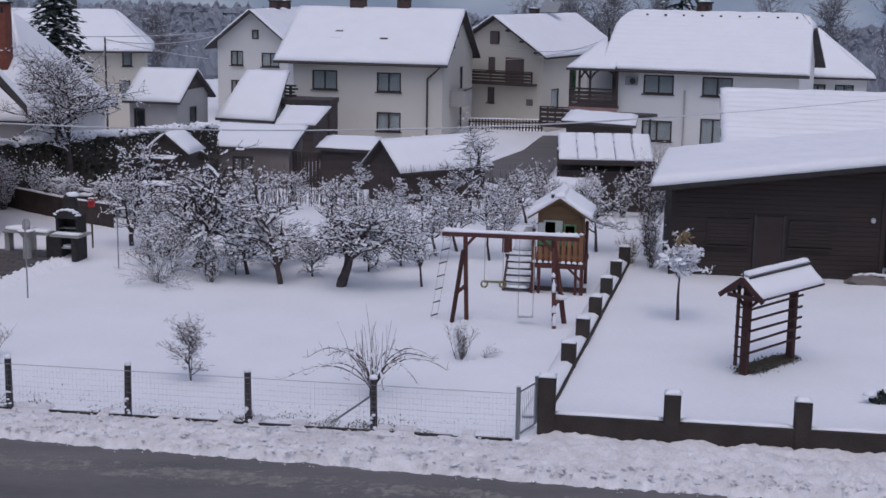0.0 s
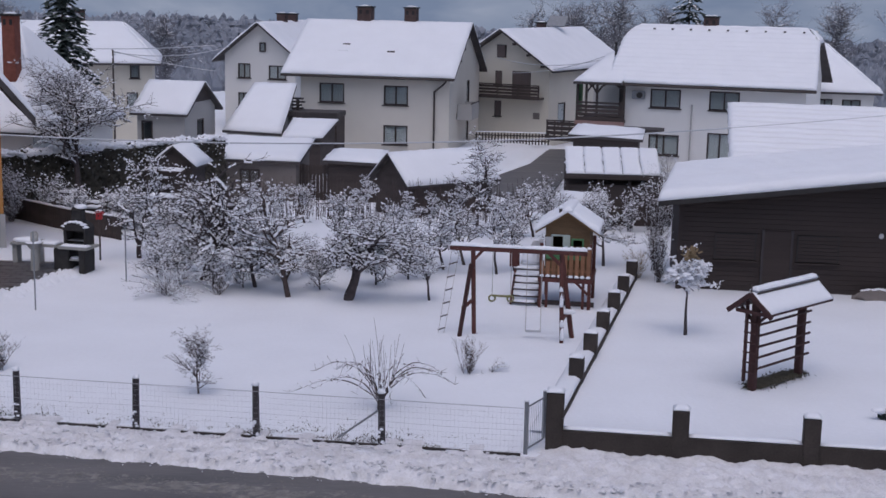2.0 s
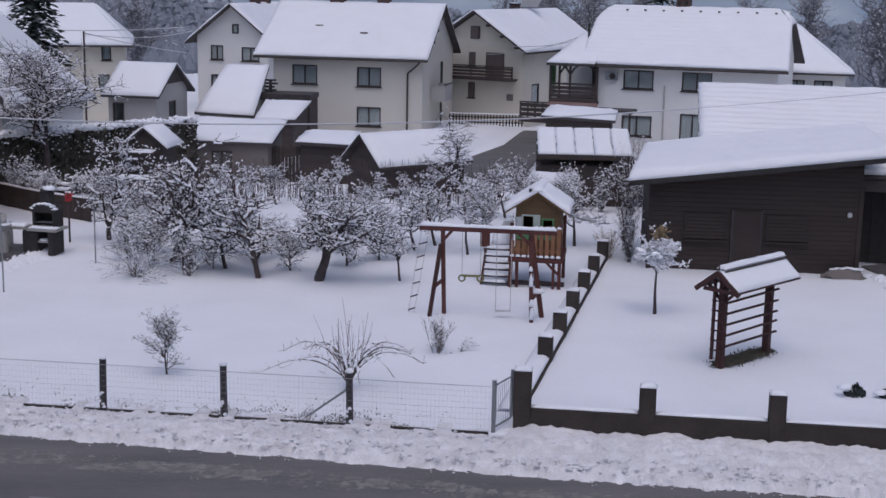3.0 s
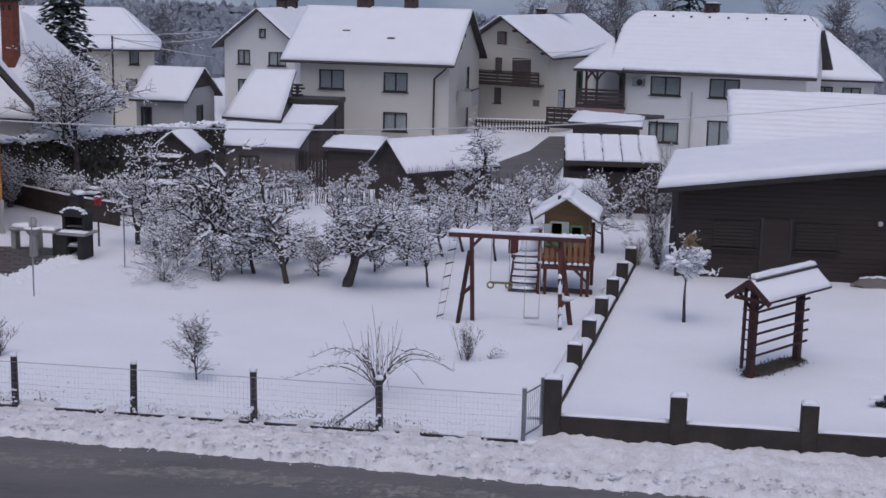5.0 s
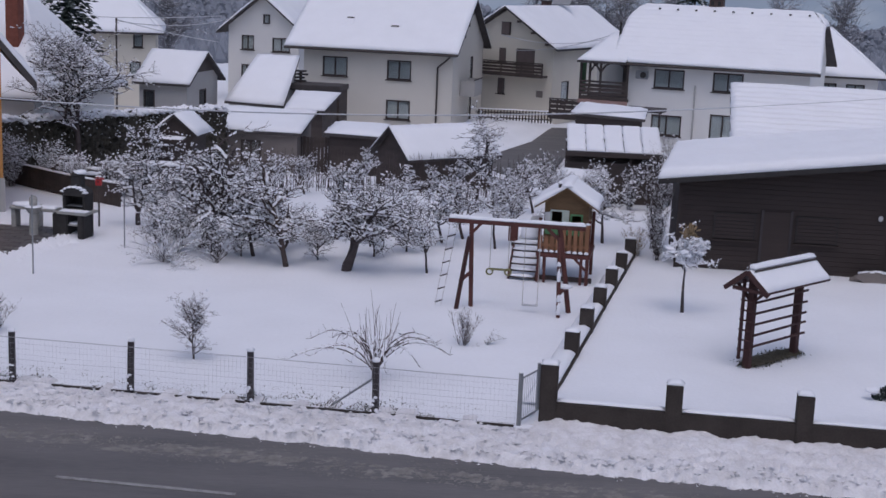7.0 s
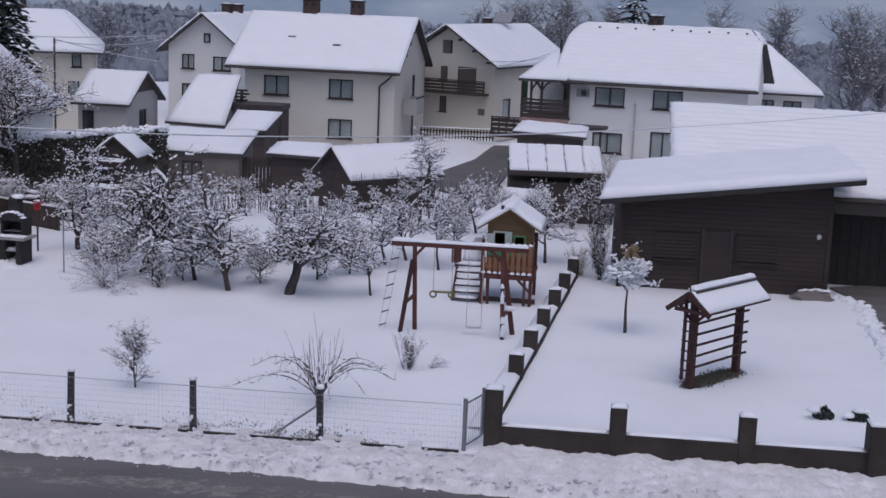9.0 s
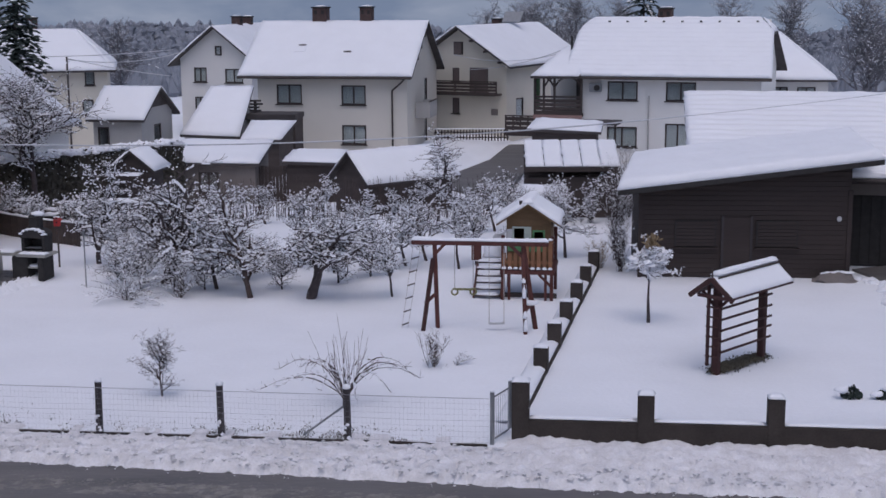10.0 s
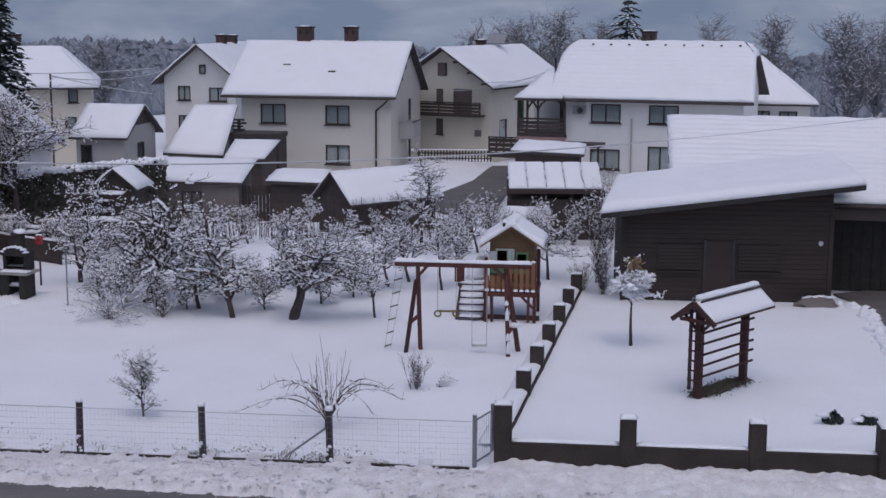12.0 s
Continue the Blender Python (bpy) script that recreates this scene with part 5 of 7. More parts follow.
def laid_snow(rng, segs, amount=0.75, width=0.022, tall=0.035, blobs=0.15, least=1):
    """Ridges of snow along the upper side of limbs, and small clots at the twigs' ends."""
    vs, fs = [], []
    for a, b, ra, rb, lev in segs:
        d = b - a
        if lev < least or d.length < 1e-4:
            continue
        fine = 0.6 if lev >= 3 else 1.0
        flat = math.sqrt(max(0, 1 - (d.z / d.length) ** 2))
        if rng.random() < amount * (0.35 + 0.65 * flat) * (0.62 if lev >= 3 else 1.25):
            side = Vector((d.y, -d.x, 0))
            side = side.normalized() if side.length > 1e-5 else Vector((1, 0, 0))
            if lev >= 3:
                t0 = rng.uniform(0, 0.5)
                spans = [(t0, min(1.0, t0 + rng.uniform(0.3, 0.8)))]
            else:
                cuts = max(1, int(d.length / 0.11))
                spans = [(i / cuts, (i + rng.uniform(0.75, 1.0)) / cuts) for i in range(cuts) if rng.random() < 0.88]
            for t0, t1 in spans:
                k = len(vs)
                for t in (t0, t1):
                    p, r = a.lerp(b, t), ra + (rb - ra) * t
                    w = r * 0.85 + fine * width * rng.uniform(0.4, 1.3)
                    hh = r + fine * tall * rng.uniform(0.3, 1.5) * (0.4 + 0.6 * flat)
                    off = side * w * rng.uniform(-0.3, 0.3)
                    vs += [p - side * w + off + Vector((0, 0, r * 0.3)), p + side * w + off + Vector((0, 0, r * 0.3)), p + off + Vector((0, 0, hh)) + side * w * 0.45, p + off + Vector((0, 0, hh)) - side * w * 0.45]
                fs += [(k + 1, k + 5, k + 6, k + 2), (k + 2, k + 6, k + 7, k + 3), (k + 3, k + 7, k + 4, k), (k, k + 4, k + 5, k + 1), (k, k + 1, k + 2, k + 3), (k + 4, k + 7, k + 6, k + 5)]
        if rng.random() < blobs and lev >= 2:
            c, s, k = b, rng.uniform(0.018, 0.055), len(vs)
            for q in ((1, 0, 0), (-1, 0, 0), (0, 1, 0), (0, -1, 0), (0, 0, 0.9), (0, 0, -0.35)):
                vs.append(c + Vector(q) * s * rng.uniform(0.8, 1.25))
            fs += [(k + x, k + y, k + z) for x, y, z in ((0, 2, 4), (2, 1, 4), (1, 3, 4), (3, 0, 4), (2, 0, 5), (1, 2, 5), (3, 1, 5), (0, 3, 5))]
    return vs, fs


def tree(name, label, at, seed, h, spread, r, bark=BARK, category="tree", turn=None, snow=0.5, group="", width=0.022, tall=0.048, blobs=0.09, twin=None, **kw):
    rng = random.Random(seed)
    segs = grow(rng, h, spread, r, **kw)
    if twin:
        segs += grow(rng, h * 1.05, spread * 0.75, r * 0.75, **{**kw, "lean": twin})
    z = at[2] if len(at) > 2 else level(at[0], at[1])
    t = thing(name, label, category, pose(at[0], at[1], z, 0, 0, seed * 37 % 360 if turn is None else turn), group)
    vs, fs = tubes([s for s in segs if s[4] < 2])
    raw_part("trunk", vs, fs, bark, t, smooth=True)
    vs, fs = tubes([s for s in segs if s[4] >= 2])
    raw_part("crown", vs, fs, bark, t, kind="stuff")
    vs, fs = laid_snow(rng, segs, snow, width, tall, blobs)
    raw_part("snow", vs, fs, SNOW_ROOF, t, smooth=False, kind="stuff")
    return t


ORCHARD = "orchard trees"
tree("fruit_tree", "russet-barked fruit tree with dense snowy twigs", (-4.75, 40.1), 3, 4.5, 1.25, 0.09, BARK_RED, group=ORCHARD, kids=(13, 6, 4, 2), up=0.8, fork=0.15)
big = tree("fruit_tree", "old leaning dark apple tree, crown laden with snow", (-2.96, 39.7), 5, 2.1, 1.75, 0.14, BARK, group=ORCHARD, twin=(0.22, 0.1), kids=(9, 5, 4, 2), up=0.55, lean=(0.95, 0.0), fork=0.6, turn=0, droop=0.03)
tree("fruit_tree", "spreading dark fruit tree with snow along its limbs", (-7.69, 42.2), 8, 4.0, 2.0, 0.17, BARK, group=ORCHARD, kids=(9, 5, 4, 2), up=1.0, fork=0.08)
tree("fruit_tree", "dark fruit tree with snowy twigs near the grill", (-10.5, 45.6), 9, 3.2, 1.3, 0.09, BARK, group=ORCHARD, kids=(9, 5, 4, 2), up=0.6, fork=0.15)
tree("fruit_tree", "young slender fruit tree with snowy twigs", (-0.47, 39.9), 11, 2.3, 0.7, 0.04, BARK, group=ORCHARD, kids=(9, 5, 4, 2), up=0.6, fork=0.4)
tree("fruit_tree", "fruit tree with a thin snowy crown", (-5.93, 41.4), 13, 2.7, 1.2, 0.07, BARK, group=ORCHARD, kids=(10, 6, 4, 2), up=0.5, fork=0.15)
tree("fruit_tree", "fruit tree dusted with snow and dark buds", (1.2, 51.5), 15, 4.0, 1.2, 0.08, BARK, group=ORCHARD, kids=(10, 5, 4, 2), up=0.9, blobs=0.12, snow=0.35)
tree("fruit_tree", "snowy fruit tree behind the play tower", (5.45, 45.9), 17, 2.3, 1.0, 0.06, BARK, group=ORCHARD, kids=(10, 6, 4, 2), up=0.5, fork=0.4)
variants = [tree("fruit_tree", "small fruit tree thick with snow", (-0.05, 44.7), 19, 2.4, 1.0, 0.06, BARK, group=ORCHARD, kids=(8, 5, 4, 2), up=0.5, fork=0.4),
            tree("fruit_tree", "small fruit tree thick with snow", (1.7, 43.9), 21, 2.5, 0.95, 0.05, BARK, group=ORCHARD, kids=(8, 5, 4, 2), up=0.6, fork=0.45),
            tree("fruit_tree", "small fruit tree thick with snow", (-3.6, 44.5), 23, 2.8, 1.2, 0.07, BARK_RED, group=ORCHARD, kids=(9, 5, 4, 2), up=0.7)]
rng = random.Random(77)
spots = [(-5.4, 43.8), (-2.4, 43.6), (-6.8, 44.8), (-9.6, 44.4), (2.3, 44.6), (0.65, 45.5), (-1.6, 46.2), (-7.0, 47.5), (-8.8, 48.8), (-2.6, 49.6), (-0.6, 49.0), (2.6, 48.6), (3.6, 46.8), (-6.6, 52.2), (-9.4, 51.0), (-1.9, 52.6), (0.4, 54.2), (3.4, 51.8), (2.2, 55.3), (-3.4, 55.0), (-5.8, 55.0), (-7.9, 54.2), (4.2, 56.0)]
for n, (x, y) in enumerate(spots):
    copy_thing(variants[n % 3], pose(x, y, level(x, y), 0, 0, rng.uniform(0, 360)) @ Matrix.Scale(rng.uniform(0.6, 0.85), 4))
tree("snowy_tree", "tall snow-frosted broadleaf tree by the hedge", (-16.0, 57.9), 31, 6.6, 2.4, 0.16, BARK, kids=(13, 7, 6, 3), up=1.0, snow=0.75, width=0.024, tall=0.045, fork=0.3, blobs=0.15)


def shrub(name, label, at, seed, h, w, stems, bark=BARK_RED, snow=0.6, arch=0.0, kids=5, category="shrub", levels=2, blobs=0.1, group=""):
    """A many-stemmed shrub; arch bends the stems over."""
    rng = random.Random(seed)
    segs = []
    for s in range(stems):
        a, out = rng.uniform(0, 6.283), rng.uniform(0.1, 1.0)
        d = Vector((math.cos(a) * w / h * out, math.sin(a) * w / h * out, 1)).normalized()
        p, ln, n = Vector((rng.gauss(0, 0.05), rng.gauss(0, 0.05), -0.05)), h * rng.uniform(0.7, 1.05), 7
        rad = rng.uniform(0.006, 0.010)
        bend = arch * rng.uniform(0.3, 1.0) * out
        for i in range(n):
            d = (d + Vector((math.cos(a) * bend * 0.14, math.sin(a) * bend * 0.14, -bend * 0.20)) + Vector((rng.gauss(0, 0.07), rng.gauss(0, 0.07), 0))).normalized()
            q = p + d * ln / n
            segs.append((p, q, rad * (1 - 0.1 * i), rad * (1 - 0.1 * (i + 1)), 2))
            if i > 0:
                for c in range(kids if rng.random() < 0.7 else 1):
                    b = rng.uniform(0, 6.283)
                    e = (d * 0.6 + Vector((math.cos(b), math.sin(b), 0.5)) * 0.7).normalized()
                    m = p + e * ln * rng.uniform(0.10, 0.22)
                    segs.append((p, m, rad * 0.5, rad * 0.35, 3))
                    if levels > 2:
                        segs.append((m, m + (e + Vector((rng.gauss(0, 0.5), rng.gauss(0, 0.5), 0.2))).normalized() * ln * 0.09, rad * 0.35, rad * 0.3, 3))
            p = q
    t = thing(name, label, category, pose(at[0], at[1], level(*at[:2])), group)
    vs, fs = tubes(segs)
    raw_part("stem", vs, fs, bark, t, kind="stuff")
    vs, fs = laid_snow(rng, segs, snow, 0.009, 0.017, blobs, 2)
    raw_part("snow", vs, fs, SNOW_ROOF, t, kind="stuff")
    return t


tree("shrub", "small twiggy garden shrub powdered with snow", (-5.6, 29.8), 43, 1.45, 0.60, 0.026, BARK_RED, category="shrub", kids=(18, 6, 3, 2), up=1.0, fork=0.1, sway=0.10, rmin=0.0024, width=0.006, tall=0.012, snow=0.3, blobs=0.03)


def fountain_shrub(at):
    """A shrub whose thick limbs arch out and droop, with upright water shoots."""
    rng = random.Random(47)
    segs = []
    for k in range(15):
        a = k * 2.399 + rng.uniform(-0.3, 0.3)
        reach, top = rng.uniform(1.3, 2.15), rng.uniform(0.7, 1.0)
        flat = 0.6 + 0.4 * abs(math.cos(a))
        pts = []
        for i in range(11):
            t = i / 10
            r = reach * flat * t * (0.75 + 0.25 * t)
            z = 0.12 + top * (2.9 * t - (1.8 + 0.28 * reach) * t * t)
            pts.append(Vector((math.cos(a) * r + rng.gauss(0, 0.007), math.sin(a) * r + rng.gauss(0, 0.007), z + rng.gauss(0, 0.006))))
        for i, (p, q) in enumerate(zip(pts, pts[1:])):
            segs.append((p, q, 0.021 * (1 - 0.07 * i), 0.021 * (1 - 0.07 * (i + 1)), 2))
            for c in range(2 if i > 2 else 0):
                d = Vector((math.cos(a) * 0.5 + rng.gauss(0, 0.5), math.sin(a) * 0.5 + rng.gauss(0, 0.5), rng.gauss(0.1, 0.5))).normalized()
                segs.append((q, q + d * rng.uniform(0.06, 0.2), 0.005, 0.003, 3))
    for k in range(26):
        a, r = rng.uniform(0, 6.283), rng.uniform(0.1, 0.75)
        p = Vector((math.cos(a) * r * 0.6, math.sin(a) * r * 0.6, 0.15 + 0.8 * r))
        d = Vector((math.cos(a) * 0.2 + rng.gauss(0, 0.1), math.sin(a) * 0.2, 1)).normalized()
        q = p + d * rng.uniform(0.4, 0.7)
        segs += [(p, q, 0.006, 0.005, 3), (q, q + (d + Vector((rng.gauss(0, 0.1), 0, 0))).normalized() * rng.uniform(0.3, 0.6), 0.005, 0.003, 3)]
    segs.append((Vector((0, 0, -0.1)), Vector((0, 0, 0.35)), 0.07, 0.05, 1))
    t = thing("shrub", "arching bare shrub with long upright shoots", "shrub", pose(at[0], at[1], 0))
    vs, fs = tubes(segs)
    raw_part("stem", vs, fs, BARK_RED, t, kind="stuff")
    vs, fs = laid_snow(rng, segs, 0.55, 0.010, 0.016, 0.1, 2)
    raw_part("snow", vs, fs, SNOW_ROOF, t, kind="stuff")


fountain_shrub((-1.42, 28.9))
shrub("shrub", "small bare shrub by the swing frame", (0.6, 31.9), 51, 1.0, 0.42, 16, BARK_RED, 0.25, arch=0.2, kids=4, levels=3, blobs=0.04)
shrub("shrub", "low snowy twig bent to the ground", (1.1, 32.0), 53, 0.7, 0.6, 5, BARK_RED, 0.8, arch=2.5)
shrub("shrub", "small snowy shrub near the street fence", (-10.7, 31.4), 55, 0.95, 0.45, 16, BARK_RED, 0.4, arch=0.4, kids=5, levels=3, blobs=0.06)
shrub("shrub", "arching snowy bush at the orchard's edge", (-8.4, 39.9), 57, 1.75, 1.5, 34, BARK, 0.85, arch=1.9, kids=3)
shrub("shrub", "thin upright shoots among the fruit trees", (-6.9, 40.2), 59, 1.1, 1.2, 30, BARK_RED, 0.4, kids=1)
shrub("shrub", "tangled snowy shrub by the dark shed", (6.95, 43.3), 61, 1.7, 0.45, 26, BARK, 0.5, kids=5)
shrub("shrub", "pale dry reed-like shrub by the shed corner", (6.35, 44.0), 63, 1.0, 0.7, 40, TAN_LEAF, 0.5, kids=2)
shrub("shrub", "tall snowy shrub against the shed corner", (7.1, 45.3), 65, 2.7, 0.5, 26, BARK, 0.5, kids=5)
low = tree("shrub", "tangled low twigs beneath the fruit trees", (-8.3, 41.4), 125, 1.7, 0.8, 0.035, BARK, category="shrub", group="undergrowth of the orchard", kids=(14, 6, 4, 2), up=0.5, fork=0.05, sway=0.2, rmin=0.003, snow=0.4, width=0.012, tall=0.02)
for n, (x, y) in enumerate([(-9.2, 42.3), (-7.2, 41.0), (-5.2, 42.6), (-1.2, 42.9), (-6.3, 41.3), (-3.9, 41.2), (-8.6, 43.6), (-2.2, 42.0), (-4.4, 43.4)]):
    copy_thing(low, pose(x, y, 0, 0, 0, 47 * n) @ Matrix.Scale(0.75 + 0.11 * (n % 4), 4))
for n, (x, y, h) in enumerate([(-17.4, 53.5, 1.9), (-16.2, 54.5, 1.8), (-18.6, 55, 2.2), (-14.6, 52.4, 1.6), (-13.2, 53.0, 1.5), (-12.0, 51.4, 1.7)]):
    shrub("shrub", "dense bush covered in snow below the hedge", (x, y), 70 + n, h, h * 0.55, 30, BARK, 0.7, kids=6, levels=3, blobs=0.3, group="bushes below the hedge")
for n, (x, y) in enumerate([(-11.7, 51.9), (-10.9, 51.5), (-10.1, 51.2), (-12.5, 51.6)]):
    shrub("shrub", "twiggy snow-laden bush before the garden hut", (x, y), 170 + n, 1.35, 0.8, 26, BARK, 0.7, kids=5, levels=3, blobs=0.25, group="bushes by the hut")
for n, (x, y, h) in enumerate([(4.6, 53.2, 1.6), (6.0, 53.6, 1.9), (7.4, 53.8, 1.8), (8.6, 54.0, 2.4), (9.4, 56.5, 2.9), (4.3, 57.0, 2.0)]):
    shrub("shrub", "dark bush flecked with snow by the lean frames", (x, y), 80 + n, h, h * 0.5, 26, BARK, 0.38, kids=5, levels=3, blobs=0.2, group="bushes by the cold frame")


for n, (x, y, h) in enumerate([(18.7, 50.5, 2.2), (19.8, 52.0, 2.6), (20.6, 50.8, 2.3)]):
    shrub("shrub", "dense snowy bush behind the barn's open end", (x, y), 190 + n, h, h * 0.5, 26, BARK, 0.6, kids=5, levels=3, blobs=0.25, group="bushes behind the barn")


def stakes():
    """Rows of thin dry stalks between the orchard and the sheds."""
    rng = random.Random(5)
    segs = []
    for n in range(420):
        x = rng.uniform(-8.0, 3.5)
        y = rng.choice((56.5, 57.6, 58.4)) + rng.gauss(0, 0.15)
        z = level(x, y)
        p = Vector((x, y, z - 0.1))
        segs.append((p, p + Vector((rng.gauss(0, 0.1), rng.gauss(0, 0.1), rng.uniform(1.0, 1.9))), 0.014, 0.006, 3))
    vs, fs = tubes(segs)
    tagged(raw_part("dry_stalks", vs, fs, BARK_RED, None), "rows of thin dry stalks in the snow", "stalks", kind="stuff")


stakes()


def ornamental():
    """The small round-headed tree on the lawn, under a cushion of snow."""
    t = tree("ornamental_tree", "little round-headed lawn tree under a snow cushion", (6.62, 36.25), 91, 2.2, 0.62, 0.055, BARK, kids=(15, 6, 4, 2), up=0.8, fork=0.78, sway=0.05, snow=0.55, width=0.03, tall=0.06, blobs=0.4)
    bm = bmesh.new()
    rng = random.Random(2)
    for k in range(17):
        a, r = rng.uniform(0, 6.28), rng.uniform(0, 0.6)
        snow_lump(bm, (math.cos(a) * r, math.sin(a) * r, 1.50 + 0.35 * (1 - r) + rng.uniform(-0.12, 0.15)), (0.26, 0.26, 0.13), k)
    part("snow_cushion", bm, SNOW_ROOF, t, smooth=True)
    bm = bmesh.new()
    for k in range(60):
        a, r = rng.uniform(0, 6.28), rng.uniform(0, 0.28)
        c = Vector((-0.05 + math.cos(a) * r, math.sin(a) * r, 2.25 + rng.uniform(-0.15, 0.22)))
        box(bm, c, (0.13, 0.02, 0.05), 0, Euler((rng.uniform(0, 3), rng.uniform(0, 3), rng.uniform(0, 3))).to_matrix().to_4x4())
    part("withered_leaves", bm, TAN_LEAF, t, "withered tan leaves")
    return t


ornamental()


def conifer(name, label, at, h, w, seed, tiers=30):
    """A spruce: tiers of drooping boughs, each a fan of needle sprays, some under snow."""
    rng = random.Random(seed)
    t = thing(name, label, "conifer", pose(at[0], at[1], at[2]))
    part("trunk", rod(bmesh.new(), (0, 0, 0), (0, 0, h), 0.018 * h, 0.02, 8), BARK, t)
    vs, fs, sv, sf = [], [], [], []

    def spray(store, faces, c, d, ln, wd):
        s = Vector((-d.y, d.x, 0))
        s = s.normalized() if s.length > 1e-4 else Vector((1, 0, 0))
        k = len(store)
        store += [c - s * wd * 0.5, c + s * wd * 0.5, c + d * ln * 0.6 + s * wd, c + d * ln, c + d * ln * 0.6 - s * wd, c + d * ln * 0.4 + Vector((0, 0, wd * 0.5))]
        faces += [(k, k + 1, k + 5), (k + 1, k + 2, k + 5), (k + 2, k + 3, k + 5), (k + 3, k + 4, k + 5), (k + 4, k, k + 5)]

    for k in range(tiers):
        f = k / (tiers - 1)
        z, reach = h * (0.10 + 0.89 * f), w * (1 - f) ** 0.7 + 0.1
        for b in range(max(5, int(9 * (1 - f)) + 6)):
            a, ln = rng.uniform(0, 6.283), reach * rng.uniform(0.55, 1.12)
            d = Vector((math.cos(a), math.sin(a), 0))
            steps = max(2, int(ln / 0.28))
            snowy = rng.random() < 0.3
            for i in range(steps):
                u = (i + 0.6) / steps
                c = Vector((0, 0, z)) + d * ln * u + Vector((0, 0, 0.12 * ln * u - 0.45 * ln * u * u))
                for g in (-0.7, 0.0, 0.7):
                    q = Vector((math.cos(a + g + rng.gauss(0, 0.2)), math.sin(a + g), -0.35 + rng.gauss(0, 0.15))).normalized()
                    spray(vs, fs, c, q, rng.uniform(0.28, 0.55), 0.13)
                if snowy and u > 0.3:
                    spray(sv, sf, c + Vector((0, 0, 0.06)), Vector((d.x, d.y, -0.25)).normalized(), 0.36, rng.uniform(0.09, 0.18))
    raw_part("needles", vs, fs, NEEDLES, t, kind="stuff")
    raw_part("snow", sv, sf, SNOW_ROOF, t, kind="stuff")
    return t


conifer("spruce", "dark spruce with snow on its boughs beside the yellow house", (-21.4, 76, -1.3), 12.5, 2.4, 3, 44)
conifer("spruce", "dark spruce rising behind the long white house", (19.2, 110, -1.5), 12.4, 4.3, 6, 22)
far = [tree("bare_tree", "tall bare tree behind the houses, frosted twigs", (33.0, 98.0, -1.5), 101, 11.0, 3.4, 0.2, BARK_HAZE, kids=(16, 7, 6, 3), up=1.7, snow=0.14, width=0.02, tall=0.04, fork=0.3, group="bare trees behind the houses"),
       tree("bare_tree", "tall bare tree behind the houses, frosted twigs", (12.5, 128.0, -1.5), 103, 10.5, 3.2, 0.18, BARK_HAZE, kids=(15, 7, 6, 3), up=1.5, snow=0.14, width=0.02, tall=0.04, fork=0.3, group="bare trees behind the houses")]
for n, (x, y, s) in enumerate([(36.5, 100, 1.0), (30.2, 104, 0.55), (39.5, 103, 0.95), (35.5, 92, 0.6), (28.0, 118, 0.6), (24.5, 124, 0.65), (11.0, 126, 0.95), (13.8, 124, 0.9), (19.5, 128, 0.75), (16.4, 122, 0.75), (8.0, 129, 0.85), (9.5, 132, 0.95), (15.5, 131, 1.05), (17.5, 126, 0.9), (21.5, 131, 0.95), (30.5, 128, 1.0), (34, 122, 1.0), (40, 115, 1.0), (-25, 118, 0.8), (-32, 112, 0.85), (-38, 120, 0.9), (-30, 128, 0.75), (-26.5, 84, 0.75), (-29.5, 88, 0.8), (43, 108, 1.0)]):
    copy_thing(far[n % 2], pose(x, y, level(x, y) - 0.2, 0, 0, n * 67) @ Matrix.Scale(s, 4))


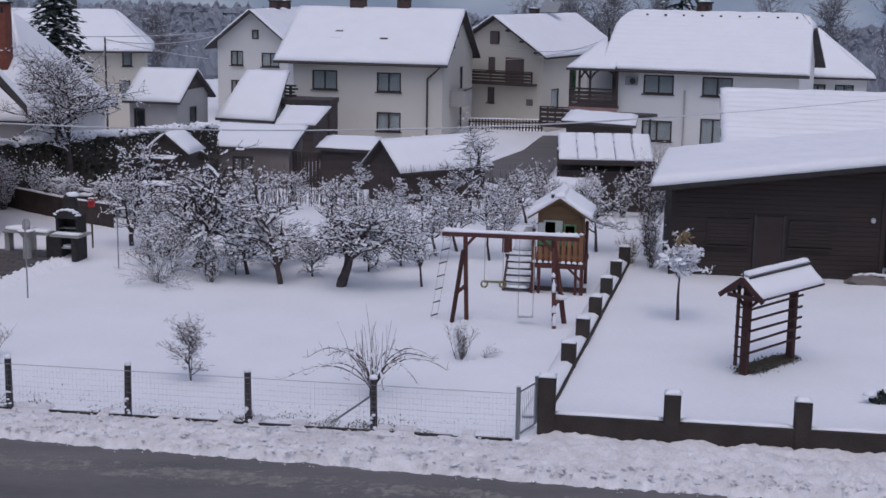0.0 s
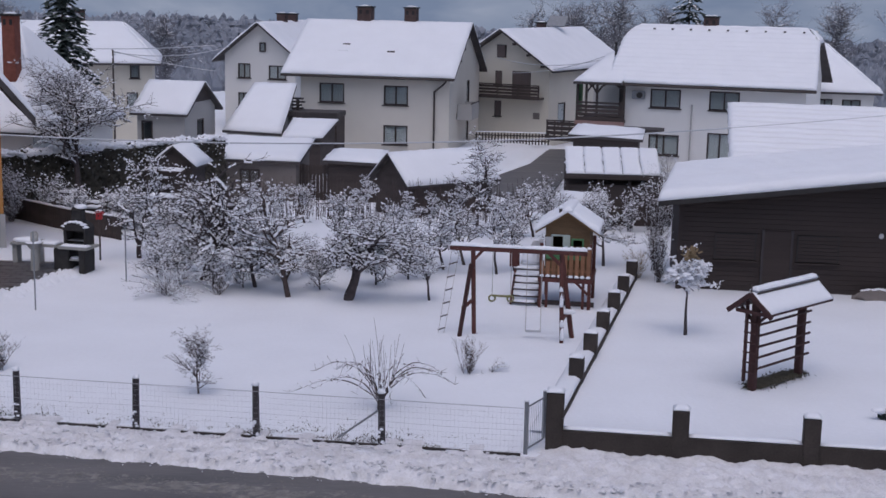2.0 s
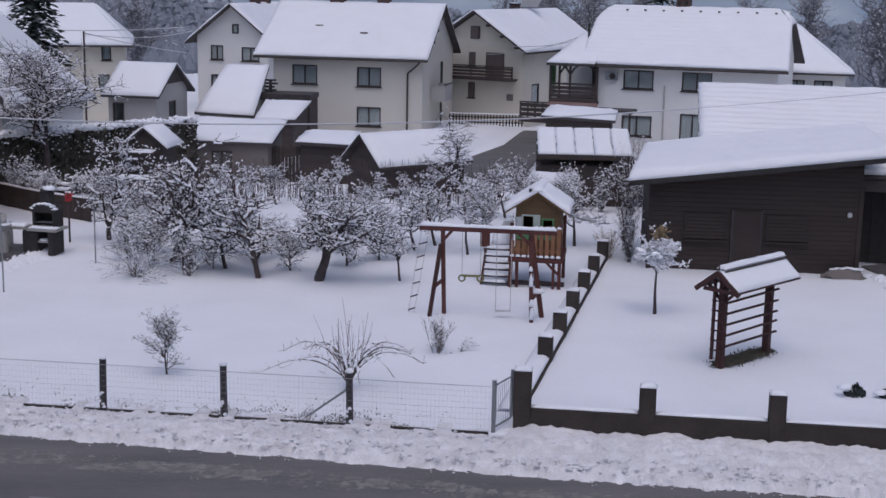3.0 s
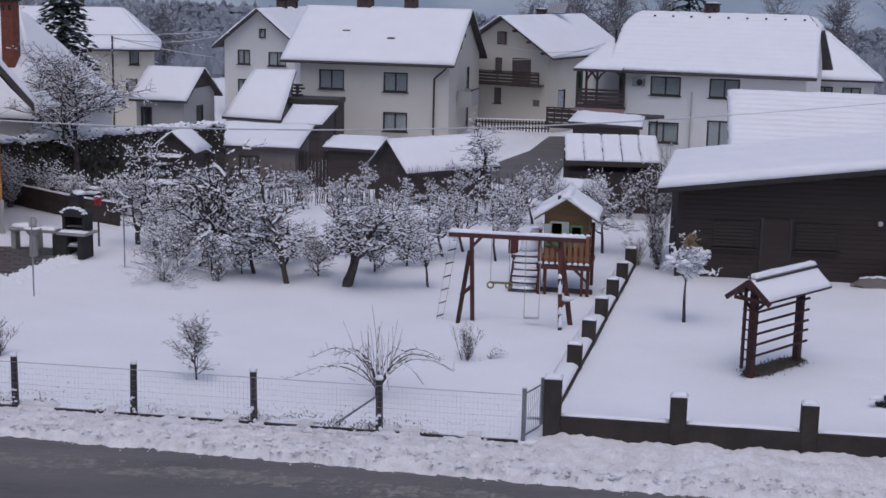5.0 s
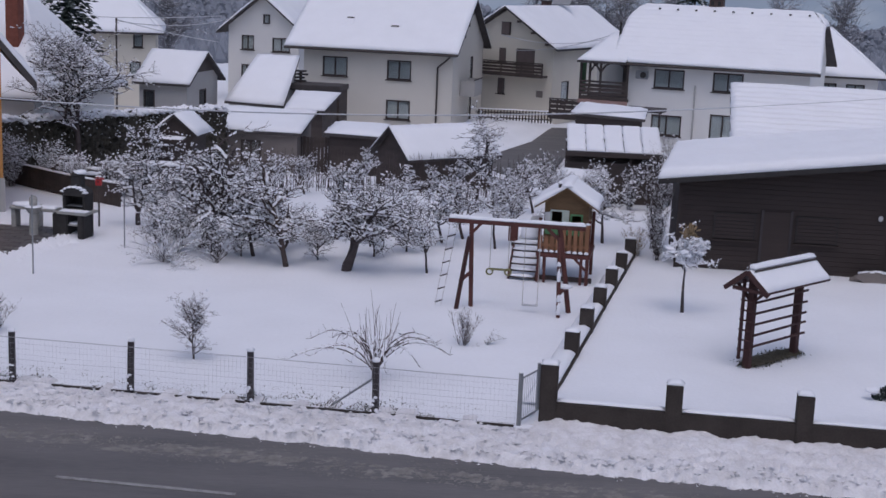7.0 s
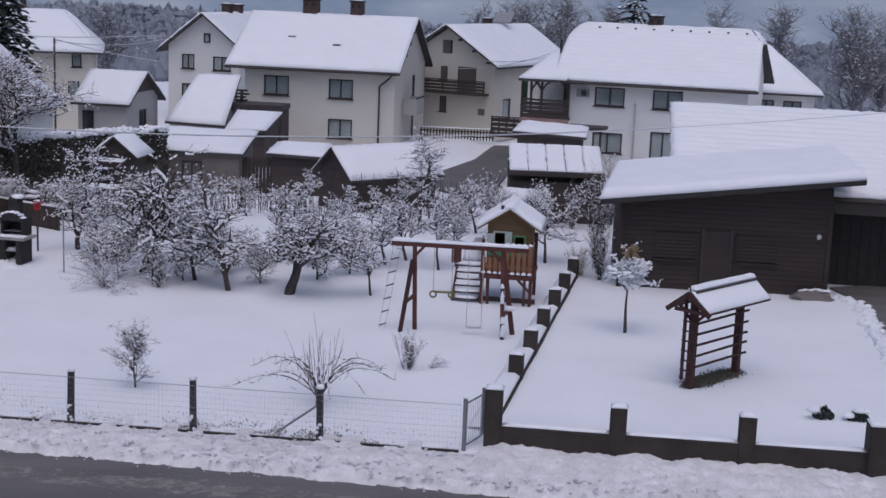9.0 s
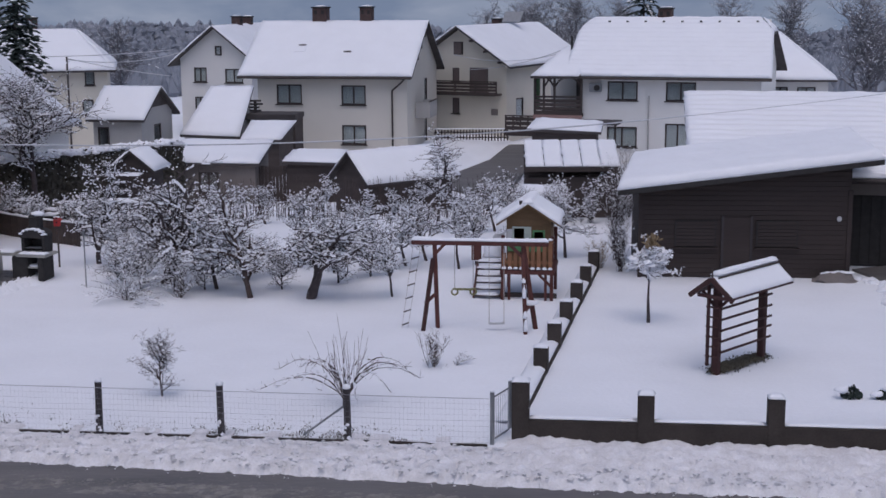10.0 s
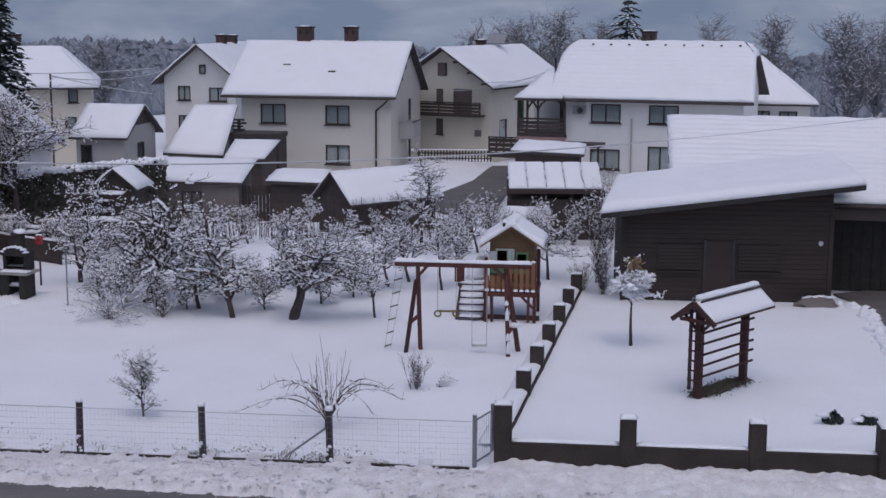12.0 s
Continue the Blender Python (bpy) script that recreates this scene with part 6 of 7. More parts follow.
def hedge():
    a, b = Vector((-20.5, 55.3, 0)), Vector((-11.15, 65.7, -0.6))
    rng = random.Random(8)
    d = b - a
    L = d.length
    h = thing("hedge", "tall dark clipped hedge with a snowy top", "hedge", Matrix.Translation(a) @ Matrix.Rotation(math.atan2(d.y, d.x), 4, "Z"))
    core = a_box((L / 2, 0, 0.75), (L, 1.0, 2.4))
    bmesh.ops.subdivide_edges(core, edges=core.edges, cuts=14, use_grid_fill=True)
    for v in core.verts:
        v.co += Vector((0, 1, 0.6)) * 0.2 * noise.noise(v.co * 1.3)
    part("hedge_core", core, HEDGE_LEAF, h)
    vs, fs = [], []
    for n in range(9000):
        x = rng.uniform(0, L)
        if rng.random() < 0.7:
            p = Vector((x, -0.5 - rng.random() * 0.12, rng.uniform(-0.6, 2.0)))
        else:
            p = Vector((x, rng.uniform(-0.5, 0.5), 1.95 + rng.random() * 0.15))
        s, k = rng.uniform(0.05, 0.11), len(vs)
        e = Euler((rng.uniform(0, 3), rng.uniform(0, 3), rng.uniform(0, 3))).to_matrix()
        vs += [p + e @ Vector(q) * s for q in ((-1, -0.6, 0), (1, -0.6, 0), (1.2, 0.6, 0.2), (-0.8, 0.6, 0.2))]
        fs.append((k, k + 1, k + 2, k + 3))
    raw_part("leaves", vs, fs, HEDGE_LEAF, h, kind="stuff")
    vs, fs = [], []
    for n in range(3000):
        x = rng.uniform(0, L)
        top = rng.random() < 0.93
        p = Vector((x, rng.uniform(-0.62, 0.5), 1.98 + rng.random() * 0.14 + 0.16 * noise.noise((x * 1.7, 3, 0)))) if top else Vector((x, -0.62, 2.0 - abs(rng.gauss(0, 0.5))))
        s, k = rng.uniform(0.07, 0.2) * (1 if top else 0.35), len(vs)
        for q in ((1, 0, 0), (-1, 0, 0), (0, 1, 0), (0, -1, 0), (0, 0, 0.6), (0, 0, -0.4)):
            vs.append(p + Vector(q) * s * rng.uniform(0.8, 1.3))
        fs += [(k + x_, k + y_, k + z_) for x_, y_, z_ in ((0, 2, 4), (2, 1, 4), (1, 3, 4), (3, 0, 4), (2, 0, 5), (1, 2, 5), (3, 1, 5), (0, 3, 5))]
    raw_part("snow", vs, fs, SNOW_ROOF, h, smooth=True, kind="stuff")


hedge()


# ---- patio corner ----
def terrace():
    """Wet pavers cleared of snow, each one laid by itself."""
    t = tagged(part("patio", prism(bmesh.new(), [(-17.5, 39.2, -0.08), (-13.3, 39.4, -0.08), (-12.82, 41.4, -0.08), (-12.3, 43.4, -0.08), (-12.25, 44.4, -0.08), (-17.5, 44.6, -0.08)], (0, 0, 0.12)), SOIL, None), "cleared wet brown paver patio", "patio", kind="structure")
    me = None
    for j in range(17):
        for i in range(11):
            x, y = -17.0 + i * 0.5 + (0.25 if j % 2 else 0), 39.7 + j * 0.28
            right = -12.95 + (y - 39.5) * 0.25
            if x > right - 0.25:
                continue
            ob = None
            if me is None:
                ob = part("paver", a_box((0, 0, 0), (0.48, 0.26, 0.06), 0.008), PAVER, t)
                me = ob.data
            else:
                ob = new("paver", me)
                ob.parent = t
            ob.location = (x, y, 0.04 + 0.004 * math.sin(i * 7 + j * 3))
    rng = random.Random(14)
    vs, fs = [], []
    for n in range(900):
        u = rng.random()
        off = rng.gauss(-0.02, 0.13)
        c = Vector((-13.05 + u * 1.1 + off, 39.3 + u * 4.4 - off * 0.3, -0.06))
        w, k = rng.uniform(0.14, 0.27), len(vs)
        for q in ((1, 0, 0), (0.5, 0.87, 0), (-0.5, 0.87, 0), (-1, 0, 0), (-0.5, -0.87, 0), (0.5, -0.87, 0), (0, 0, 0.7)):
            vs.append(c + Vector(q) * w * rng.uniform(0.75, 1.25))
        fs += [(k + i, k + (i + 1) % 6, k + 6) for i in range(6)]
    tagged(raw_part("snow_edge", vs, fs, SNOW, None, smooth=True), "shovelled lumps of snow along the patio", "snow bank", kind="stuff")


terrace()


def grill():
    g = thing("garden_grill", "stone garden grill with a sooty hood under snow", "grill", pose(-12.35, 43.2, 0, 0, 0, -14))
    part("pier", a_box((-0.03, 0.1, 0.38), (0.54, 0.7, 0.8), 0.03), SOOT, g)
    part("pier", a_box((0.70, 0.1, 0.38), (0.22, 0.7, 0.8), 0.03), SOOT, g)
    part("worktop", a_box((0.42, 0.08, 0.82), (1.05, 0.85, 0.09), 0.02), STONE, g)
    part("shelf", a_box((0.4, 0.1, 0.42), (0.5, 0.6, 0.06), 0.01), STONE, g)
    part("shelf_snow", snow_lump(bmesh.new(), (0.42, -0.02, 0.445), (0.4, 0.4, 0.10)), SNOW_ROOF, g, smooth=True)
    part("ledge", a_box((-0.62, 0.12, 0.80), (0.75, 0.5, 0.08), 0.02), STONE, g)
    vs, fs = snow_sheet([(-0.98, -0.1, 0.845), (-0.3, -0.1, 0.845), (-0.3, 0.36, 0.845), (-0.98, 0.36, 0.845)], 0.09, step=0.08, seed=1)
    raw_part("ledge_snow", vs, fs, SNOW_ROOF, g, smooth=True)
    vs, fs = snow_sheet([(0.0, -0.34, 0.868), (0.94, -0.34, 0.868), (0.94, -0.02, 0.868), (0.0, -0.02, 0.868)], 0.06, step=0.06, seed=2)
    raw_part("worktop_snow", vs, fs, SNOW_ROOF, g, smooth=True)
    # arched chamber: side cheeks, a back and a vaulted front
    for x in (0.03, 0.74):
        part("chamber_side", a_box((x, 0.2, 1.12), (0.10, 0.56, 0.52), 0.02), SOOT, g)
    part("chamber_back", a_box((0.385, 0.45, 1.12), (0.62, 0.08, 0.52), 0.01), SOOT, g)
    bm = bmesh.new()
    arch = [(-0.02, 1.36)] + [(0.385 - 0.405 * math.cos(k * math.pi / 10), 1.40 + 0.24 * math.sin(k * math.pi / 10)) for k in range(11)] + [(0.79, 1.36)]
    prism(bm, [(x, -0.12, z) for x, z in arch], (0, 0.62, 0))
    part("hood", bm, SOOT, g, "sooty rounded hood")
    part("flue", a_box((0.39, 0.2, 1.80), (0.36, 0.34, 0.44), 0.04), SOOT, g)
    part("flue_cowl", rod(bmesh.new(), (0.36, 0.2, 2.0), (0.36, 0.2, 2.10), 0.22, 0.14, 12), SOOT, g)
    part("flue_snow", snow_lump(bmesh.new(), (0.48, 0.22, 2.06), (0.44, 0.40, 0.20)), SNOW_ROOF, g, smooth=True)
    for k in range(7):
        t = (k + 1) * math.pi / 8
        part("hood_snow", snow_lump(bmesh.new(), (0.385 - 0.41 * math.cos(t), -0.03, 1.37 + 0.25 * math.sin(t)), (0.22, 0.24, 0.10), k), SNOW_ROOF, g, smooth=True)
    for k in range(4):
        part("grate_bar", rod(bmesh.new(), (0.08, 0.0 + k * 0.09, 1.02), (0.70, 0.0 + k * 0.09, 1.02), 0.012, n=5), METAL_GREY, g)
    # stone pedestal with a bowl and a round-topped stone
    l = thing("stone_lantern", "pale stone pedestal with a bowl and round top", "garden ornament", pose(-13.26, 42.9, 0))
    part("pedestal", rod(bmesh.new(), (0, 0, 0), (0, 0, 0.80), 0.15, 0.12, 14), STONE, l)
    part("bowl", rod(bmesh.new(), (0, 0, 0.78), (0, 0, 0.97), 0.16, 0.28, 18), STONE, l)
    part("bowl_snow", snow_lump(bmesh.new(), (0, 0, 0.96), (0.58, 0.58, 0.10)), SNOW_ROOF, l, smooth=True)
    bm = rod(bmesh.new(), (0, 0, 1.0), (0, 0, 1.22), 0.12, 0.13, 14)
    bmesh.ops.create_uvsphere(bm, u_segments=14, v_segments=8, radius=0.13, matrix=pose(0, 0, 1.22))
    part("finial", bm, STONE, l, smooth=True)
    # snow-topped bench top between lantern and grill
    b = thing("garden_table", "low stone table buried in snow beside the grill", "table", pose(-13.9, 44.3, 0))
    part("tabletop", a_box((0, 0, 0.72), (1.0, 0.7, 0.08), 0.02), STONE, b)
    part("snow", snow_lump(bmesh.new(), (0, 0, 0.755), (1.0, 0.7, 0.22)), SNOW_ROOF, b, smooth=True)
    for x in (-0.38, 0.38):
        part("leg", a_box((x, 0, 0.34), (0.16, 0.5, 0.7), 0.02), STONE, b)


grill()


def line_pole(at, h, r=0.022):
    p = thing("line_pole", "thin grey metal pole standing in the snow", "pole", pose(at[0], at[1], 0), "clothes line poles")
    part("shaft", rod(bmesh.new(), (0, 0, -0.1), (0, 0, h), r, n=8), METAL_GREY, p)
    part("cap", rod(bmesh.new(), (0, 0, h), (0, 0, h + 0.03), r * 1.6, n=8), METAL_GREY, p)


line_pole((-11.68, 37.65), 2.25)
line_pole((-10.04, 41.7), 1.75)


def bird_house():
    b = thing("bird_house", "small red bird house on a dark pole", "bird house", pose(-11.70, 45.05, 0))
    part("pole", rod(bmesh.new(), (0, 0, -0.1), (0, 0, 1.42), 0.032, n=8), WOOD_DARK, b)
    part("box", a_box((0, 0, 1.52), (0.20, 0.17, 0.22), 0.01), RED_PAINT, b)
    for s in (-1, 1):
        part("roof", prism(bmesh.new(), [(s * 0.15, -0.12, 1.60), (0, -0.12, 1.71), (0, 0.12, 1.71), (s * 0.15, 0.12, 1.60)], (0, 0, 0.02)), RED_PAINT, b)
    part("entrance", rod(bmesh.new(), (0, -0.092, 1.54), (0, -0.086, 1.54), 0.03, n=12), SOOT, b)
    part("snow", snow_lump(bmesh.new(), (0, 0, 1.69), (0.24, 0.22, 0.08)), SNOW_ROOF, b, smooth=True)


bird_house()


def low_fence(pts, h, label, gap=0.16, mat=WOOD_DARK, w=0.13, lift=0.0):
    f = thing("board_fence", label, "fence")
    for a, b in zip(pts, pts[1:]):
        a, b = Vector((*a, level(*a) + lift)), Vector((*b, level(*b) + lift))
        d = b - a
        n = int(d.length / gap)
        m = Matrix.Rotation(math.atan2(d.y, d.x), 4, "Z")
        for k in range(n):
            p = a + d * (k + 0.5) / n
            part("picket", a_box(p + Vector((0, 0, h / 2)), (w, 0.03, h + 0.03 * math.sin(k * 2.3)), 0, m), mat, f)
        for z in (0.3, 0.75):
            part("rail", a_box((a + b) / 2 + Vector((0, 0, h * z)) - (m @ Vector((0, -0.04, 0))), (d.length, 0.05, 0.08), 0, m), mat, f)
        nn = Vector((-d.y, d.x, 0)).normalized() * 0.06
        vs, fs = snow_sheet([a + Vector((0, 0, h)) - nn, b + Vector((0, 0, h)) - nn, b + Vector((0, 0, h)) + nn, a + Vector((0, 0, h)) + nn], 0.07, step=0.15, seed=a.x)
        raw_part("snow", vs, fs, SNOW_ROOF, f, smooth=True)


low_fence([(-18.2, 55.3), (-15.2, 51.65), (-13.9, 50.3), (-11.9, 48.9)], 0.85, "low dark board fence behind the grill", 0.145)


def snowy_pile():
    """Logs and boards heaped beyond the fence, under thick snow."""
    rng = random.Random(18)
    t = thing("wood_pile", "heap of logs and boards under thick snow", "wood pile", pose(-13.9, 52.6, 0))
    for k in range(16):
        x, y = rng.uniform(-1.5, 1.5), rng.uniform(-0.6, 1.6)
        z = 0.25 + 0.3 * max(0, y) + rng.uniform(0, 0.25)
        a = rng.uniform(-0.25, 0.25)
        log = part("log", rod(bmesh.new(), (x - 0.6, y - a, z), (x + 0.6, y + a, z + rng.uniform(-0.1, 0.1)), 0.11, n=9), WOOD_DARK, t)
        part("log_snow", snow_lump(bmesh.new(), (x + rng.uniform(-0.2, 0.2), y, z + 0.06), (1.0, 0.34, 0.2), k), SNOW_ROOF, log, smooth=True)
    for x in (-1.4, 0.0, 1.4):
        part("bearer", a_box((x, 0.5, 0.08), (0.14, 2.6, 0.2), 0.01), WOOD_DARK, t)


snowy_pile()
low_fence([(1.9, 92.3), (7.0, 92.0)], 0.78, "low dark picket fence with snowy rail", 0.21, FRAME_BROWN, 0.09, 0.42)


def cold_frame():
    """The slanting row of snow-covered glazed frames on a dark timber stand."""
    c = thing("cold_frame", "slanting row of snow-covered panels on a timber stand", "panel rack", pose(6.95, 56.4, -0.3, 0, 0, -3))
    w, z0, z1 = 3.95, 2.18, 3.0
    for x in (-1.9, -0.6, 0.7, 1.9):
        part("post", a_box((x, -0.3, 1.0), (0.12, 0.12, 2.2), 0.01), WOOD_DARK, c)
        part("post", a_box((x, 1.9, 1.35), (0.12, 0.12, 2.9), 0.01), WOOD_DARK, c)
    part("front_beam", a_box((0, -0.45, 2.05), (w + 0.1, 0.14, 0.16), 0.01), WOOD_DARK, c)
    part("back_wall", a_box((0, 1.2, 1.1), (w, 0.1, 2.1), 0.01), WOOD_DARK, c)
    part("front_wall", a_box((0, -0.2, 0.85), (w - 0.2, 0.08, 1.7), 0.01), WOOD_DARK, c)
    for k in range(5):
        x0 = -w / 2 + k * w / 5
        cs = [(x0 + 0.01, -0.5, z0), (x0 + w / 5 - 0.01, -0.5, z0), (x0 + w / 5 - 0.01, 2.0, z1), (x0 + 0.01, 2.0, z1)]
        q = part("panel", prism(bmesh.new(), cs, (0, 0, -0.07)), ROOF_EDGE, c)
        snow_part(q, cs, 0.09, "panel_snow", step=0.07, seed=k, lip=0.10)
    b = thing("compost_box", "low box topped with a thick slab of snow", "box", pose(5.6, 54.2, -0.25, 0, 0, -4))
    part("body", a_box((0, 0.3, 0.5), (1.7, 0.9, 1.3), 0.02), WOOD_DARK, b)
    snow_part(b, [(-0.94, -0.25, 1.16), (0.94, -0.25, 1.16), (0.94, 0.9, 1.36), (-0.94, 0.9, 1.36)], 0.22, "snow", step=0.1, seed=2)


cold_frame()


# ---- lawn corner and overhead lines ----
def board_pile(a, b, label):
    """Boards stacked on bearers, under a strip of snow."""
    a, b = Vector(a), Vector(b)
    d = b - a
    z0 = level(a.x, a.y)
    t = thing("board_pile", label, "wood pile", Matrix.Translation((a.x, a.y, 0)) @ Matrix.Rotation(math.atan2(d.y, d.x), 4, "Z"), "board piles by the hut")
    L, top = Vector((d.x, d.y, 0)).length, a.z - 0.1
    for x in (0.2, L - 0.2):
        part("bearer", a_box((x, 0.2, (z0 + top - 0.24) / 2), (0.10, 0.4, top - 0.24 - z0 + 0.04), 0.01), WOOD_DARK, t)
    for k in range(2):
        part("board", a_box((L / 2 + 0.05 * math.sin(k * 5), 0.2 + 0.02 * math.sin(k * 3), top - 0.06 - k * 0.13), (L, 0.5, 0.11), 0.008), WOOD_DARK, t)
    snow_part(t, [(0, -0.06, top), (L, -0.06, top), (L, 0.46, top + 0.02), (0, 0.46, top + 0.02)], 0.12, "snow", step=0.12, seed=L)


gap = thing("board_fence", "dark board fence between the low sheds", "fence", pose(-7.4, 66.9, 0))
for k in range(9):
    part("board", a_box((0.09 + k * 0.18, 0.01 * (k % 2), -0.28 + 0.02 * math.sin(k * 2.1)), (0.165, 0.03, 1.9), 0.004), WOOD_DARK, gap)
for z in (-0.8, 0.3):
    part("rail", a_box((0.8, 0.05, z), (1.6, 0.05, 0.1), 0.005), WOOD_DARK, gap)
board_pile((-12.2, 52.6, 1.15), (-9.75, 52.4, 1.08), "dark boards stacked under snow before the garden hut")
board_pile((-9.7, 51.6, 1.0), (-8.2, 51.6, 0.96), "short stack of dark boards under snow")


def lawn_bits():
    s = thing("boulder", "flat grey boulder half under snow by the shed", "boulder", pose(13.45, 41.2, 0.03) @ Matrix.Scale(0.8, 4))
    bm = bmesh.new()
    got = bmesh.ops.create_icosphere(bm, subdivisions=3, radius=0.5)
    for v in got["verts"]:
        v.co = Vector((v.co.x * 1.7, v.co.y * 0.7, v.co.z * 0.75)) * (1 + 0.4 * noise.noise(v.co * 2.6) + 0.3 * noise.noise(v.co * 7))
    part("stone", bm, RENDER_BROWN, s)
    for k in range(7):
        part("snow", snow_lump(bmesh.new(), (-0.55 + k * 0.18, 0.05 * math.sin(k * 2.3), 0.30 + 0.05 * math.sin(k * 0.5)), (0.30, 0.24, 0.12), k), SNOW_ROOF, s, smooth=True)
    rng = random.Random(6)
    for x, y, w in ((9.9, 28.95, 0.23), (10.65, 28.85, 0.24)):
        t = thing("low_shrub", "low evergreen shrub poking out of the snow", "shrub", pose(x, y, 0), "low evergreen shrubs")
        vs, fs = [], []
        for n in range(260):
            a, r = rng.uniform(0, 6.28), w * math.sqrt(rng.random())
            p = Vector((math.cos(a) * r, math.sin(a) * r * 0.7, 0.02 + 0.22 * (1 - r / w) + rng.uniform(-0.03, 0.05)))
            e, k, q = Euler((rng.uniform(0, 3), rng.uniform(0, 3), rng.uniform(0, 6))).to_matrix(), len(vs), rng.uniform(0.03, 0.07)
            vs += [p + e @ Vector(c) * q for c in ((-1, -0.4, 0), (1, -0.4, 0), (1, 0.4, 0.2), (-1, 0.4, 0.2))]
            fs.append((k, k + 1, k + 2, k + 3))
        raw_part("foliage", vs, fs, NEEDLES, t, kind="stuff")
        for k in range(3):
            part("snow", snow_lump(bmesh.new(), (rng.uniform(-0.3, 0.3), rng.uniform(-0.1, 0.2), 0.09 + 0.05 * k), (0.32, 0.26, 0.15), k + x), SNOW_ROOF, t, smooth=True)
    t = thing("tree_stump", "dark gnarled pruned tree with snow on its stubs", "tree", pose(-13.85, 38.6, 0))
    bm = rod(bmesh.new(), (0, 0, -0.1), (0.08, 0, 0.75), 0.24, 0.16, 10)
    rod(bm, (0.06, 0, 0.6), (0.42, -0.05, 1.25), 0.10, 0.06, 8)
    rod(bm, (0.06, 0, 0.65), (-0.3, 0.05, 1.45), 0.11, 0.06, 8)
    rod(bm, (0.1, 0, 0.5), (0.75, 0.1, 0.82), 0.05, 0.02, 7)
    part("trunk", bm, BARK, t)
    for x, y, z in ((0.42, -0.05, 1.22), (-0.3, 0.05, 1.42), (0.12, 0, 0.72), (0.6, 0.06, 0.75), (0.2, -0.02, 0.95)):
        part("snow", snow_lump(bmesh.new(), (x, y, z), (0.3, 0.26, 0.2), x), SNOW_ROOF, t, smooth=True)


lawn_bits()


def cable(name, label, a, b, sag, r, mat, n=40):
    """A hanging wire from a to b."""
    a, b = Vector(a), Vector(b)
    cu = bpy.data.curves.new(name, "CURVE")
    cu.dimensions, cu.bevel_depth, cu.bevel_resolution = "3D", r, 1
    sp = cu.splines.new("POLY")
    sp.points.add(n)
    for i in range(n + 1):
        t = i / n
        p = a.lerp(b, t) - Vector((0, 0, 4 * sag * t * (1 - t)))
        sp.points[i].co = (*p, 1)
    ob = new(name, cu)
    cu.materials.append(mat)
    return tagged(ob, label, "cable", "overhead lines")


cable("overhead_cable", "sagging overhead cable thick with snow", (-26.0, 45.0, 4.95), (9.4, 45.0, 4.92), 0.85, 0.026, CABLE)
cable("overhead_cable", "thin overhead cable rising past the barn", (9.4, 45.0, 4.92), (26.0, 45.0, 7.0), 0.15, 0.013, CABLE)
cable("overhead_cable", "thin service cable from the roof pole", (-21.6, 88.0, 5.12), (-16.3, 95.3, 3.55), 0.12, 0.03, CABLE)
cable("overhead_cable", "thin service cable to the gabled house", (-23.5, 86.5, 5.3), (-16.9, 100.0, 5.17), 0.12, 0.03, CABLE)
cable("overhead_cable", "thin service cable to the gabled house", (-21.6, 88.0, 5.05), (-16.5, 103.0, 4.95), 0.45, 0.03, CABLE)
roof_pole = thing("service_pole", "short dark service pole carrying the cables", "pole", pose(-21.62, 88.0, -1.25))
part("shaft", rod(bmesh.new(), (0, 0, 0), (0, 0, 6.45), 0.07, 0.06, 8), WOOD_DARK, roof_pole)
for z in (6.15, 6.32):
    part("insulator", rod(bmesh.new(), (0.05, 0, z), (0.16, 0, z), 0.035, n=8), WHITE_PLASTIC, roof_pole)
cable("overhead_cable", "thin service cable to the cream house", (10.3, 88.0, 5.3), (3.4, 94.4, 4.9), 0.5, 0.022, CABLE)
cable("overhead_cable", "thin service cable to the cream house", (10.3, 88.0, 5.5), (4.4, 94.0, 3.9), 0.3, 0.022, CABLE)


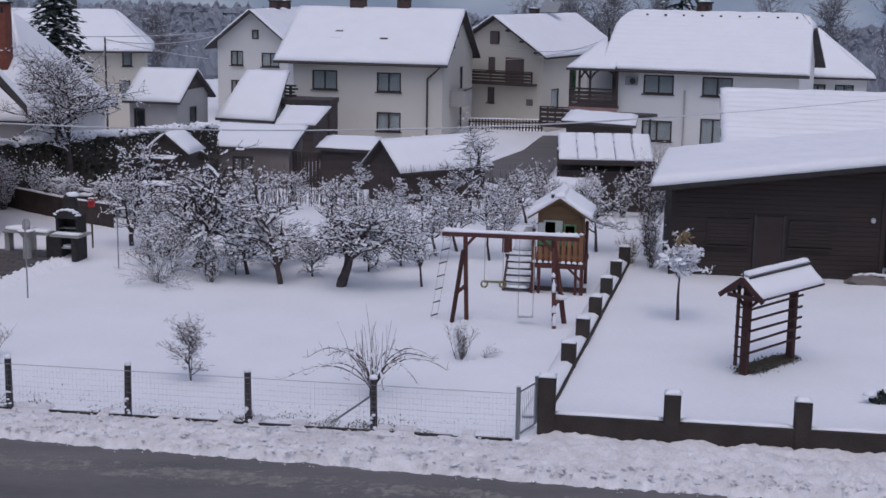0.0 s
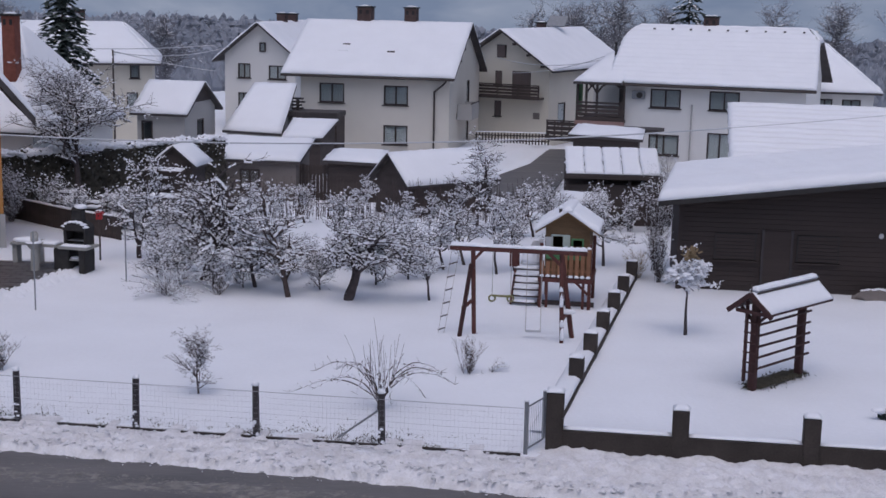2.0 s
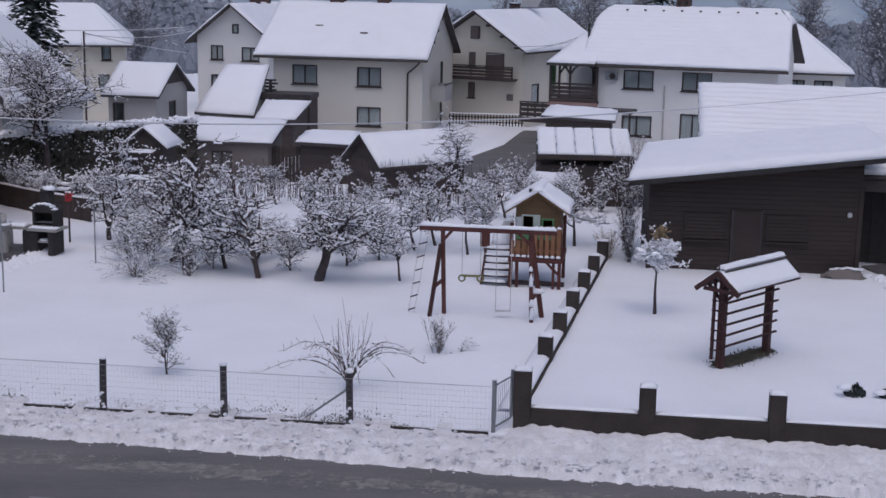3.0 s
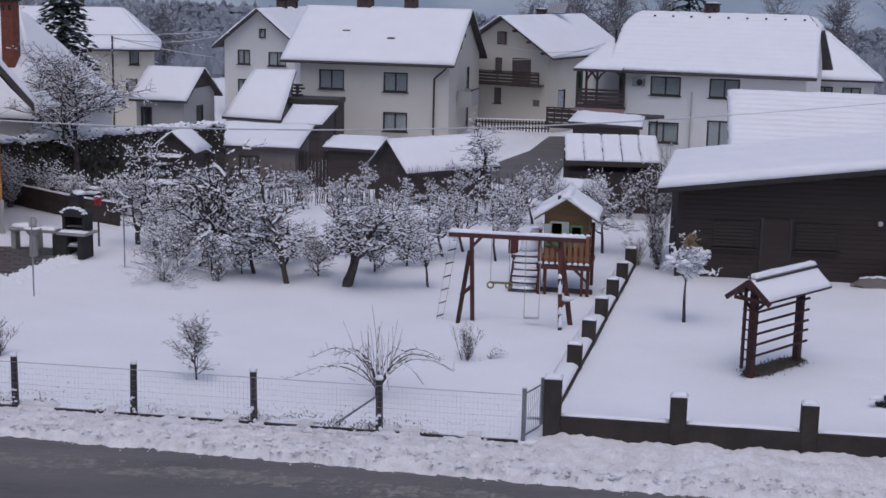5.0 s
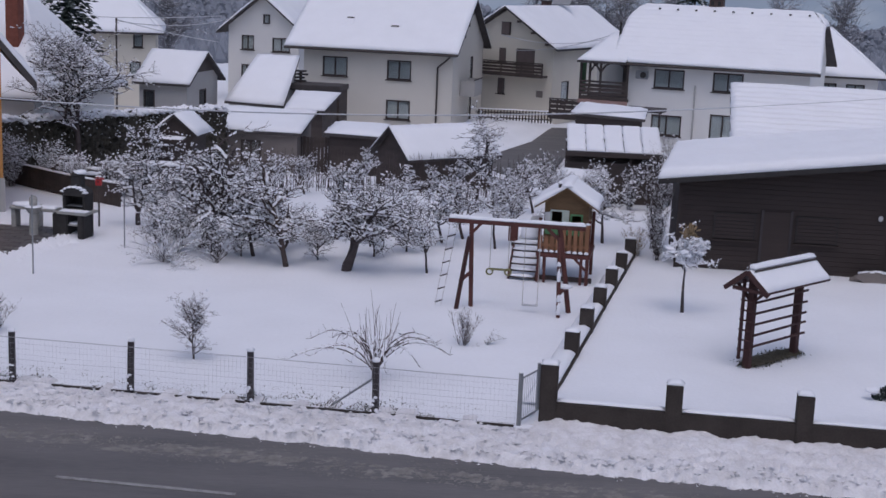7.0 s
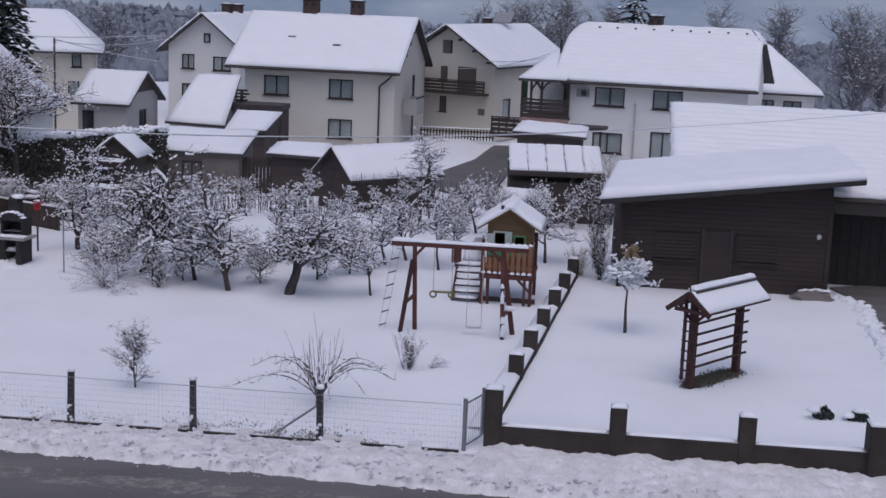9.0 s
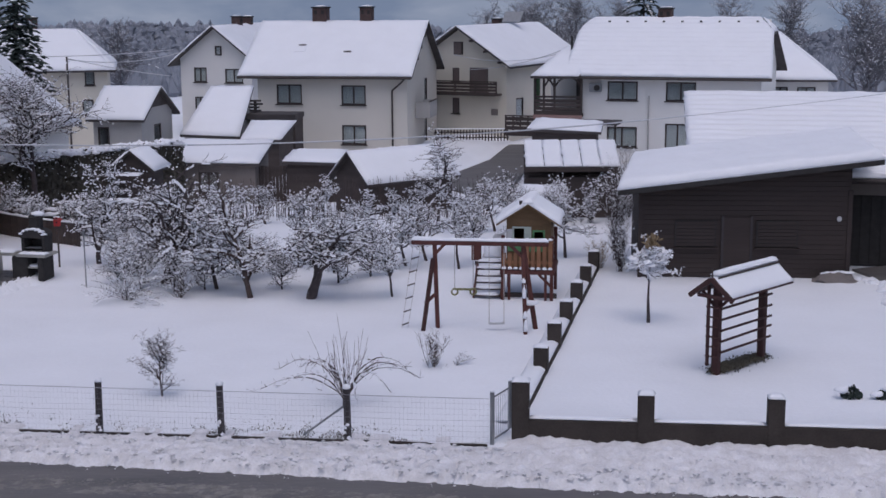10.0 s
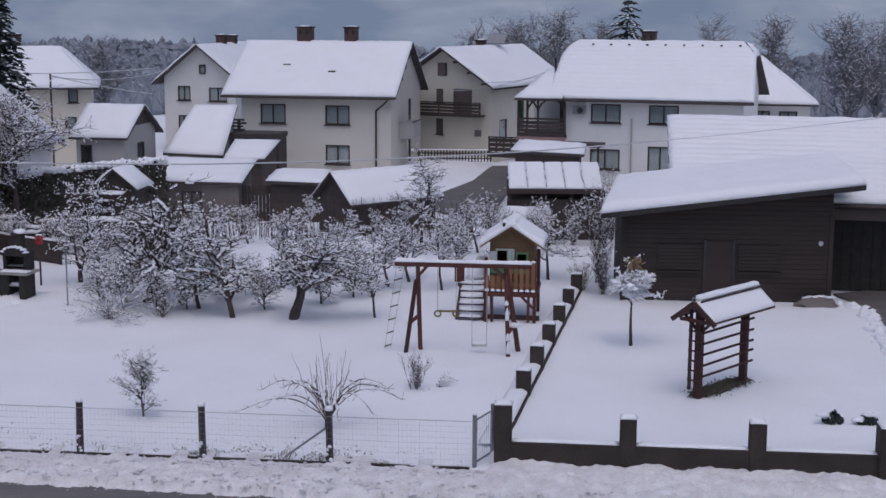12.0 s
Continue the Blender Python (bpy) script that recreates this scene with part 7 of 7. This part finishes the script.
def grass_tufts():
    """Short wet blades where the snow is thin: inside the street fence and under the hay rack."""
    rng = random.Random(21)
    vs, fs = [], []
    for n in range(7900):
        if n < 6000:
            u, v = rng.uniform(-8, 10.5), abs(rng.gauss(0.1, 0.42)) + 0.05
            if noise.noise((u * 0.9, v * 1.2, 5)) + 0.6 * noise.noise((u * 3, v * 3, 1)) < 0.02:
                continue
            p, hgt = along(u, v, 0.0), rng.uniform(0.015, 0.06)
        else:
            a, q, w = radians(44), rng.uniform(-1.0, 1.15), rng.gauss(0, 0.17)
            p, hgt = Vector((8.0 + q * math.cos(a) - w * math.sin(a), 31.8 + q * math.sin(a) + w * math.cos(a), 0.03)), rng.uniform(0.03, 0.075)
        k, a = len(vs), rng.uniform(0, 6.283)
        d = Vector((math.cos(a), math.sin(a), 0)) * 0.012
        tip = p + Vector((rng.gauss(0, 0.03), rng.gauss(0, 0.03), hgt))
        vs += [p - d, p + d, tip]
        fs.append((k, k + 1, k + 2))
    tagged(raw_part("grass_tufts", vs, fs, SOIL, None), "wet grass blades poking through thin snow", "grass", kind="stuff")


grass_tufts()


def driveway_rim():
    """Shovelled snow heaped along the edge of the driveway."""
    rng = random.Random(33)
    pts = [Vector(p) for p in ((13.9, 42.0, 0), (14.6, 41.4, 0), (14.8, 40.3, 0), (14.2, 37.4, 0), (13.5, 34.2, 0), (13.2, 32.0, 0), (13.6, 29.4, 0))]
    bm = bmesh.new()
    for a, b in zip(pts, pts[1:]):
        for n in range(int((b - a).length * 30)):
            c = a.lerp(b, rng.random()) + Vector((rng.gauss(-0.12, 0.13), rng.gauss(0, 0.1), rng.uniform(-0.03, 0.03)))
            w = rng.uniform(0.10, 0.30)
            got = bmesh.ops.create_icosphere(bm, subdivisions=1, radius=0.5, matrix=pose(c.x, c.y, c.z) @ Matrix.Diagonal((w * 1.2, w, w * 0.7, 1)))
            for v in got["verts"]:
                v.co += Vector((1, 1, 0.6)) * 0.05 * noise.noise(v.co * 5)
    tagged(part("snow_rim", bm, SNOW, None, smooth=True), "shovelled snow heaped along the driveway", "snow bank", kind="stuff")


driveway_rim()
